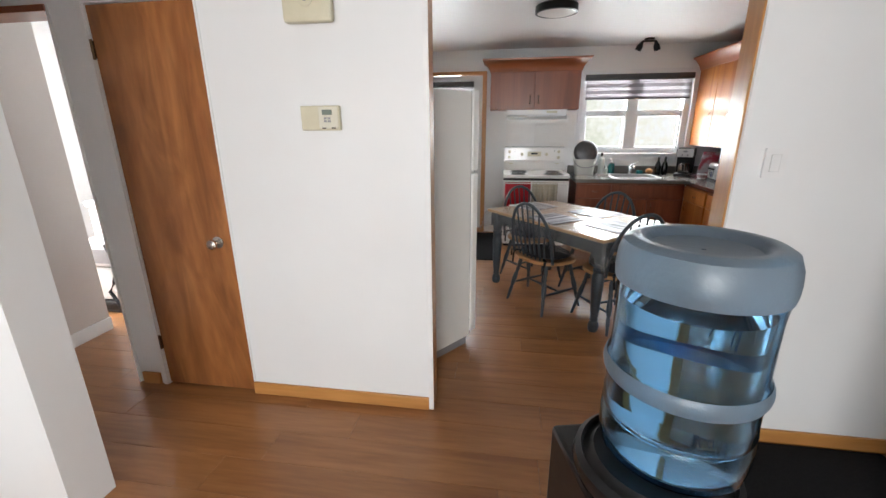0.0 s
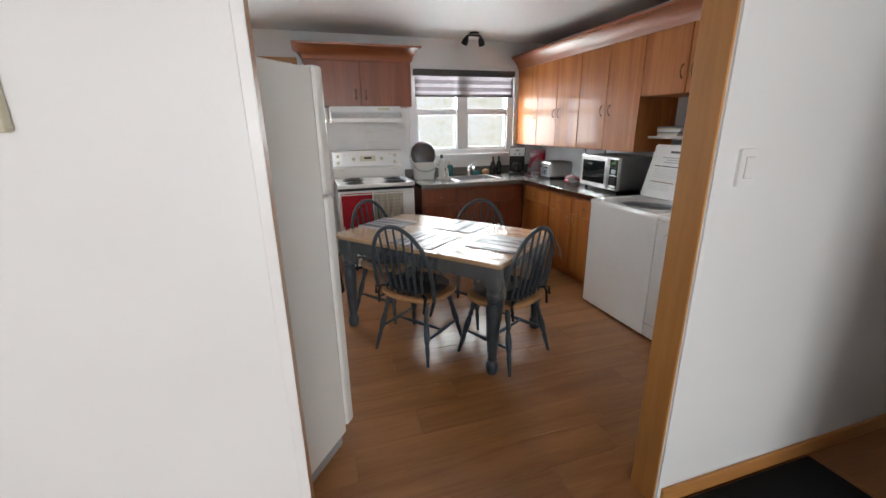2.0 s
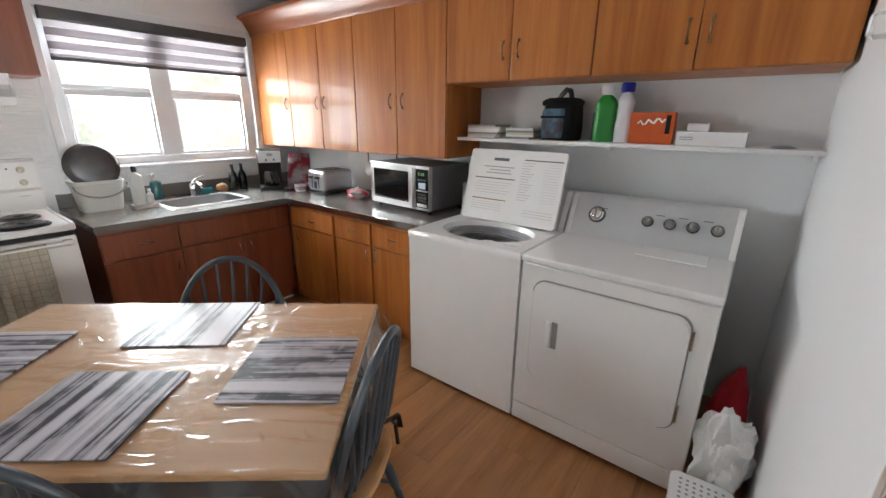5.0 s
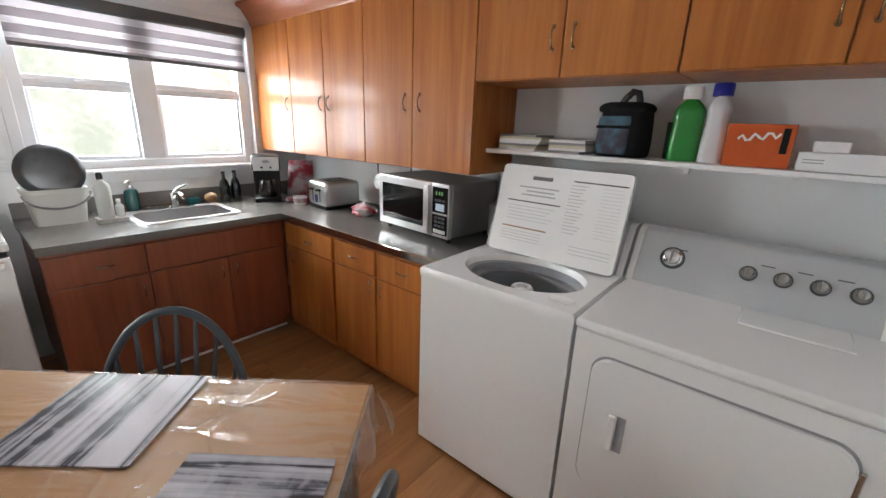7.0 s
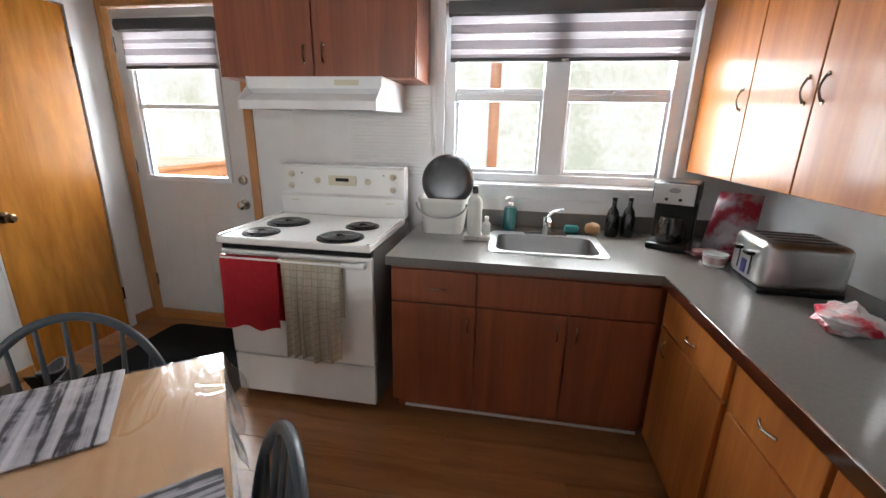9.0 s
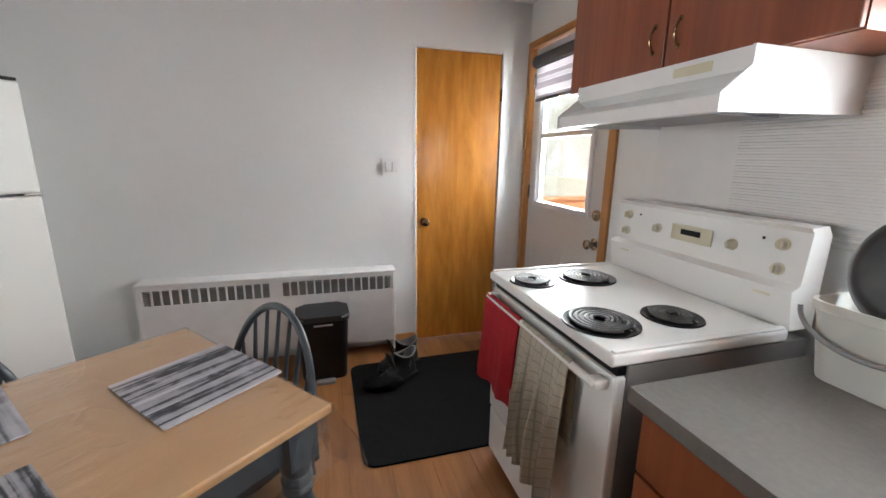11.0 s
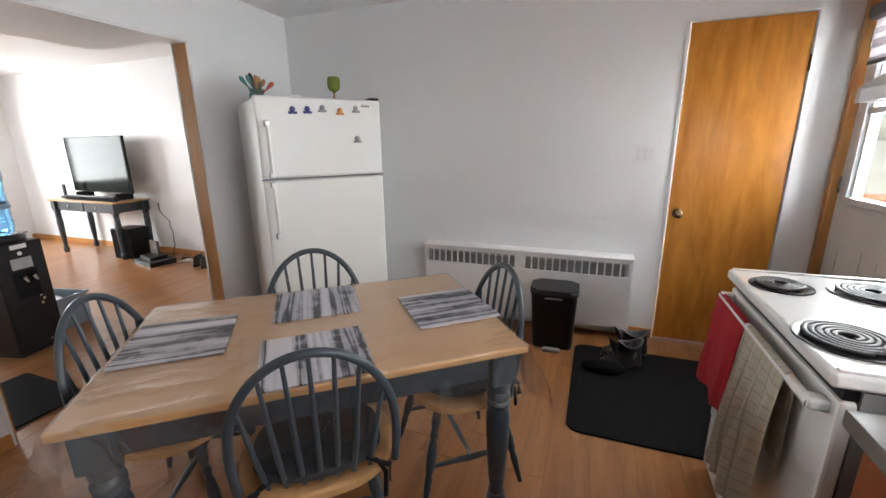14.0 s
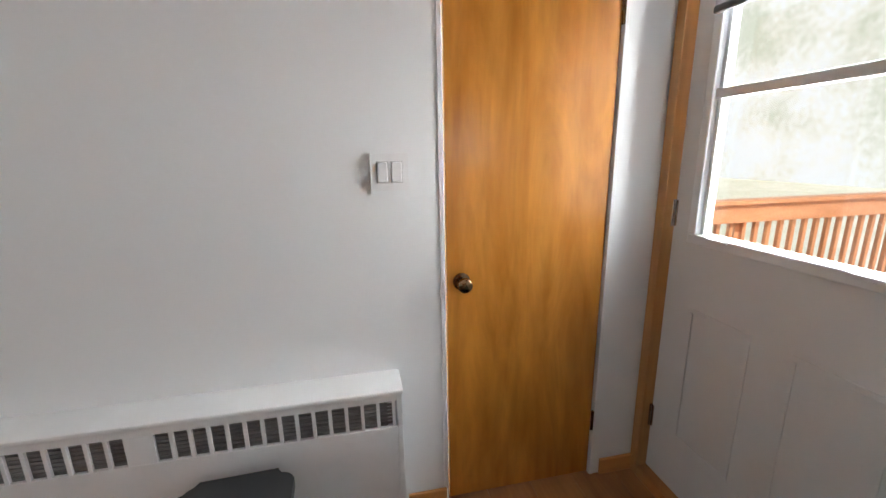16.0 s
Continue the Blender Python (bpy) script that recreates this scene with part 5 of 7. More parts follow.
bn = thing("waste_bin", "black plastic pedal bin by the radiator", "waste bin", at=pose(-0.655, 2.505, 0, 0, 0, 92) @ Matrix.Diagonal((1.14, 1.10, 1.03, 1)))
bm = bmesh.new()
rings = []
for f, z in ((0.86, 0.012), (0.90, 0.03), (1.0, 0.40)):
    rings.append([bm.verts.new((x * f, y * f, z)) for x, y in rounded(-0.135, 0.135, -0.11, 0.11, 0.04)])
for a, b in zip(rings, rings[1:]):
    for i in range(len(a)):
        j = (i + 1) % len(a)
        bm.faces.new((a[i], a[j], b[j], b[i]))
bm.faces.new(rings[0][::-1])
bm.faces.new(rings[-1])
part("bucket", bm, M_BLACK, bn)
bm = bmesh.new()
prism(bm, rounded(-0.142, 0.142, -0.118, 0.118, 0.045), 0.4005, 0.435)
bmesh.ops.bevel(bm, geom=[e for e in bm.edges if all(v.co.z > 0.43 for v in e.verts)], offset=0.016, segments=3, affect="EDGES")
part("lid", bm, mat("charcoal_plastic", (0.03, 0.031, 0.032), 0.5, dark=(0.025, 0.026, 0.027)), bn, "matt charcoal lid")
part("pedal", box(-0.05, 0.05, -0.135, -0.09, 0.0, 0.022, bev=0.005), M_GREY, bn, "grey pedal")
part("rim_slot", box(-0.05, 0.05, -0.1195, -0.112, 0.375, 0.384), M_GREY, bn)

single("door_mat", prism(bmesh.new(), rounded(-0.69, 0.275, 2.665, 3.93, 0.07), 0.001, 0.010), M_RUBBER, "black ribbed rubber mat inside the back door", "floor mat")
M_LEATHER = mat("worn_black_boot_leather", (0.014, 0.0135, 0.014), 0.42, dark=(0.024, 0.023, 0.023), scale=25, bump=0.25, bump_scale=50)
M_FELT = mat("grey_felt_lining", (0.21, 0.21, 0.22), 0.95, dark=(0.15, 0.15, 0.16), scale=60, bump=0.4, bump_scale=200)


def boot(m, label, splay):
    """A loose ankle boot along +y, its collar wide open over a grey lining."""
    e = thing("boot", label, "boot", at=m, group="boots on the mat")

    def foot(f, grow=0.0):
        out = []
        for k in range(32):
            a = 2 * math.pi * k / 32
            w = 0.047 + 0.007 * math.sin(a) - 0.005 * math.cos(2 * a) + grow
            out.append((w * f * math.cos(a), (0.150 + grow) * math.sin(a)))
        return out

    part("sole", prism(bmesh.new(), foot(1.0, 0.004), 0.0, 0.018), M_BLACK, e, "ridged black rubber sole")
    part("heel", box(-0.043, 0.043, -0.150, -0.075, 0.0185, 0.026, bev=0.004), M_BLACK, e)
    bm = bmesh.new()
    rings = []
    levels = ((0.0185, 0.150, -0.150, 1.0), (0.035, 0.152, -0.152, 1.02), (0.060, 0.140, -0.150, 0.98), (0.080, 0.095, -0.146, 0.90), (0.097, 0.045, -0.142, 0.86), (0.120, 0.022, -0.140, 0.88), (0.150, 0.018, -0.142, 0.95), (0.172, 0.022, -0.148, 1.02 + splay))
    for z, front, back, f in levels:
        ring = []
        for k in range(32):
            a = 2 * math.pi * k / 32
            y = (front + back) / 2 + (front - back) / 2 * math.sin(a)
            w = (0.046 + 0.006 * math.sin(a) * (z < 0.07) + 0.003 * noise.noise(Vector((3 * math.cos(a), 3 * math.sin(a), z * 25)))) * f
            drop = 0.016 * math.cos(2 * a) if z > 0.16 else 0.0
            ring.append(bm.verts.new((w * math.cos(a), y, z - drop)))
        rings.append(ring)
    for a, b in zip(rings, rings[1:]):
        for i in range(32):
            j = (i + 1) % 32
            bm.faces.new((a[i], a[j], b[j], b[i]))
    bm.faces.new(rings[0][::-1])
    top = [v.co.copy() for v in rings[-1]]
    part("upper", bm, M_LEATHER, e)
    bm = bmesh.new()
    c = sum(top, Vector()) / len(top)
    loops = []
    for shrink, dz in ((1.0, -0.003), (0.995, 0.006), (0.86, 0.004), (0.80, -0.03), (0.74, -0.10)):
        loops.append([bm.verts.new((c.x + (v.x - c.x) * shrink, c.y + (v.y - c.y) * shrink, v.z + dz)) for v in top])
    for a, b in zip(loops, loops[1:]):
        for i in range(32):
            j = (i + 1) % 32
            bm.faces.new((a[i], a[j], b[j], b[i]))
    bm.faces.new(loops[-1])
    part("lining", bm, M_FELT, e, "grey padded felt lining")
    bm = bmesh.new()
    bx(bm, -0.030, 0.030, -0.004, 0.004, 0.0, 0.115, bev=0.0035)
    part("tongue", bm, M_LEATHER, e, "black tongue bent forwards", at=pose(0, 0.030, 0.098, -20))
    bm = bmesh.new()
    for k in range(4):
        y, z = 0.092 - k * 0.022, 0.088 + 0.016 * k
        tube(bm, [(-0.026, y, z - 0.008), (0, y + 0.006, z + 0.004), (0.026, y, z - 0.008)], 0.0028, 6)
    part("laces", bm, M_BLACK, e, "dark laces")
    return e


boot(pose(-0.435, 2.945, 0.010, 0, 0, 207), "black ankle boot with a grey lining, open on the mat", 0.08)
boot(pose(-0.610, 2.985, 0.010, 0, 0, 198), "black ankle boot with a grey lining beside its pair", 0.02)
# Low dark lump next to the boots.
single("slipper", crumpled(-0.36, 2.85, 0.048, 0.055, 0.13, 0.036, 8, rough=0.2), M_RUBBER, "low dark lump lying on the mat", "shoe")
single("knit_hat", crumpled(-0.815, 1.245, 0.10, 0.12, 0.135, 0.098, 5, rough=0.32), mat("dark_knit", (0.02, 0.021, 0.026), 0.95, bump=0.5, bump_scale=90), "dark knitted bundle on the floor by the radiator", "clothing")


# ================= stove and hood =================
SX0, SX1, SY = 0.345, 1.108, 3.282
stove = thing("stove", "white electric coil stove with a raised back panel", "stove", at=pose(-0.0467, -0.1594, 0) @ Matrix.Diagonal((1.0485, 1.0403, 1.018, 1)))
part("body", box(SX0 + 0.004, SX1 - 0.004, SY + 0.035, 3.95, 0.03, 0.872), mat("grey_painted_steel", (0.22, 0.22, 0.217), 0.4, dark=(0.185, 0.185, 0.182), scale=4), stove, "grey painted steel sides")
part("plinth", box(SX0 + 0.03, SX1 - 0.03, SY + 0.06, 3.93, 0.0, 0.0295), M_BLACK, stove, "dark recessed plinth")
part("storage_drawer", box(SX0 + 0.006, SX1 - 0.006, SY + 0.004, SY + 0.034, 0.045, 0.262, bev=0.006), M_WHITE, stove)
oven = part("oven_door", box(SX0 + 0.004, SX1 - 0.004, SY, SY + 0.034, 0.272, 0.842, bev=0.008), M_WHITE, stove)
bm = bmesh.new()
tube(bm, [(SX0 + 0.03, SY - 0.034, 0.812), (SX1 - 0.03, SY - 0.034, 0.812)], 0.013, 12)
for x in (SX0 + 0.045, SX1 - 0.045):
    bx(bm, x - 0.02, x + 0.02, SY - 0.044, SY + 0.002, 0.797, 0.828, bev=0.008)
part("oven_handle", bm, M_WHITE, oven, "long white oven handle")
part("vent_slot", box(SX0 + 0.01, SX1 - 0.01, SY + 0.006, SY + 0.034, 0.845, 0.869), M_BLACK, stove, "dark gap under the cooktop")
bm = bmesh.new()
bx(bm, SX0, SX1, SY - 0.022, 3.86, 0.874, 0.912, bev=0.010, seg=3)
part("cooktop", bm, M_WHITE, stove)
for a in ((SX0 + 0.004, SX0 + 0.022, SY - 0.012, 3.85), (SX1 - 0.022, SX1 - 0.004, SY - 0.012, 3.85)):
    part("cooktop_edge", box(a[0], a[1], a[2], a[3], 0.9105, 0.919, bev=0.004), M_WHITE, stove)


def burner(x, y, r):
    bm = bmesh.new()
    lathe(bm, [(r + 0.016, 0.9125), (r + 0.015, 0.917), (r + 0.006, 0.9165), (r - 0.004, 0.9132), (0.003, 0.9131)], 36)
    pan = part("drip_pan", bm, M_BLACK, stove, "black drip pan", at=pose(x, y, 0))
    bm = bmesh.new()
    turns = 5 if r > 0.085 else 4
    pts = []
    for k in range(turns * 22 + 1):
        a = 2 * math.pi * k / 22
        q = 0.018 + (r - 0.022) * k / (turns * 22)
        pts.append((q * math.cos(a), q * math.sin(a), 0.9235))
    tube(bm, pts, 0.0068, 8, r2=0.0045)
    for k in range(3):
        a = 2 * math.pi * k / 3 + 0.4
        part("coil_support", tube(bmesh.new(), [(0.01 * math.cos(a), 0.01 * math.sin(a), 0.9175), (r * math.cos(a), r * math.sin(a), 0.9175)], 0.003, 6), M_NICKEL, pan, "thin steel support")
    part("coil", bm, M_COIL, pan, "spiral heating coil")


burner(0.53, 3.60, 0.095)
burner(0.52, 3.365, 0.072)
burner(0.945, 3.605, 0.072)
burner(0.925, 3.365, 0.095)
# raised back panel, leaning back a little
bm = bmesh.new()
prism(bm, [(3.865, 0.905), (3.842, 1.025), (3.872, 1.040), (3.882, 1.193), (3.868, 1.209), (3.935, 1.213), (3.955, 1.185), (3.955, 0.905)], SX0 + 0.006, SX1 - 0.006, Matrix(((0, 0, 1, 0), (1, 0, 0, 0), (0, 1, 0, 0), (0, 0, 0, 1))))
guard = part("back_panel", bm, M_WHITE, stove)
M_KNOB = mat("ivory_knob", (0.62, 0.58, 0.45), 0.4)


def stove_knob(x, z):
    bm = bmesh.new()
    lathe(bm, [(0.019, 0), (0.019, 0.004), (0.014, 0.007), (0.012, 0.02), (0.003, 0.021)], 18)
    bx(bm, -0.003, 0.003, -0.013, 0.013, 0.020, 0.027, bev=0.001)
    part("control_knob", bm, M_KNOB, guard, "ivory control knob", at=pose(x, 3.876 + 0.02 * (z - 1.115), z, 86))


for x, z in ((0.415, 1.150), (0.41, 1.080), (0.575, 1.117), (0.885, 1.117), (1.035, 1.150), (1.035, 1.075)):
    stove_knob(x, z)
part("clock_panel", box(0.645, 0.815, 3.8705, 3.8745, 1.090, 1.150, bev=0.002), M_CREAM, guard, "ivory clock panel")
part("clock", box(0.69, 0.77, 3.868, 3.8703, 1.115, 1.135), M_BLACK, guard, "dark clock window")
for x in (0.48, 0.98):
    part("mark", box(x - 0.004, x + 0.004, 3.8725, 3.8745, 1.155, 1.163), M_BLACK, guard)
for x in (0.44, 1.02):
    part("print", box(x - 0.025, x + 0.025, 3.8465, 3.854, 0.995, 1.003), M_CREAM, guard)


def towel(x0, x1, low, material, label, seed, folds, back_low=0.45, deep=0.011, gather=0.0):
    """A cloth hung over the oven handle, in folds."""
    bm = bmesh.new()
    nx, prof = 64, []
    y0, top = SY - 0.0625, 0.8266
    path = [(0.0145, back_low), (0.0145, 0.70), (0.0145, top - 0.01), (0.009, top + 0.0125), (0.0, top + 0.0165), (-0.0095, top + 0.0125), (-0.0155, top - 0.012), (-0.019, 0.72), (-0.022, 0.60), (-0.025, low + 0.1), (-0.027, low)]
    full = []
    for (a, b), (c, d) in zip(path, path[1:]):
        for s in range(4):
            full.append((a + (c - a) * s / 4, b + (d - b) * s / 4))
    full.append(path[-1])
    rows = []
    for k, (dy, z) in enumerate(full):
        row = []
        for i in range(nx + 1):
            f = i / nx
            hang = max(0.0, min(1.0, (top - z) / 0.3)) if k > len(full) * 0.45 else 0.0
            x = (x0 + x1) / 2 + (x1 - x0) * (f - 0.5) * (1 - gather * hang) + 0.012 * hang * math.sin(seed + 5 * f)
            w = hang * (0.008 + deep * (0.5 + 0.5 * math.sin(2 * math.pi * folds * (f + 0.05 * noise.noise(Vector((4 * f, 2 * z, seed)))) + seed)) ** 1.6 + 0.006 * noise.noise(Vector((7 * f, 5 * z, seed))))
            zz = z + (0.025 * noise.noise(Vector((3 * f, seed, 1.7))) * hang)
            row.append(bm.verts.new((x, y0 + dy - w, zz)))
        rows.append(row)
    for a, b in zip(rows, rows[1:]):
        for i in range(nx):
            bm.faces.new((a[i], a[i + 1], b[i + 1], b[i]))
    return single("kitchen_towel", bm, material, label, "towel", group="towels on the oven handle")


M_RED = mat("red_terry", (0.46, 0.014, 0.026), 0.95, dark=(0.36, 0.010, 0.018), scale=30, bump=0.5, bump_scale=160)


def checked_cloth():
    m = mat("beige_checked_cloth", (0.50, 0.46, 0.37), 0.95, dark=(0.43, 0.39, 0.31), scale=20, bump=0.3, bump_scale=200)
    n, l = m.node_tree.nodes, m.node_tree.links
    b = n["Principled BSDF"]
    src = b.inputs["Base Color"].links[0].from_socket
    tc, br, mx = n.new("ShaderNodeTexCoord"), n.new("ShaderNodeTexBrick"), n.new("ShaderNodeMix")
    mp = n.new("ShaderNodeMapping")
    mp.inputs["Rotation"].default_value = (radians(90), 0, 0)
    l.new(tc.outputs["Object"], mp.inputs[0])
    l.new(mp.outputs[0], br.inputs[0])
    br.offset = 0.0
    for i, v in ((4, 1.0), (5, 0.0024), (6, 0.3), (8, 0.036), (9, 0.036)):
        br.inputs[i].default_value = v
    mx.data_type = "RGBA"
    mx.inputs[7].default_value = (0.33, 0.30, 0.235, 1)
    l.new(br.outputs["Fac"], mx.inputs[0])
    l.new(src, mx.inputs[6])
    l.new(mx.outputs[2], b.inputs["Base Color"])
    return m


towel(0.345, 0.655, 0.475, M_RED, "dark red terry towel over the oven handle", 1.0, 1.5, back_low=0.50)
towel(0.672, 0.975, 0.345, checked_cloth(), "beige checked dish cloth over the oven handle", 2.3, 4.5, back_low=0.55, deep=0.042, gather=0.10)

hood = thing("range_hood", "white metal range hood under the cabinet", "range hood", at=pose(0, 0, 0))
bm = bmesh.new()
prism(bm, [(3.505, 1.535), (3.505, 1.576), (3.63, 1.618), (3.595, 1.640), (3.595, 1.697), (4.036, 1.697), (4.036, 1.575), (3.98, 1.575), (3.545, 1.545), (3.545, 1.535)], 0.340, 1.062, Matrix(((0, 0, 1, 0), (1, 0, 0, 0), (0, 1, 0, 0), (0, 0, 0, 1))))
part("shell", bm, M_TRIM, hood)
for x in (0.332, 1.0622):
    bm = bmesh.new()
    prism(bm, [(3.500, 1.533), (3.500, 1.58), (3.590, 1.650), (3.590, 1.698), (4.036, 1.698), (4.036, 1.545)], x, x + 0.0075, Matrix(((0, 0, 1, 0), (1, 0, 0, 0), (0, 1, 0, 0), (0, 0, 0, 1))))
    part("side_plate", bm, M_TRIM, hood)
part("filter", box(0.45, 0.90, 3.60, 3.95, 1.548, 1.556), M_GREY, hood, "grey grease filter")
part("print_panel", box(0.82, 0.95, 3.592, 3.5945, 1.655, 1.682), M_CREAM, hood, "faint control label")


# ================= cabinets =================
def bow_pull(parent, m, length=0.085, material=None, label="antique bow handle", plate=True):
    """A bow handle along local x that stands out along local z."""
    bm = bmesh.new()
    pts = [(-length / 2 + length * k / 10, 0, 0.004 + 0.015 * math.sin(math.pi * k / 10)) for k in range(11)]
    tube(bm, pts, [0.005 - 0.0015 * math.sin(math.pi * k / 10) for k in range(11)], 8)
    if plate:
        for s in (-1, 1):
            lathe(bm, [(0.009, 0), (0.008, 0.003), (0.003, 0.004)], 10, Matrix.Translation((s * length / 2, 0, 0)))
    return part("handle", bm, material or M_BRONZE, parent, label, at=m)


UPX = 2.70


def upper_unit(y0, y1, z0, z1, doors, label):
    """A wall cabinet whose doors face -x: (from, to, where the handle is)."""
    e = thing("wall_cabinet", label, "cabinet", group="wall cabinets", at=pose(0, 0, 0))
    part("body", box(UPX + 0.019, RIGHT - 0.002, y0 + 0.001, y1 - 0.001, z0, z1), M_CAB, e)
    for a, b, hy, hz in doors:
        d = part("door", box(UPX, UPX + 0.0185, a + 0.003, b - 0.003, z0 + 0.003, z1 - 0.012, bev=0.003), M_CAB, e)
        bow_pull(d, pose(UPX, hy, hz, 0, -90, 0) @ pose(0, 0, 0, 0, 0, 0), 0.085)
    return e


upper_unit(3.12, 4.036, 1.25, 2.165, ((3.53, 4.03, 3.585, 1.60), (3.12, 3.53, 3.165, 1.60)), "honey cherry wall cabinet beside the window")
upper_unit(2.31, 3.119, 1.25, 2.165, ((2.715, 3.119, 3.075, 1.60), (2.31, 2.715, 2.365, 1.60)), "honey cherry wall cabinet over the toaster")
upper_unit(1.90, 2.309, 1.25, 2.165, ((1.90, 2.309, 2.255, 1.60),), "narrow honey cherry wall cabinet over the microwave")
upper_unit(1.04, 1.899, 1.69, 2.165, ((1.475, 1.899, 1.52, 1.84), (1.04, 1.475, 1.43, 1.84)), "short honey cherry cabinet over the washer")
upper_unit(0.135, 1.039, 1.69, 2.165, ((0.62, 1.039, 0.66, 1.84), (0.135, 0.62, 0.58, 1.84)), "short honey cherry cabinet over the dryer")


def crown(name, pts, label):
    """Crown moulding that flares outwards, mitred round its corners: (x, y, outwards x, outwards y)."""
    bm = bmesh.new()
    prof = [(0.0, 2.15), (0.006, 2.15), (0.016, 2.175), (0.018, 2.195), (0.065, 2.262), (0.098, 2.278), (0.10, 2.298), (0.0, 2.298)]
    rings = [[bm.verts.new((x + ox * a, y + oy * a, z)) for a, z in prof] for x, y, ox, oy in pts]
    for a, b in zip(rings, rings[1:]):
        for i in range(len(prof)):
            j = (i + 1) % len(prof)
            bm.faces.new((a[i], a[j], b[j], b[i]))
    bm.faces.new(rings[0][::-1])
    bm.faces.new(rings[-1])
    return single(name, bm, M_CROWN_Y if abs(pts[0][0] - pts[-1][0]) < 0.2 else M_CROWN, label, "moulding")


M_CROWN_Y = wood("cherry_crown_deep", (0.36, 0.115, 0.04), (0.25, 0.07, 0.025), 0.36, grain=(15, 0.8, 15), coat=0.2)
crown("crown_moulding", [(UPX - 0.001, 4.036, -1, 0), (UPX - 0.001, 0.135, -1, 0)], "glossy cherry crown moulding along the wall cabinets")
crown("crown_moulding", [(0.115, 4.036, -1, 0), (0.115, 3.687, -1, -1), (1.222, 3.687, 1, -1), (1.222, 4.036, 1, 0)], "dark cherry crown moulding over the hood cabinet")
hc = thing("hood_cabinet", "cherry wall cabinet over the range hood, shade in its colour", "cabinet", at=pose(0, 0, 0))
part("body", box(0.116, 1.221, 3.707, 4.037, 1.700, 2.17), M_CAB_SHADED, hc)
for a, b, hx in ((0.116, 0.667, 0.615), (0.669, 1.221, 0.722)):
    d = part("door", box(a + 0.003, b - 0.003, 3.689, 3.7065, 1.703, 2.15, bev=0.003), M_CAB_SHADED, hc)
    bow_pull(d, pose(hx, 3.689, 1.82, 90) @ pose(0, 0, 0, 0, 0, 90), 0.085)

CZ = 0.885


def front_door(e, a, b, z0, z1, handle=None, drawer=None, axis="y", material=None, face=3.262):
    """A door or drawer front; axis y: it faces -y, axis x: it faces -x."""
    m = material or M_CAB_SHADED
    name = "drawer" if drawer else "door"
    if axis == "y":
        d = part(name, box(a + 0.003, b - 0.003, face, face + 0.018, z0, z1, bev=0.003), m, e)
    else:
        d = part(name, box(face, face + 0.018, a + 0.003, b - 0.003, z0, z1, bev=0.003), m, e)
    if handle:
        p, z, upright = handle
        base = pose(p, face, z, 90) if axis == "y" else pose(face, p, z, 90, 0, -90)
        bow_pull(d, base @ pose(0, 0, 0, 0, 0, 90 if upright else 0), 0.075, M_NICKEL, "satin metal bow handle", False)
    return d


b1 = thing("base_cabinet", "cherry base cabinet beside the stove, shade in its colour", "cabinet", group="base cabinets", at=pose(0, 0, 0))
part("body", box(1.200, 1.612, 3.281, 4.036, 0.10, 0.84), M_CAB_SHADED, b1)
part("toe_kick", box(1.205, 1.612, 3.355, 3.37, 0.0, 0.10), M_CAB_SHADED, b1)
front_door(b1, 1.200, 1.612, 0.66, 0.82, (1.43, 0.735, False), True, material=M_CAB_SHADED)
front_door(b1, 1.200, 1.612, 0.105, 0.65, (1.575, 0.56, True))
b2 = thing("base_cabinet", "cherry double base cabinet under the sink, shade in its colour", "cabinet", group="base cabinets", at=pose(0, 0, 0))
part("body", box(1.613, 2.432, 3.281, 3.32, 0.10, 0.84), M_CAB_SHADED, b2)
part("toe_kick", box(1.613, 2.43, 3.355, 3.37, 0.0, 0.10), M_CAB_SHADED, b2)
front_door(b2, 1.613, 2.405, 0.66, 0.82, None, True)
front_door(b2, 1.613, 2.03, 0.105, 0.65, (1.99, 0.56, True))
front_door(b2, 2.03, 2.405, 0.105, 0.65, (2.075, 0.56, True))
b3 = thing("base_cabinet", "honey cherry base cabinet in the corner", "cabinet", group="base cabinets", at=pose(0, 0, 0))
part("body", box(2.4325, 3.09, 2.690, 3.255, 0.10, 0.84), M_CAB, b3)
part("toe_kick", box(2.49, 2.505, 2.690, 3.36, 0.0, 0.10), M_CAB, b3)
front_door(b3, 2.705, 3.24, 0.67, 0.815, (2.95, 0.735, False), True, "x", M_CAB, 2.414)
front_door(b3, 2.705, 3.24, 0.105, 0.66, (3.15, 0.59, True), None, "x", M_CAB, 2.414)
b4 = thing("base_cabinet", "honey cherry double base cabinet beside the washer", "cabinet", group="base cabinets", at=pose(0, 0, 0))
part("body", box(2.4325, 3.09, 1.835, 2.688, 0.10, 0.84), M_CAB, b4)
part("toe_kick", box(2.49, 2.505, 1.835, 2.688, 0.0, 0.10), M_CAB, b4)
front_door(b4, 2.305, 2.675, 0.67, 0.815, (2.49, 0.745, False), True, "x", M_CAB, 2.414)
front_door(b4, 1.84, 2.295, 0.67, 0.815, (2.09, 0.745, False), True, "x", M_CAB, 2.414)
front_door(b4, 2.305, 2.675, 0.105, 0.66, (2.345, 0.60, True), None, "x", M_CAB, 2.414)
front_door(b4, 1.84, 2.295, 0.105, 0.66, (2.255, 0.60, True), None, "x", M_CAB, 2.414)
structure("trim", box(1.245, 2.43, 3.350, 3.3545, 0.0, 0.016), M_TRIM, "pale sealing strip along the floor", "floor trim")

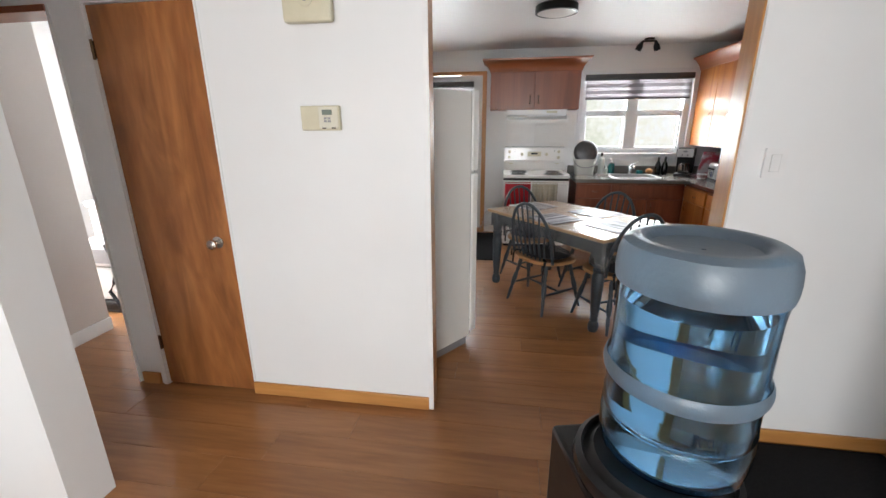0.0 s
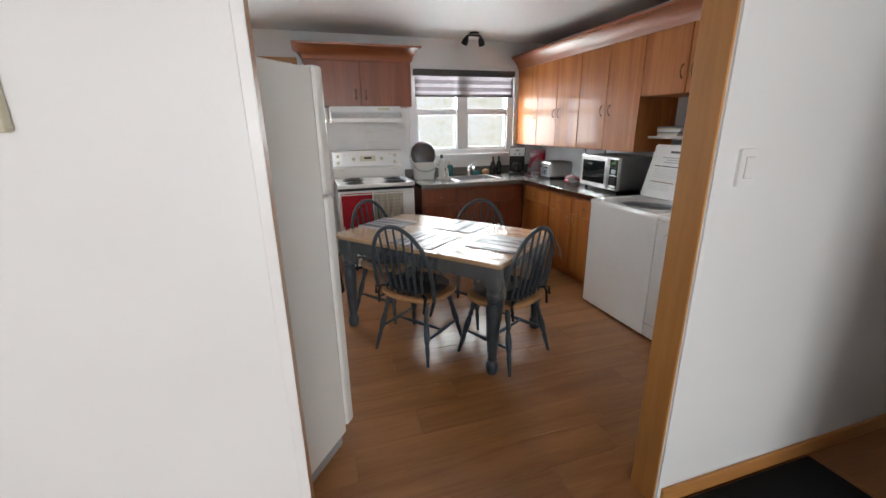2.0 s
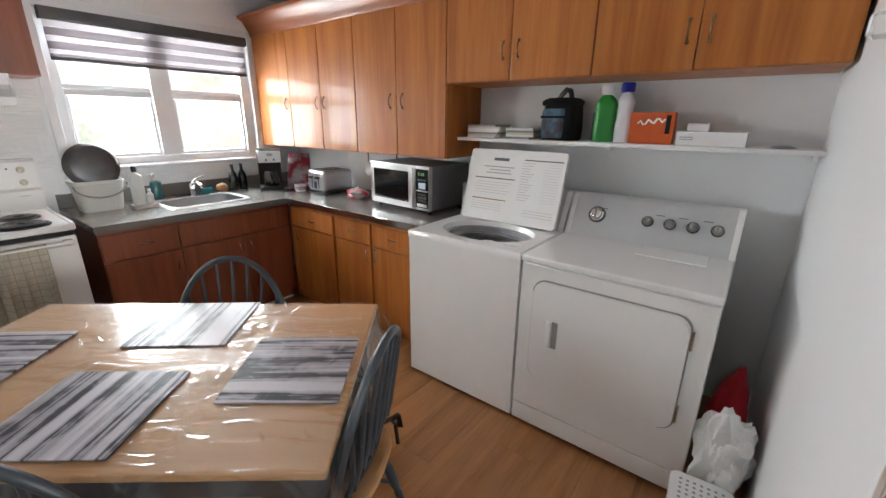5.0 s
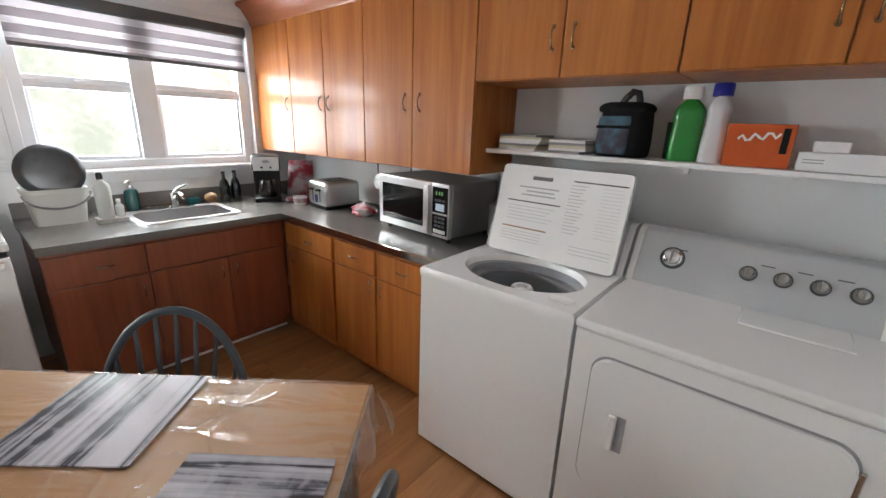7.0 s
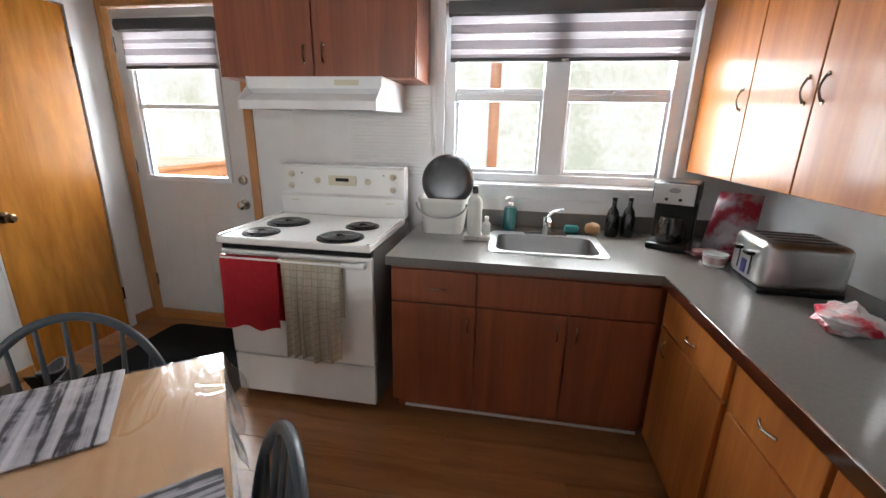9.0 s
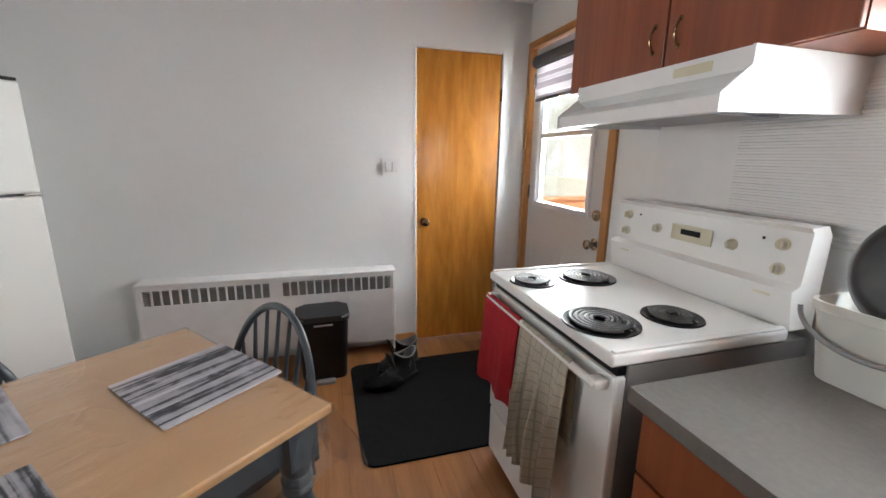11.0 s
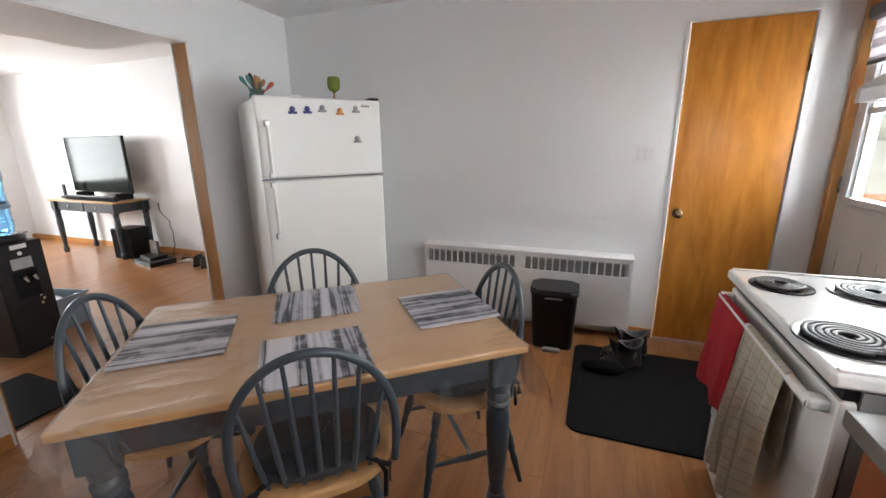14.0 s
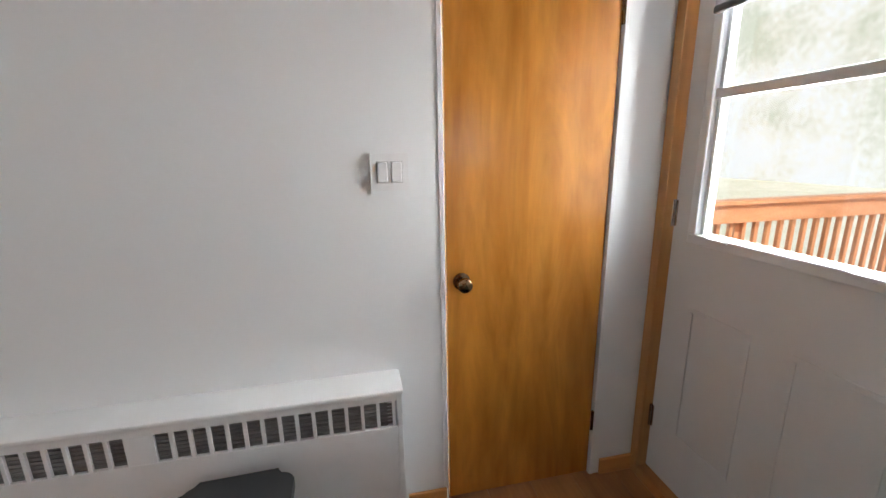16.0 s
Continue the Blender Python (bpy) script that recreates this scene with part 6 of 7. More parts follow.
# worktop with a hole for the sink
KX0, KX1, KY0, KY1 = 1.655, 2.205, 3.42, 3.83
ctr = thing("worktop", "grey speckled laminate worktop with a raised back", "worktop", at=pose(0, 0, 0))
bm = bmesh.new()
for a in ((1.185, KX0, 3.232, 4.037), (KX1, 2.388, 3.232, 4.037), (KX0, KX1, 3.232, KY0), (KX0, KX1, KY1, 4.037), (2.388, RIGHT - 0.002, 1.822, 4.037)):
    bx(bm, a[0], a[1], a[2], a[3], CZ - 0.042, CZ)
bmesh.ops.remove_doubles(bm, verts=bm.verts, dist=1e-5)
part("slab", bm, M_COUNTER, ctr)
part("backsplash", box(1.185, 3.08, 4.018, 4.0365, CZ + 0.0005, CZ + 0.095, bev=0.003), M_COUNTER, ctr, "low laminate upstand")
part("metal_edge", box(2.380, 2.3875, 1.822, 3.226, CZ - 0.038, CZ + 0.004, bev=0.003), M_CHROME, ctr, "bright metal edging")
part("metal_edge", box(1.185, 2.383, 3.2275, 3.2315, CZ - 0.036, CZ + 0.002, bev=0.0015), M_COUNTER, ctr)

sink = thing("kitchen_sink", "single bowl stainless steel sink set in the worktop", "sink", at=pose(0, 0, 0))
bm = bmesh.new()
o, rim, inn, bot = rounded(KX0 - 0.02, KX1 + 0.02, KY0 - 0.02, KY1 + 0.02, 0.05), rounded(KX0 - 0.012, KX1 + 0.012, KY0 - 0.012, KY1 + 0.012, 0.05), rounded(KX0 + 0.025, KX1 - 0.025, KY0 + 0.02, KY1 - 0.05, 0.06), rounded(KX0 + 0.05, KX1 - 0.05, KY0 + 0.045, KY1 - 0.075, 0.06)
rings = [[bm.verts.new((x, y, z)) for x, y in pts] for pts, z in ((o, CZ + 0.001), (rim, CZ + 0.008), (inn, CZ + 0.006), (inn, CZ - 0.02), (bot, CZ - 0.165))]
for a, b in zip(rings, rings[1:]):
    for i in range(len(a)):
        j = (i + 1) % len(a)
        bm.faces.new((a[i], a[j], b[j], b[i]))
bm.faces.new(rings[-1])
part("bowl", bm, mat("satin_sink_steel", (0.42, 0.415, 0.41), 0.38, 1.0, dark=(0.37, 0.365, 0.36), scale=6), sink)
bm = bmesh.new()
lathe(bm, [(0.042, CZ - 0.164), (0.042, CZ - 0.160), (0.03, CZ - 0.1595), (0.003, CZ - 0.1625)], 20)
part("drain", bm, M_CHROME, sink, "round drain", at=pose(1.93, 3.61, 0))
fc = thing("faucet", "chrome single lever kitchen faucet behind the sink", "faucet", at=pose(1.945, 3.806, CZ + 0.0065))
part("deck_plate", prism(bmesh.new(), rounded(-0.12, 0.12, -0.022, 0.022, 0.02), 0.0, 0.008), M_CHROME, fc)
bm = bmesh.new()
lathe(bm, [(0.024, 0.008), (0.022, 0.05), (0.024, 0.08), (0.020, 0.10), (0.003, 0.104)], 20)
part("valve_body", bm, M_CHROME, fc)
bm = bmesh.new()
tube(bm, [(0, 0, 0.06), (0.0, -0.05, 0.105), (0.0, -0.12, 0.12), (0.0, -0.17, 0.105), (0.0, -0.175, 0.085)], [0.013, 0.012, 0.011, 0.011, 0.011], 12)
part("spout", bm, M_CHROME, fc)
bm = bmesh.new()
tube(bm, [(0, 0, 0.10), (0.03, -0.01, 0.135), (0.085, -0.02, 0.155)], [0.009, 0.008, 0.006], 10)
part("lever", bm, M_CHROME, fc)


# ================= things on the worktop =================
pail = thing("plastic_pail", "white square plastic pail with a grey bail", "pail", at=pose(1.365, 3.80, CZ))
bm = bmesh.new()
rings = [[bm.verts.new((x * f, y * f, z)) for x, y in rounded(-0.135, 0.135, -0.105, 0.105, 0.045)] for f, z in ((0.80, 0.0), (0.82, 0.01), (0.97, 0.175), (1.03, 0.178), (1.03, 0.20), (0.97, 0.20), (0.80, 0.02))]
for a, b in zip(rings, rings[1:]):
    for i in range(len(a)):
        j = (i + 1) % len(a)
        bm.faces.new((a[i], a[j], b[j], b[i]))
bm.faces.new(rings[0][::-1])
bm.faces.new(rings[-1])
part("bucket", bm, mat("off_white_plastic", (0.66, 0.66, 0.63), 0.4, dark=(0.62, 0.62, 0.58)), pail)
bm = bmesh.new()
tube(bm, [(0.14 * math.cos(a), -0.112 - 0.004 * math.sin(a), 0.18 - 0.085 * math.sin(a)) for a in [math.pi * k / 18 for k in range(19)]], 0.006, 8)
part("bail", bm, M_GREY, pail, "grey plastic bail")
pan = thing("frying_pan", "round grey pan stood on edge in the pail", "pan", at=pose(1.375, 3.80, CZ + 0.14) @ pose(0, 0, 0.075, 78))
bm = bmesh.new()
lathe(bm, [(0.003, 0.036), (0.108, 0.036), (0.126, 0.031), (0.146, 0.006), (0.151, 0.0), (0.147, -0.002), (0.122, 0.026), (0.003, 0.030)], 44)
bmesh.ops.translate(bm, verts=bm.verts, vec=(0, 0.075, -0.02))
part("bowl", bm, mat("worn_aluminium", (0.13, 0.13, 0.135), 0.36, 0.85, dark=(0.085, 0.085, 0.09), scale=12), pan)


def bottle(x, y, prof, material, label, cap=None, capname="cap", name="bottle", z=CZ, group=""):
    e = thing(name, label, "bottle", at=pose(x, y, z), group=group)
    part("body", lathe(bmesh.new(), prof, 24), material, e)
    if cap:
        part(capname, lathe(bmesh.new(), cap[0], 18), cap[1], e)
    return e


M_CLEARW = mat("milky_plastic", (0.70, 0.72, 0.70), 0.25, dark=(0.62, 0.66, 0.62), scale=14)
M_TEAL = mat("teal_soap", (0.012, 0.10, 0.10), 0.15, coat_weight=0.6)
single("drip_tray", prism(bmesh.new(), rounded(1.50, 1.645, 3.61, 3.72, 0.012), CZ, CZ + 0.022), mat("speckled_ceramic", (0.55, 0.53, 0.50), 0.35, dark=(0.40, 0.36, 0.33), scale=45), "small speckled tray on the worktop", "tray")
bottle(1.552, 3.67, [(0.036, 0.0), (0.04, 0.01), (0.04, 0.17), (0.034, 0.195), (0.014, 0.215), (0.014, 0.222)], M_CLEARW, "clear dish soap bottle with a dark cap", ([(0.016, 0.2222), (0.016, 0.25), (0.012, 0.262)], M_BLACK), z=CZ + 0.022)
bottle(1.618, 3.675, [(0.020, 0.0), (0.022, 0.006), (0.022, 0.06), (0.010, 0.075), (0.010, 0.085)], M_CLEARW, "small white bottle on the tray", ([(0.011, 0.0852), (0.011, 0.10)], M_TRIM), z=CZ + 0.022)
sd = bottle(1.742, 3.93, [(0.036, 0.0), (0.040, 0.012), (0.040, 0.12), (0.032, 0.135), (0.016, 0.142)], M_TEAL, "teal hand soap dispenser with a pump", ([(0.017, 0.1422), (0.017, 0.158), (0.006, 0.162), (0.006, 0.185), (0.012, 0.187), (0.012, 0.195)], M_STEEL), "pump")
part("nozzle", tube(bmesh.new(), [(0, 0, 0.19), (-0.02, -0.02, 0.192), (-0.032, -0.032, 0.182)], 0.005, 8), M_STEEL, sd)
for x, y in ((2.315, 3.90), (2.405, 3.92)):
    bottle(x, y, [(0.034, 0.0), (0.036, 0.008), (0.036, 0.11), (0.028, 0.145), (0.013, 0.17), (0.012, 0.205)], mat("dark_green_glass", (0.012, 0.016, 0.014), 0.1, coat_weight=0.5), "dark glass bottle standing by the sink", ([(0.014, 0.2052), (0.014, 0.222)], M_BLACK), group="dark bottles by the sink")
single("teal_sponge", box(2.06, 2.14, 3.90, 3.95, CZ, CZ + 0.045, bev=0.012), mat("teal_sponge", (0.03, 0.19, 0.20), 0.9, bump=0.6, bump_scale=120), "teal sponge behind the sink", "sponge")
single("wooden_scrub_brush", crumpled(2.215, 3.90, CZ + 0.036, 0.045, 0.035, 0.038, 11, rough=0.2), M_SEAT, "pale wooden scrub brush by the sink", "brush")

coffee = thing("coffee_maker", "black drip coffee maker with a steel front", "coffee maker", at=pose(2.572, 3.74, CZ, 0, 0, -27))
part("base", box(-0.095, 0.095, -0.12, 0.12, 0.0, 0.035, bev=0.010), M_BLACK, coffee)
part("column", box(-0.095, 0.095, 0.02, 0.12, 0.0352, 0.235, bev=0.010), M_BLACK, coffee)
head = part("head", box(-0.098, 0.098, -0.115, 0.12, 0.236, 0.345, bev=0.012), M_BLACK, coffee)
part("front_panel", box(-0.09, 0.09, -0.121, -0.1155, 0.238, 0.338, bev=0.003), M_STEEL, head, "brushed steel front")
bm = bmesh.new()
lathe(bm, [(0.026, 0), (0.024, 0.004), (0.003, 0.005)], 20, Matrix.Diagonal((1, 0.5, 1, 1)))
part("badge", bm, M_GREY, head, "oval badge", at=pose(0, -0.1215, 0.305, 90))
for x in (-0.03, 0.03):
    part("button", lathe(bmesh.new(), [(0.008, 0), (0.008, 0.004), (0.002, 0.005)], 12), M_BLACK, head, at=pose(x, -0.1215, 0.262, 90))
bm = bmesh.new()
lathe(bm, [(0.055, 0.0365), (0.062, 0.045), (0.066, 0.09), (0.052, 0.15), (0.048, 0.165)], 24, Matrix.Translation((0, -0.052, 0)))
part("carafe", bm, mat("dark_coffee_glass", (0.02, 0.014, 0.01), 0.06, coat_weight=0.8), coffee, "dark glass carafe")
part("carafe_handle", tube(bmesh.new(), [(0.0, -0.105, 0.15), (0.0, -0.135, 0.145), (0.0, -0.138, 0.09), (0.0, -0.112, 0.065)], 0.008, 8), M_BLACK, coffee)

toaster = thing("toaster", "brushed steel four-slice toaster with black ends", "toaster", at=pose(2.812, 3.215, CZ, 0, 0, 85))
bm = bmesh.new()
bx(bm, -0.13, 0.13, -0.140, 0.145, 0.018, 0.196, bev=0.030, seg=6)
part("shell", bm, M_STEEL, toaster)
part("base", box(-0.125, 0.125, -0.14, 0.14, 0.0, 0.024, bev=0.008), M_BLACK, toaster)
for x in (-0.075, -0.025, 0.025, 0.075):
    part("slot", box(x - 0.013, x + 0.013, -0.10, 0.10, 0.1925, 0.1975), M_BLACK, toaster, "dark bread slot")
for x in (-0.05, 0.05):
    part("lever", box(x - 0.022, x + 0.022, 0.142, 0.172, 0.13, 0.145, bev=0.005), M_BLACK, toaster)
    part("lever_slot", box(x - 0.004, x + 0.004, 0.1445, 0.147, 0.05, 0.13), M_BLACK, toaster)
part("display", box(-0.02, 0.02, 0.1447, 0.1475, 0.045, 0.10, bev=0.002), M_NAVY, toaster, "small dark blue display")

bowl = thing("food_tub", "small white printed plastic tub on the worktop", "tub", at=pose(2.665, 3.445, CZ))
part("cup", lathe(bmesh.new(), [(0.042, 0.0), (0.050, 0.05), (0.053, 0.056), (0.050, 0.057), (0.041, 0.008), (0.003, 0.006)], 28), M_TRIM, bowl)
part("print_band", lathe(bmesh.new(), [(0.0447, 0.012), (0.0502, 0.044), (0.0498, 0.044), (0.0443, 0.012)], 28, cap=False), mat("dusky_red_print", (0.30, 0.06, 0.06), 0.5, dark=(0.65, 0.62, 0.6), scale=22), bowl, "dusky red printed band")

M_CHIP = mat("red_white_foil", (0.34, 0.02, 0.045), 0.3, dark=(0.42, 0.36, 0.39), scale=11, amount=3, bump=0.4, bump_scale=22)


def snack_bag():
    bm = bmesh.new()
    nx, nz = 14, 18
    sides = []
    for s in (-1, 1):
        g = []
        for i in range(nx + 1):
            row = []
            for j in range(nz + 1):
                u, v = i / nx, j / nz
                puff = 0.05 * (math.sin(math.pi * u) ** 0.6) * (math.sin(math.pi * min(1, v * 1.02)) ** 0.6) * (1.2 - 0.7 * v)
                row.append(bm.verts.new(((u - 0.5) * 0.22 * (1 - 0.15 * v), s * (puff + 0.001) + 0.006 * noise.noise(Vector((6 * u, 6 * v, s))), 0.004 + v * 0.30)))
            g.append(row)
        sides.append(g)
        for i in range(nx):
            for j in range(nz):
                bm.faces.new((g[i][j], g[i + 1][j], g[i + 1][j + 1], g[i][j + 1]))
    return bm


single("snack_bag", snack_bag(), M_CHIP, "red and white foil snack bag leaning in the corner", "bag", at=pose(2.80, 3.66, CZ, -14, 0, -45))
single("foil_wrapper", crumpled(2.72, 3.565, CZ + 0.022, 0.12, 0.05, 0.022, 21, rough=0.5), M_CHIP, "crumpled red and white wrapper on the worktop", "wrapper")
M_REDPL = mat("red_white_wrap", (0.60, 0.025, 0.05), 0.28, dark=(0.75, 0.70, 0.70), scale=11, amount=3, bump=0.4, bump_scale=30)
single("bread_bag", crumpled(2.755, 2.82, CZ + 0.042, 0.075, 0.085, 0.044, 31, rough=0.45), M_REDPL, "crumpled red and clear plastic bread bag", "bag")

mw = thing("microwave_oven", "stainless microwave oven with a dark glass door", "microwave", at=pose(2.632, 2.245, CZ, 0, 0, -94.5))
part("case", box(-0.29, 0.29, 0.03, 0.40, 0.034, 0.318, bev=0.005), mat("grey_steel_case", (0.32, 0.315, 0.31), 0.35, 0.9, dark=(0.27, 0.265, 0.26)), mw, "dull steel case")
part("door_frame", box(-0.29, 0.165, 0.0, 0.0295, 0.032, 0.318, bev=0.004), M_STEEL, mw)
part("door_glass", box(-0.255, 0.10, -0.003, -0.0005, 0.072, 0.275, bev=0.001), mat("black_door_glass", (0.008, 0.008, 0.009), 0.08), mw, "dark door glass")
part("door_handle", box(0.118, 0.152, -0.013, -0.004, 0.042, 0.302, bev=0.004), M_STEEL, mw, "flat steel grip")
for z in (0.05, 0.27):
    part("handle_mount", box(0.128, 0.144, -0.0045, 0.0, z, z + 0.014), M_STEEL, mw)
M_KEY = mat("dark_key", (0.022, 0.022, 0.024), 0.4)
cp = part("control_panel", box(0.168, 0.29, 0.0, 0.0295, 0.032, 0.318, bev=0.004), M_STEEL, mw)
part("keypad", box(0.174, 0.284, -0.003, -0.0005, 0.050, 0.300), mat("black_key_glass", (0.010, 0.010, 0.012), 0.12), cp, "black glossy keypad")
disp = part("time_display", box(0.19, 0.268, -0.0045, -0.0032, 0.252, 0.284), mat("dark_display", (0.010, 0.018, 0.012), 0.2), cp, "dark time display")
M_GLOW = mat("green_digits", (0.03, 0.12, 0.03), 0.4, emission_strength=0.10)
M_GLOW.node_tree.nodes["Principled BSDF"].inputs["Emission Color"].default_value = (0.35, 0.9, 0.12, 1)
for x0, x1 in ((0.200, 0.210), (0.222, 0.232), (0.239, 0.249)):
    part("digit", box(x0, x1, -0.0052, -0.0046, 0.259, 0.277), M_GLOW, disp, "glowing green digit")
part("start_key", box(0.200, 0.262, -0.0056, -0.0032, 0.176, 0.214, bev=0.001), mat("pale_blue_key", (0.42, 0.50, 0.58), 0.35), cp, "pale blue key")
part("key_divider", box(0.176, 0.282, -0.0056, -0.0032, 0.156, 0.166, bev=0.001), M_STEEL, cp, "narrow steel strip")
for z in (0.088, 0.110, 0.132, 0.224):
    for c in range(3):
        part("key", box(0.191 + c * 0.027, 0.212 + c * 0.027, -0.0045, -0.0032, z, z + 0.014), M_KEY, cp)
part("open_button", box(0.185, 0.273, -0.006, -0.0032, 0.056, 0.076, bev=0.001), M_STEEL, cp, "wide steel door button")
for x in (-0.25, 0.25):
    for y in (0.05, 0.36):
        part("foot", lathe(bmesh.new(), [(0.014, 0.0), (0.014, 0.0338)], 10), M_BLACK, mw, at=pose(x, y, 0))

roll = thing("paper_towel_holder", "white paper towel roll under the cabinet", "paper towel", at=pose(2.93, 2.70, 1.10))
bm = bmesh.new()
lathe(bm, [(0.02, -0.14), (0.056, -0.14), (0.056, 0.14), (0.02, 0.14)], 28, pose(0, 0, 0, 90), cap=False)
part("paper", bm, mat("soft_paper", (0.80, 0.80, 0.79), 0.9, bump=0.2, bump_scale=90), roll)
bm = bmesh.new()
tube(bm, [(0, -0.16, 0.148), (0, -0.16, 0.0), (0, 0.16, 0.0), (0, 0.16, 0.148)], 0.006, 8)
part("bracket", bm, M_BLACK, roll, "thin black wire bracket")
part("bracket_plate", box(-0.02, 0.02, -0.17, 0.17, 0.143, 0.1495), M_BLACK, roll)

cord = thing("power_cord", "thin black power cord hanging behind the microwave", "cable", at=pose(0, 0, 0))
part("plug", box(3.072, 3.097, 2.005, 2.035, 1.135, 1.165, bev=0.004), M_BLACK, cord)
part("cable", tube(bmesh.new(), [(3.075, 2.02, 1.136), (3.060, 2.015, 1.09), (3.065, 1.985, 1.02), (3.045, 1.955, 0.95), (3.050, 1.94, 0.905), (3.02, 1.925, 0.8895), (2.985, 1.935, 0.8892)], 0.0045, 8), M_BLACK, cord)



jar = thing("lidded_jar", "white round lidded jar behind the microwave", "jar", at=pose(2.985, 1.905, CZ))
part("body", lathe(bmesh.new(), [(0.040, 0.0), (0.047, 0.008), (0.050, 0.10), (0.046, 0.150), (0.048, 0.156), (0.048, 0.165)], 28), M_TRIM, jar)
part("lid", lathe(bmesh.new(), [(0.050, 0.1655), (0.050, 0.176), (0.040, 0.188), (0.012, 0.192), (0.010, 0.206), (0.003, 0.208)], 28), M_TRIM, jar, "white knobbed lid")

# ================= laundry =================
wash = thing("washing_machine", "white top-load washing machine with its lid open", "washer", at=pose(0, 0, 0))
WX, WY0, WY1, WT = 2.245, 1.112, 1.806, 0.905
for panel, a in zip(("front_panel", "back_panel", "side_panel", "side_panel"), ((WX + 0.004, WX + 0.02, WY0 + 0.003, WY1 - 0.003), (2.914, 2.93, WY0 + 0.003, WY1 - 0.003), (WX + 0.02, 2.914, WY0 + 0.003, WY0 + 0.018), (WX + 0.02, 2.914, WY1 - 0.018, WY1 - 0.003))):
    part(panel, box(*a, 0.022, WT - 0.042), M_WHITE, wash)
for x in (WX + 0.05, 2.88):
    for y in (WY0 + 0.05, WY1 - 0.05):
        part("foot", lathe(bmesh.new(), [(0.022, 0.0), (0.022, 0.0215)], 10), M_BLACK, wash, at=pose(x, y, 0))
TX, TY, TR = 2.515, 1.455, 0.225
bm = bmesh.new()
outline = rounded(WX, 2.935, WY0, WY1, 0.022, 5)
N = 48


def border(a):
    """Where a ray from the tub's middle leaves the top's outline."""
    c, s = math.cos(a), math.sin(a)
    tx = ((2.935 if c > 0 else WX) - TX) / c if abs(c) > 1e-6 else 1e9
    ty = ((WY1 if s > 0 else WY0) - TY) / s if abs(s) > 1e-6 else 1e9
    t = min(tx, ty)
    return TX + c * t, TY + s * t


angs = sorted([2 * math.pi * k / N for k in range(N)] + [math.atan2(y - TY, x - TX) % (2 * math.pi) for x in (WX, 2.935) for y in (WY0, WY1)])
lo = [bm.verts.new((*border(a), WT - 0.041)) for a in angs]
md = [bm.verts.new((*border(a), WT - 0.010)) for a in angs]
hi = [bm.verts.new((TX + (border(a)[0] - TX) * 0.975, TY + (border(a)[1] - TY) * 0.975, WT)) for a in angs]
rm = [bm.verts.new((TX + TR * 0.90 * math.cos(a), TY + TR * 1.20 * math.sin(a), WT - 0.002)) for a in angs]
dn = [bm.verts.new((TX + TR * 0.86 * math.cos(a), TY + TR * 1.16 * math.sin(a), WT - 0.03)) for a in angs]
for a, b in ((lo, md), (md, hi), (hi, rm), (rm, dn)):
    for i in range(len(angs)):
        j = (i + 1) % len(angs)
        bm.faces.new((a[i], a[j], b[j], b[i]))
part("top", bm, M_WHITE, wash)
M_TUBGREY = mat("tub_grey_plastic", (0.36, 0.37, 0.38), 0.4, dark=(0.31, 0.32, 0.33))
bm = bmesh.new()
sq = Matrix.Diagonal((0.86, 1.16, 1, 1))
lathe(bm, [(TR, WT - 0.030), (TR * 0.93, WT - 0.036), (TR * 0.93, WT - 0.060), (TR * 1.0, WT - 0.062), (TR, WT - 0.34), (0.06, WT - 0.35), (0.003, WT - 0.35)], 48, Matrix.Translation((TX, TY, 0)) @ sq, cap=False)
part("basket", bm, M_TUBGREY, wash, "grey wash basket")
bm = bmesh.new()
lathe(bm, [(TR * 0.928, WT - 0.061), (TR * 0.80, WT - 0.066), (TR * 0.80, WT - 0.08), (TR * 0.92, WT - 0.09)], 48, Matrix.Translation((TX, TY, 0)) @ sq, cap=False)
part("balance_ring", bm, M_GREY, wash, "dark balance ring")
bm = bmesh.new()
lathe(bm, [(0.085, WT - 0.34), (0.055, WT - 0.24), (0.045, WT - 0.12), (0.050, WT - 0.085), (0.042, WT - 0.07), (0.026, WT - 0.070), (0.022, WT - 0.085), (0.003, WT - 0.085)], 28, Matrix.Translation((TX, TY, 0)))
for k in range(4):
    a = math.pi / 2 * k + 0.5
    bx(bm, TX + 0.03, TX + 0.13, TY - 0.008, TY + 0.008, WT - 0.34, WT - 0.25, turn=math.degrees(a), about=(TX, TY), bev=0.004)
part("agitator", bm, M_TRIM, wash, "white agitator")
part("bleach_cup", lathe(bmesh.new(), [(0.035, 0), (0.034, 0.004), (0.026, 0.002), (0.003, 0.001)], 20, Matrix.Diagonal((1, 1.3, 1, 1))), M_WHITE, wash, at=pose(2.335, 1.20, WT))
lid = part("lid", prism(bmesh.new(), rounded(0.0, 0.42, -0.305, 0.305, 0.02), 0.0, 0.026), M_WHITE, wash, "raised white lid with printed instructions", at=pose(2.705, 1.445, WT + 0.004) @ pose(0, 0, 0, 0, -75, 0))
M_INK = mat("grey_ink", (0.12, 0.12, 0.13), 0.6)
M_FAINT = mat("faint_ink", (0.56, 0.56, 0.56), 0.5)
M_PALEINK = mat("pale_ink", (0.40, 0.40, 0.41), 0.6)
M_BROWNINK = mat("brown_ink", (0.34, 0.17, 0.07), 0.6)


def print_bar(x0, x1, y0, y1, m):
    """A line of small print on the lid; x along its width, y up from its foot."""
    part("print_line", box(y0, y1, -x1, -x0, 0.0262, 0.0268), m, lid)


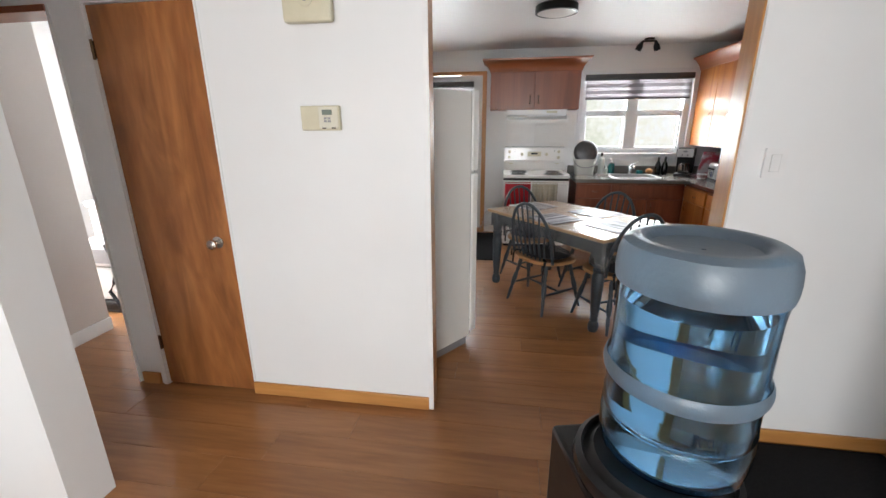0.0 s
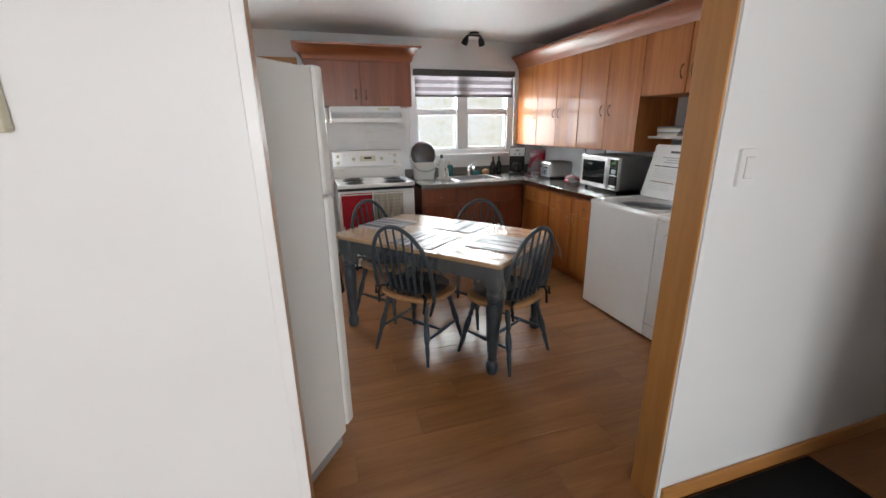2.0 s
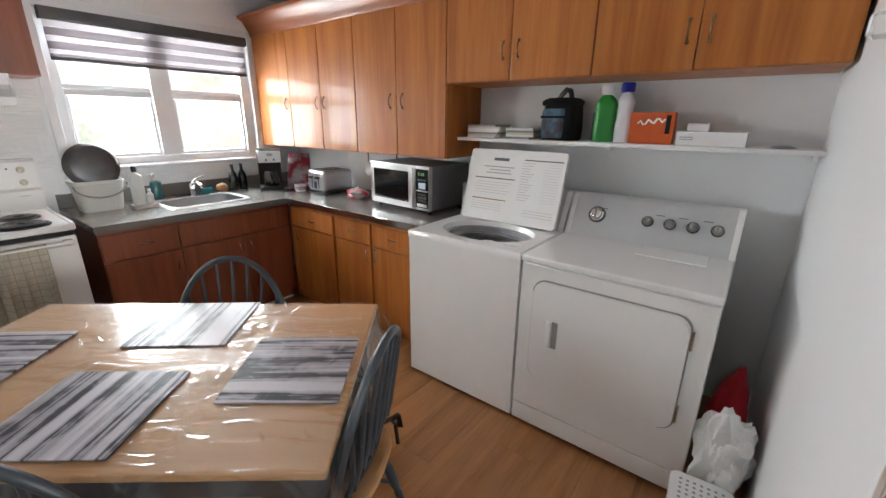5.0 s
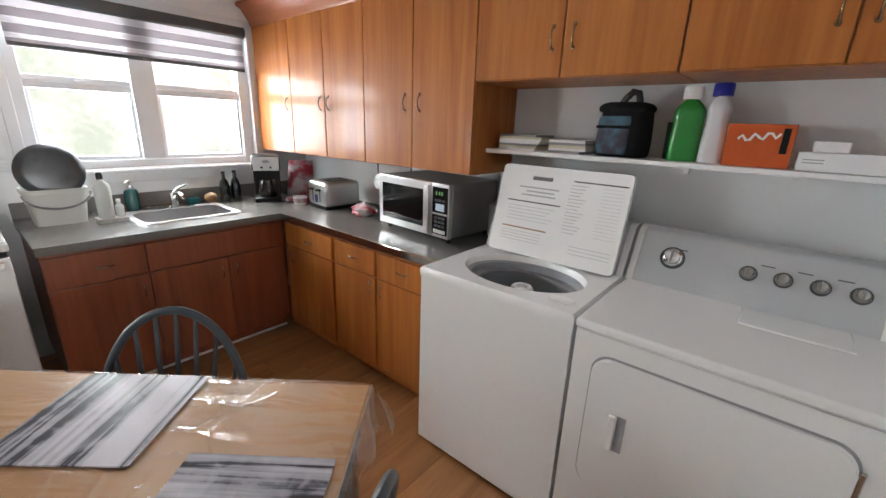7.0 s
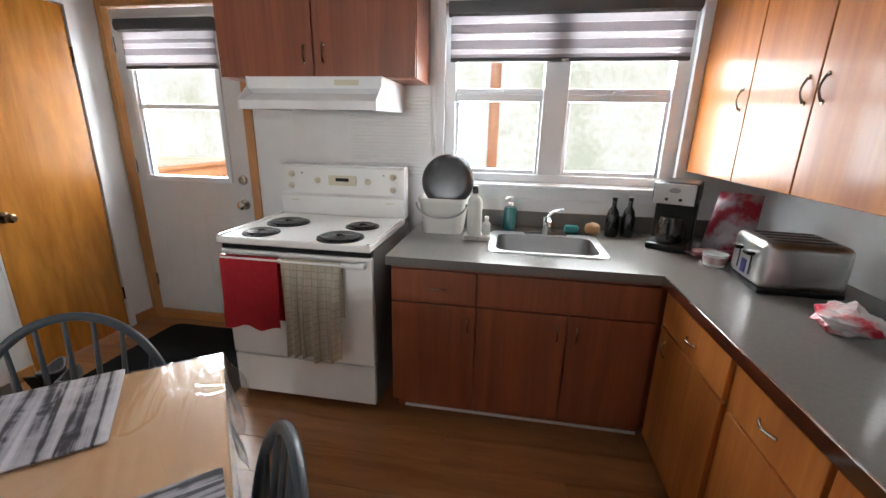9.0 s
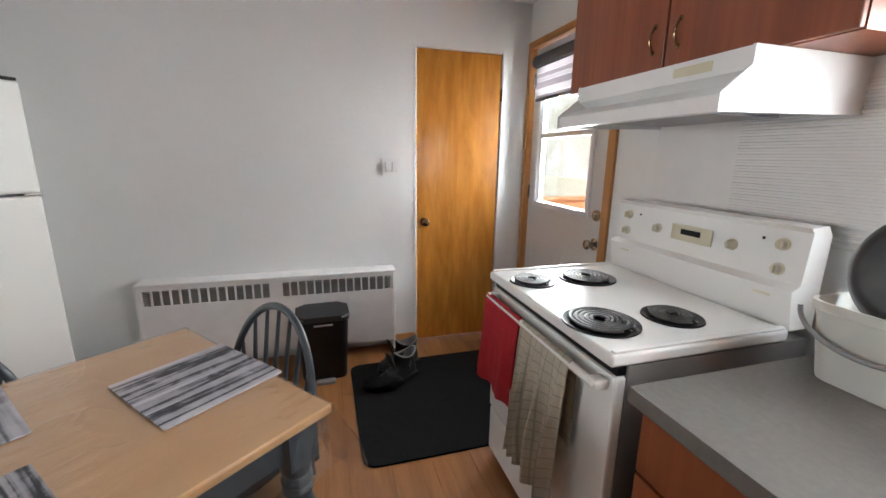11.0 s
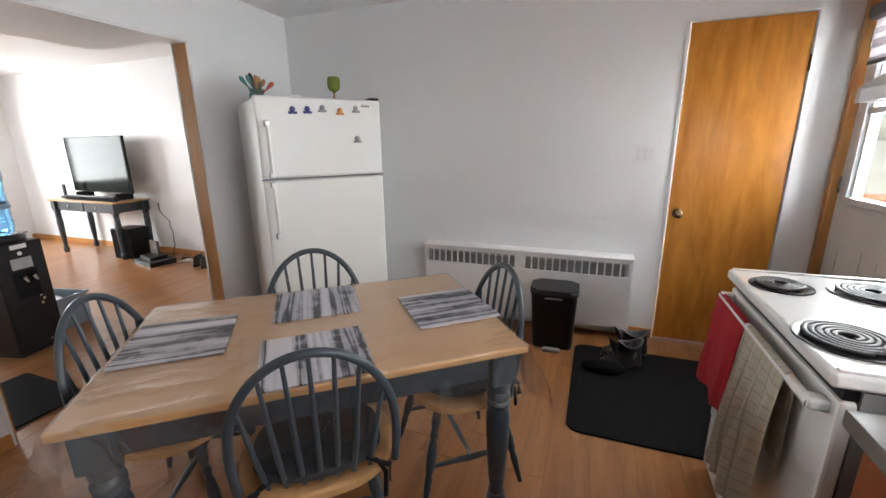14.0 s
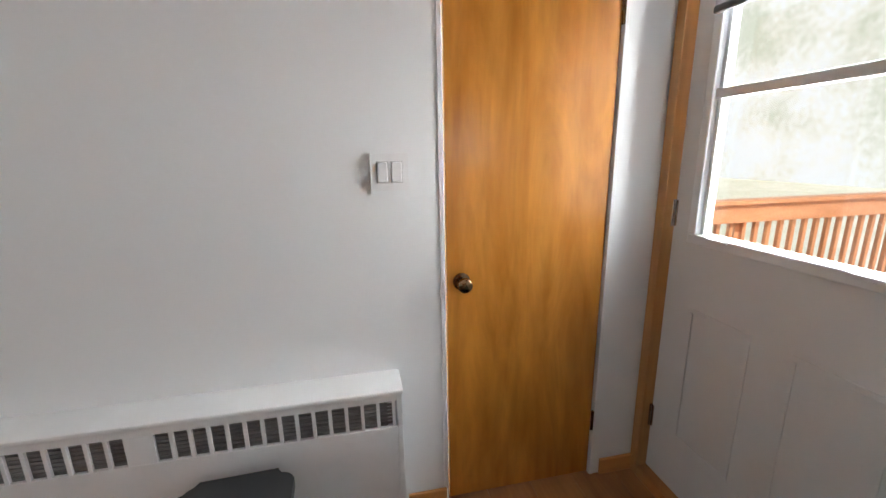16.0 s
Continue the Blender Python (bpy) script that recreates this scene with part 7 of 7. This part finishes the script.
print_bar(-0.14, -0.04, 0.355, 0.372, M_INK)
for k, (a, b) in enumerate(((-0.20, 0.0), (-0.16, -0.02), (-0.18, -0.01))):
    print_bar(a, b, 0.316 - 0.018 * k, 0.322 - 0.018 * k, M_PALEINK)
print_bar(-0.25, 0.02, 0.248, 0.253, M_BLACK)
for k in range(5):
    print_bar(-0.24, 0.0 - 0.02 * (k % 3), 0.226 - 0.016 * k, 0.229 - 0.016 * k, M_FAINT)
print_bar(-0.25, -0.02, 0.122, 0.128, M_BROWNINK)
for k in range(4):
    print_bar(-0.25, -0.04, 0.105 - 0.014 * k, 0.108 - 0.014 * k, M_FAINT)
print_bar(0.06, 0.29, 0.366, 0.371, M_BLACK)
for k in range(15):
    print_bar(0.05, 0.13 - 0.01 * (k % 4), 0.350 - 0.015 * k, 0.3522 - 0.015 * k, M_PALEINK)
    print_bar(0.19, 0.28, 0.350 - 0.015 * k, 0.3518 - 0.015 * k, M_FAINT)
for k in range(3):
    print_bar(0.10, 0.28, 0.085 - 0.016 * k, 0.088 - 0.016 * k, M_FAINT)


def console(parent, y0, y1, material):
    """The raised control housing, higher at the back."""
    bm = bmesh.new()
    prism(bm, [(2.742, WT + 0.0005), (2.752, WT + 0.030), (2.832, WT + 0.195), (2.855, WT + 0.208), (2.93, WT + 0.205), (2.94, WT + 0.0005)], y0, y1, Matrix(((1, 0, 0, 0), (0, 0, 1, 0), (0, 1, 0, 0), (0, 0, 0, 1))))
    return part("console", bm, material, parent)


M_PANEL = mat("silver_grey_panel", (0.52, 0.53, 0.54), 0.35, 0.1, dark=(0.48, 0.49, 0.50))
console(wash, WY0 + 0.004, WY0 + 0.03, M_WHITE)
console(wash, WY0 + 0.031, WY1 - 0.004, M_PANEL)

dry = thing("clothes_dryer", "white front-load dryer with a silver control panel", "dryer", at=pose(0, 0, 0))
EY0, EY1, EX = 0.328, 1.104, 2.238
part("cabinet", box(EX + 0.010, 2.93, EY0 + 0.003, EY1 - 0.003, 0.025, WT - 0.03, bev=0.006), M_WHITE, dry)
for x in (EX + 0.06, 2.88):
    for y in (EY0 + 0.05, EY1 - 0.05):
        part("foot", lathe(bmesh.new(), [(0.022, 0.0), (0.022, 0.0245)], 10), M_BLACK, dry, at=pose(x, y, 0))
part("top", box(EX - 0.004, 2.935, EY0, EY1, WT - 0.0295, WT + 0.002, bev=0.010, seg=3), M_WHITE, dry)
part("kick_panel", box(EX + 0.0005, EX + 0.0095, EY0 + 0.006, EY1 - 0.006, 0.03, 0.125, bev=0.003), M_WHITE, dry)
part("front_panel", box(EX + 0.0005, EX + 0.0095, EY0 + 0.006, EY1 - 0.006, 0.130, WT - 0.034, bev=0.003), M_WHITE, dry)
TURNX = Matrix(((0, 0, 1, 0), (1, 0, 0, 0), (0, 1, 0, 0), (0, 0, 0, 1)))
bm = bmesh.new()
prism(bm, rounded(0.400, 1.032, 0.305, 0.812, 0.06, 7), EX - 0.004, EX + 0.0003, TURNX)
part("door_gap", bm, M_GREY, dry, "grey door gap")
bm = bmesh.new()
prism(bm, rounded(0.406, 1.026, 0.311, 0.806, 0.056, 7), EX - 0.016, EX - 0.0045, TURNX)
bmesh.ops.bevel(bm, geom=[e for e in bm.edges if all(v.co.x < EX - 0.015 for v in e.verts)], offset=0.006, segments=3, affect="EDGES")
dd = part("door", bm, M_WHITE, dry)
part("door_pull", box(EX - 0.030, EX - 0.0165, 0.925, 0.950, 0.50, 0.63, bev=0.006), M_WHITE, dd, "white pull handle")
# A flat grey plate stands for the shade inside the finger recess.
part("pull_recess", box(EX - 0.0185, EX - 0.0163, 0.898, 0.924, 0.50, 0.63), M_GREY, dd, "grey plate painted as the finger recess's shade")
for z in (0.40, 0.72):
    part("hinge", box(EX - 0.012, EX - 0.001, 0.392, 0.405, z - 0.04, z + 0.04, bev=0.003), M_NICKEL, dry, "small metal hinge")
part("lint_lid", box(2.56, 2.72, 0.42, 0.70, WT + 0.0025, WT + 0.010, bev=0.004), M_WHITE, dry, "lint screen lid")
console(dry, EY0 + 0.028, EY1 - 0.028, M_PANEL)
console(dry, EY0 + 0.002, EY0 + 0.027, M_WHITE)
console(dry, EY1 - 0.027, EY1 - 0.002, M_WHITE)
SLOPE = math.degrees(math.atan2(0.08, 0.165))


def dial(y, r, material):
    """A dial on the sloping console."""
    m = pose(2.792, y, WT + 0.112, 0, -90 + SLOPE, 0)
    d = part("dial", lathe(bmesh.new(), [(r, 0.0), (r * 0.96, 0.012), (r * 0.8, 0.016), (r * 0.75, 0.030), (r * 0.6, 0.034), (0.003, 0.0345)], 28), material, dry, "chrome dial", at=m)
    part("dial_ring", lathe(bmesh.new(), [(r * 1.22, 0.0005), (r * 1.22, 0.004), (r * 1.02, 0.005), (r * 1.02, 0.0005)], 28, cap=False), M_CASSETTE, d, "dark ring")
    part("dial_grip", box(-r * 0.7, r * 0.7, -r * 0.12, r * 0.12, 0.034, 0.042, bev=0.002), M_GREY, d)


dial(0.955, 0.036, M_CHROME)
for y in (0.71, 0.612, 0.515, 0.418):
    dial(y, 0.0225, M_NICKEL)
for y in (0.93, 0.66, 0.56, 0.46):
    part("print_line", box(-0.002, 0.002, -0.02, 0.02, 0.0, 0.0012), M_INK, dry, at=pose(2.808, y, WT + 0.146, 0, -90 + SLOPE, 0))

shelf = thing("wall_shelf", "white painted board shelf over the laundry machines", "shelf", at=pose(0, 0, 0))
part("board", box(2.83, RIGHT - 0.003, 0.128, 1.93, 1.362, 1.382, bev=0.003), M_TRIM, shelf)
for y in (0.13, 1.0):
    part("cleat", box(3.03, RIGHT - 0.003, y, y + 0.02, 1.325, 1.3615, bev=0.002), M_TRIM, shelf)
SZ = 1.3825
books = thing("paper_pile", "untidy pile of booklets and papers on the shelf", "papers", at=pose(2.945, 1.735, SZ))
for k in range(7):
    part("booklet", box(-0.08, 0.08, -0.11, 0.11, 0.011 * k, 0.011 * k + 0.0105, turn=(k * 37 % 17) - 8), [M_TRIM, M_CREAM, M_GREY, M_TRIM][k % 4], books)
bk2 = thing("paper_pile", "low pile of grey printed papers on the shelf", "papers", at=pose(2.945, 1.49, SZ))
for k in range(5):
    part("booklet", box(-0.075, 0.075, -0.085, 0.085, 0.012 * k, 0.012 * k + 0.0115, turn=(k * 29 % 15) - 7), [M_GREY, M_TRIM, M_CREAM][k % 3], bk2)
lunch = thing("lunch_bag", "black zipped lunch bag with a blue marbled front", "bag", at=pose(2.955, 1.262, SZ, 0, 0, -8))
M_NYLON = mat("black_nylon", (0.007, 0.007, 0.008), 0.8, dark=(0.012, 0.012, 0.013), scale=20, bump=0.2, bump_scale=150, specular_ior_level=0.2)
M_MARBLE = mat("marbled_cloth", (0.045, 0.13, 0.19), 0.55, dark=(0.030, 0.022, 0.042), scale=13, amount=2, bump=0.1, bump_scale=30)


def soft_case(levels, w, d, seed):
    """A soft rounded bag built from rings of (height, scale)."""
    bm = bmesh.new()
    rings = []
    for z, f in levels:
        ring = []
        for x, y in rounded(-d, d, -w, w, 0.035, 6):
            k = f + 0.05 * noise.noise(Vector((x * 14, y * 14, z * 12 + seed)))
            ring.append(bm.verts.new((x * k, y * k, z)))
        rings.append(ring)
    for a, b in zip(rings, rings[1:]):
        for i in range(len(a)):
            j = (i + 1) % len(a)
            bm.faces.new((a[i], a[j], b[j], b[i]))
    bm.faces.new(rings[0][::-1])
    bm.faces.new(rings[-1])
    return bm


part("body", soft_case([(0.0, 0.93), (0.012, 1.0), (0.06, 1.03), (0.12, 1.0), (0.175, 0.95), (0.190, 0.93)], 0.098, 0.075, 1.0), M_NYLON, lunch)
front = soft_case([(0.012, 0.93), (0.03, 1.0), (0.09, 1.02), (0.15, 1.0), (0.168, 0.92)], 0.078, 0.04, 4.0)
part("front_pocket", front, M_MARBLE, lunch, "blue and violet marbled front pocket", at=pose(-0.046, 0.016, 0))
part("pocket_strap", box(-0.091, -0.087, -0.06, 0.088, 0.118, 0.130, bev=0.0015), M_NYLON, lunch)
part("lid", soft_case([(0.185, 1.0), (0.196, 1.06), (0.208, 1.04), (0.220, 0.90), (0.226, 0.70)], 0.098, 0.075, 7.0), M_NYLON, lunch)
part("carry_handle", tube(bmesh.new(), [(0, 0.035, 0.205), (-0.01, 0.012, 0.240), (-0.012, -0.018, 0.268), (-0.006, -0.040, 0.262), (0, -0.045, 0.235), (0, -0.05, 0.205)], 0.015, 8, r2=0.008, up=(1, 0, 0)), M_BLACK, lunch)
single("tin", lathe(bmesh.new(), [(0.045, 0.0), (0.045, 0.15), (0.003, 0.151)], 20), mat("dark_green_tin", (0.02, 0.05, 0.035), 0.4), "dark green tin behind the bottles", "tin", at=pose(3.02, 1.065, SZ))


def flat_bottle(y, w, d, h, material, cap_material, label, waist=0.0):
    e = thing("detergent_bottle", label, "bottle", at=pose(2.945, y, SZ), group="bottles on the shelf")
    bm = bmesh.new()
    rings = []
    for f in [k / 16 for k in range(17)]:
        s = 1 - waist * math.exp(-((f - 0.62) / 0.16) ** 2)
        if f > 0.8:
            s *= 1 - 0.62 * ((f - 0.8) / 0.2) ** 1.6
        if f < 0.04:
            s *= 0.93
        rings.append([bm.verts.new((x * s, yy * s, f * h)) for x, yy in rounded(-d / 2, d / 2, -w / 2, w / 2, min(w, d) * 0.4)])
    for a, b in zip(rings, rings[1:]):
        for i in range(len(a)):
            j = (i + 1) % len(a)
            bm.faces.new((a[i], a[j], b[j], b[i]))
    bm.faces.new(rings[0][::-1])
    bm.faces.new(rings[-1])
    part("body", bm, material, e)
    part("cap", lathe(bmesh.new(), [(0.034, h + 0.0005), (0.034, h + 0.04), (0.030, h + 0.046), (0.003, h + 0.0465)], 22), cap_material, e)
    return e


flat_bottle(1.022, 0.11, 0.07, 0.235, mat("green_bottle_plastic", (0.02, 0.26, 0.04), 0.3, dark=(0.015, 0.21, 0.03)), M_TRIM, "bright green detergent bottle with a white cap", 0.05)
flat_bottle(0.925, 0.085, 0.065, 0.245, mat("white_bottle_plastic", (0.70, 0.71, 0.74), 0.3, dark=(0.66, 0.67, 0.70)), mat("blue_cap", (0.015, 0.02, 0.28), 0.3), "white bleach bottle with a blue cap", 0.22)
ob = thing("cardboard_box", "orange printed box of dryer sheets", "box", at=pose(2.925, 0.775, SZ, 0, 0, 3))
part("carton", box(-0.045, 0.045, -0.09, 0.105, 0.0, 0.148, bev=0.002), mat("orange_card", (0.62, 0.11, 0.015), 0.45, dark=(0.55, 0.085, 0.012), scale=12), ob)
bm = bmesh.new()
tube(bm, [(-0.0458, 0.07 - 0.012 * k, 0.095 + 0.012 * math.sin(1.9 * k) + 0.002 * k) for k in range(11)], 0.0045, 6, r2=0.0006, up=(1, 0, 0))
part("logo_shape", bm, M_TRIM, ob, "white printed strokes")
part("dark_swoosh", box(-0.0465, -0.0455, -0.075, -0.055, 0.05, 0.135), M_BLACK, ob, "dark printed streak")
wb = thing("cardboard_box", "long flat white box on the shelf", "box", at=pose(2.935, 0.535, SZ))
part("carton", box(-0.055, 0.055, -0.145, 0.13, 0.0, 0.062, bev=0.002), M_TRIM, wb)
for z in (0.025, 0.035):
    part("print_line", box(-0.0565, -0.0555, 0.06, 0.115, z, z + 0.004), M_PALEINK, wb)
single("cardboard_box", box(-0.03, 0.03, -0.045, 0.045, 0.0, 0.036, bev=0.002), M_TRIM, "small white box on the flat one", "box", at=pose(2.93, 0.585, SZ + 0.0622))
single("keys", crumpled(2.90, 0.26, SZ + 0.006, 0.03, 0.04, 0.006, 41), M_GREY, "small grey clutter on the shelf end", "clutter")

single("laundry_bag", crumpled(2.47, 0.232, 0.26, 0.16, 0.072, 0.26, 51, rough=0.22), M_RED, "red laundry bag beside the dryer", "laundry bag")
single("white_cloth", crumpled(2.235, 0.222, 0.30, 0.075, 0.085, 0.17, 61, 4, 0.5), mat("white_cotton", (0.78, 0.78, 0.76), 0.9, dark=(0.72, 0.72, 0.70), scale=8, bump=0.3, bump_scale=60), "bunched white cloth over the red bag", "cloth")
single("red_cloth", crumpled(2.235, 0.225, 0.075, 0.09, 0.085, 0.075, 57, rough=0.25), M_RED, "red cloth bundled on the floor", "cloth")
st = thing("step_stool", "small white plastic stool with a perforated top", "stool", at=pose(2.02, 0.262, 0, 0, 0, 4))
M_STOOL = mat("white_stool_plastic", (0.76, 0.76, 0.75), 0.35, dark=(0.72, 0.72, 0.71))
part("top", prism(bmesh.new(), rounded(-0.13, 0.13, -0.10, 0.10, 0.03), 0.20, 0.225), M_STOOL, st)
part("inset", prism(bmesh.new(), rounded(-0.11, 0.11, -0.08, 0.08, 0.02), 0.2255, 0.2285), M_STOOL, st)
HOLE = mesh_of("hole", lathe(bmesh.new(), [(0.0055, 0.0), (0.0055, 0.0008)], 8), M_GREY)
for i in range(9):
    for j in range(7):
        h = new("hole", HOLE)
        h.parent = st
        h.matrix_basis = pose(-0.092 + i * 0.023, -0.066 + j * 0.022, 0.2286)
for x in (-0.11, 0.11):
    for y in (-0.08, 0.08):
        part("leg", box(x - 0.022, x + 0.022, y - 0.016, y + 0.016, 0.0, 0.1995, bev=0.006), M_STOOL, st)
single("wall_wire", tube(bmesh.new(), [(2.05, 0.126, 2.05), (2.03, 0.127, 1.86), (2.05, 0.127, 1.78), (2.10, 0.127, 1.75)], 0.003, 6), M_BLACK, "thin dark wire fixed to the wall", "wire")

hk = thing("wall_hook", "white square loop hook on the wall beside the doorway", "hook", at=pose(2.0, 0.1225, 1.66))
part("plate", box(-0.012, 0.012, 0.0, 0.006, 0.0, 0.062, bev=0.002), M_TRIM, hk)
part("loop", tube(bmesh.new(), [(0, 0.006, 0.010), (0, 0.058, 0.008), (0, 0.068, 0.014), (0, 0.068, 0.050), (0, 0.060, 0.058), (0, 0.006, 0.056)], 0.0055, 8), M_TRIM, hk)

# ================= ceiling lamps =================
lamp = thing("ceiling_lamp", "round flush ceiling lamp with a dark rim, unlit", "ceiling lamp", at=pose(0.72, 2.08, CEIL))
part("rim", lathe(bmesh.new(), [(0.165, 0.0), (0.175, -0.01), (0.175, -0.062), (0.160, -0.066), (0.160, -0.05)], 40, cap=False), M_BLACK, lamp, "dark metal rim")
part("diffuser", lathe(bmesh.new(), [(0.159, -0.02), (0.158, -0.060), (0.12, -0.072), (0.003, -0.078)], 40, cap=False), mat("opal_diffuser", (0.75, 0.74, 0.72), 0.35), lamp, "white opal diffuser")
spot = thing("spot_lamp", "black twin spotlight bar under the ceiling, unlit", "spotlight", at=pose(1.945, 3.66, CEIL))
part("plate", lathe(bmesh.new(), [(0.055, 0.0), (0.055, -0.018), (0.003, -0.02)], 20), M_BLACK, spot)
part("bar", tube(bmesh.new(), [(-0.075, 0, -0.03), (0.075, 0, -0.03)], 0.010, 10), M_BLACK, spot)
for x, tilt in ((-0.06, 22), (0.06, -22)):
    bm = bmesh.new()
    lathe(bm, [(0.012, -0.03), (0.018, -0.05), (0.034, -0.085), (0.036, -0.135), (0.032, -0.135), (0.028, -0.10), (0.003, -0.09)], 18)
    part("lamp_head", bm, M_BLACK, spot, at=pose(x, 0, 0, 15, tilt, 0))

# ================= outside =================
# The lawn's colour is paled to hold the outdoor glare.
M_GRASS = mat("glare_pale_grass", (0.60, 0.57, 0.48), 0.9, dark=(0.48, 0.47, 0.35), scale=0.6, bump=0.6, bump_scale=20)
structure("ground", box(-600, 600, -600, 600, -1.4, -0.9), M_GRASS, "grassy ground outside the house, paled for glare", "ground")
M_DECK = wood("orange_stained_cedar", (0.60, 0.29, 0.145), (0.46, 0.20, 0.09), 0.55, grain=(2, 14, 14), coat=0.0)
M_DECKY = wood("orange_stained_cedar_deep", (0.60, 0.29, 0.145), (0.46, 0.20, 0.09), 0.55, grain=(14, 2, 14), coat=0.0)
M_DECKV = wood("orange_stained_cedar_upright", (0.60, 0.29, 0.145), (0.46, 0.20, 0.09), 0.55, grain=(14, 14, 2), coat=0.0)
deck = thing("deck", "orange stained wooden deck behind the house", "deck", at=pose(0, 0, 0))
for k in range(44):
    y = 4.24 + k * 0.145
    part("deck_board", box(-2.6, 3.6, y, y + 0.138, -0.13, -0.095), M_DECK, deck)
for x in (-2.5, 0.5, 3.5):
    part("support", box(x - 0.07, x + 0.07, 6.2, 6.34, -0.9, -0.131), M_DECKV, deck)
rail = thing("deck_rail", "orange stained deck rail with upright balusters", "railing", at=pose(-2.6, 0, 0))
part("top_rail", box(-0.07, 0.07, 4.25, 10.4, 0.90, 0.935), M_DECKY, rail)
part("face_board", box(0.0, 0.04, 4.25, 10.4, 0.735, 0.899), M_DECKY, rail)
part("lower_rail", box(-0.02, 0.02, 4.25, 10.4, 0.0, 0.08), M_DECKY, rail)
for k in range(43):
    y = 4.36 + k * 0.14
    part("baluster", box(-0.035, -0.001, y - 0.019, y + 0.019, -0.02, 0.87), M_DECKV, rail)
for y in (4.3, 6.3, 8.3, 10.3):
    part("post", box(-0.12, -0.036, y - 0.045, y + 0.045, -0.094, 0.899), M_DECKV, rail)
single("porch_post", box(1.44, 1.55, 6.25, 6.36, -0.0945, 3.4), M_DECKV, "tall orange stained porch post on the deck", "post")


# Outdoor haze and overexposure are painted as pale emitting colours.
def glaring_distance():
    m = bpy.data.materials.new("glaring_distance")
    m.use_nodes = True
    n, l = m.node_tree.nodes, m.node_tree.links
    for node in list(n):
        n.remove(node)
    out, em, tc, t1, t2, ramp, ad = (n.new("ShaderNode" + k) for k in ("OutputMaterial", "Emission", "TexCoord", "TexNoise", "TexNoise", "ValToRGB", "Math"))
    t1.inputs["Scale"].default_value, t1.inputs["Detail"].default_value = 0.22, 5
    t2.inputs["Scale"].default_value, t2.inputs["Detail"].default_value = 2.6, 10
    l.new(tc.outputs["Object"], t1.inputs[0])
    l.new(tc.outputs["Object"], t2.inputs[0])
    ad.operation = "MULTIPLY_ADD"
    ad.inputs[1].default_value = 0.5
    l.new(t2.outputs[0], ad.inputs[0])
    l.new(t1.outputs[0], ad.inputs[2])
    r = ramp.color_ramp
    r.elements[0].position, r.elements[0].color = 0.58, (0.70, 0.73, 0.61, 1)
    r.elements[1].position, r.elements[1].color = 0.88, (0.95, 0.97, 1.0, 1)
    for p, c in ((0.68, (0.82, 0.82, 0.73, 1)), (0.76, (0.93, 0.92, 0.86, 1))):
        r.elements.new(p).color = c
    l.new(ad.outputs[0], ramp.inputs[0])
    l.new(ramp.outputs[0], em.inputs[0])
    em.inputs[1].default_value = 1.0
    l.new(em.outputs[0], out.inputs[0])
    return m


M_GLARE = glaring_distance()
structure("backdrop", box(-45, 45, 30, 30.2, -0.9, 16), M_GLARE, "glowing sheet of trees and sky, glare painted in", "backdrop")
# Second glowing sheet, added out of view to the south.
structure("backdrop", box(-45, 45, -40, -39.8, -0.9, 16), M_GLARE, "unseen glowing sheet added past the living room window", "backdrop")

# ================= floor planks =================
PW, PL = 0.192, 1.285
PLANK = {}
rnd = random.Random(4)
row = 0
y = SOUTH
while y < BACK - 0.001:
    w = min(PW, BACK - y)
    x = HALL - rnd.uniform(0.1, PL - 0.1)
    while x < RIGHT:
        x0, x1 = max(x, HALL), min(x + PL, RIGHT)
        if x1 - x0 > 0.02:
            key = (round(x1 - x0, 3), round(w, 3))
            if key not in PLANK:
                L2, w2 = key[0] / 2 - 0.0006, key[1] / 2 - 0.0006
                bm = bmesh.new()
                vb = [bm.verts.new((sx * L2, sy * w2, -0.004)) for sx, sy in ((-1, -1), (1, -1), (1, 1), (-1, 1))]
                vm = [bm.verts.new((sx * L2, sy * w2, -0.001)) for sx, sy in ((-1, -1), (1, -1), (1, 1), (-1, 1))]
                vt = [bm.verts.new((sx * (L2 - 0.001), sy * (w2 - 0.001), 0.0)) for sx, sy in ((-1, -1), (1, -1), (1, 1), (-1, 1))]
                for a, b in ((vb, vm), (vm, vt)):
                    for i in range(4):
                        j = (i + 1) % 4
                        bm.faces.new((a[i], a[j], b[j], b[i]))
                bm.faces.new(vt)
                PLANK[key] = mesh_of("plank", bm, M_FLOOR, smooth=False)
            ob = new("plank", PLANK[key])
            ob.parent = floor
            ob.matrix_basis = pose((x0 + x1) / 2, y + w / 2, 0)
        x += PL
    y += PW
    row += 1
single("hall_floor", box(-3.9, HALL, -0.70, 2.6, -0.004, 0.0), M_FLOOR, "wood floor of the far room", "floor", kind="structure")
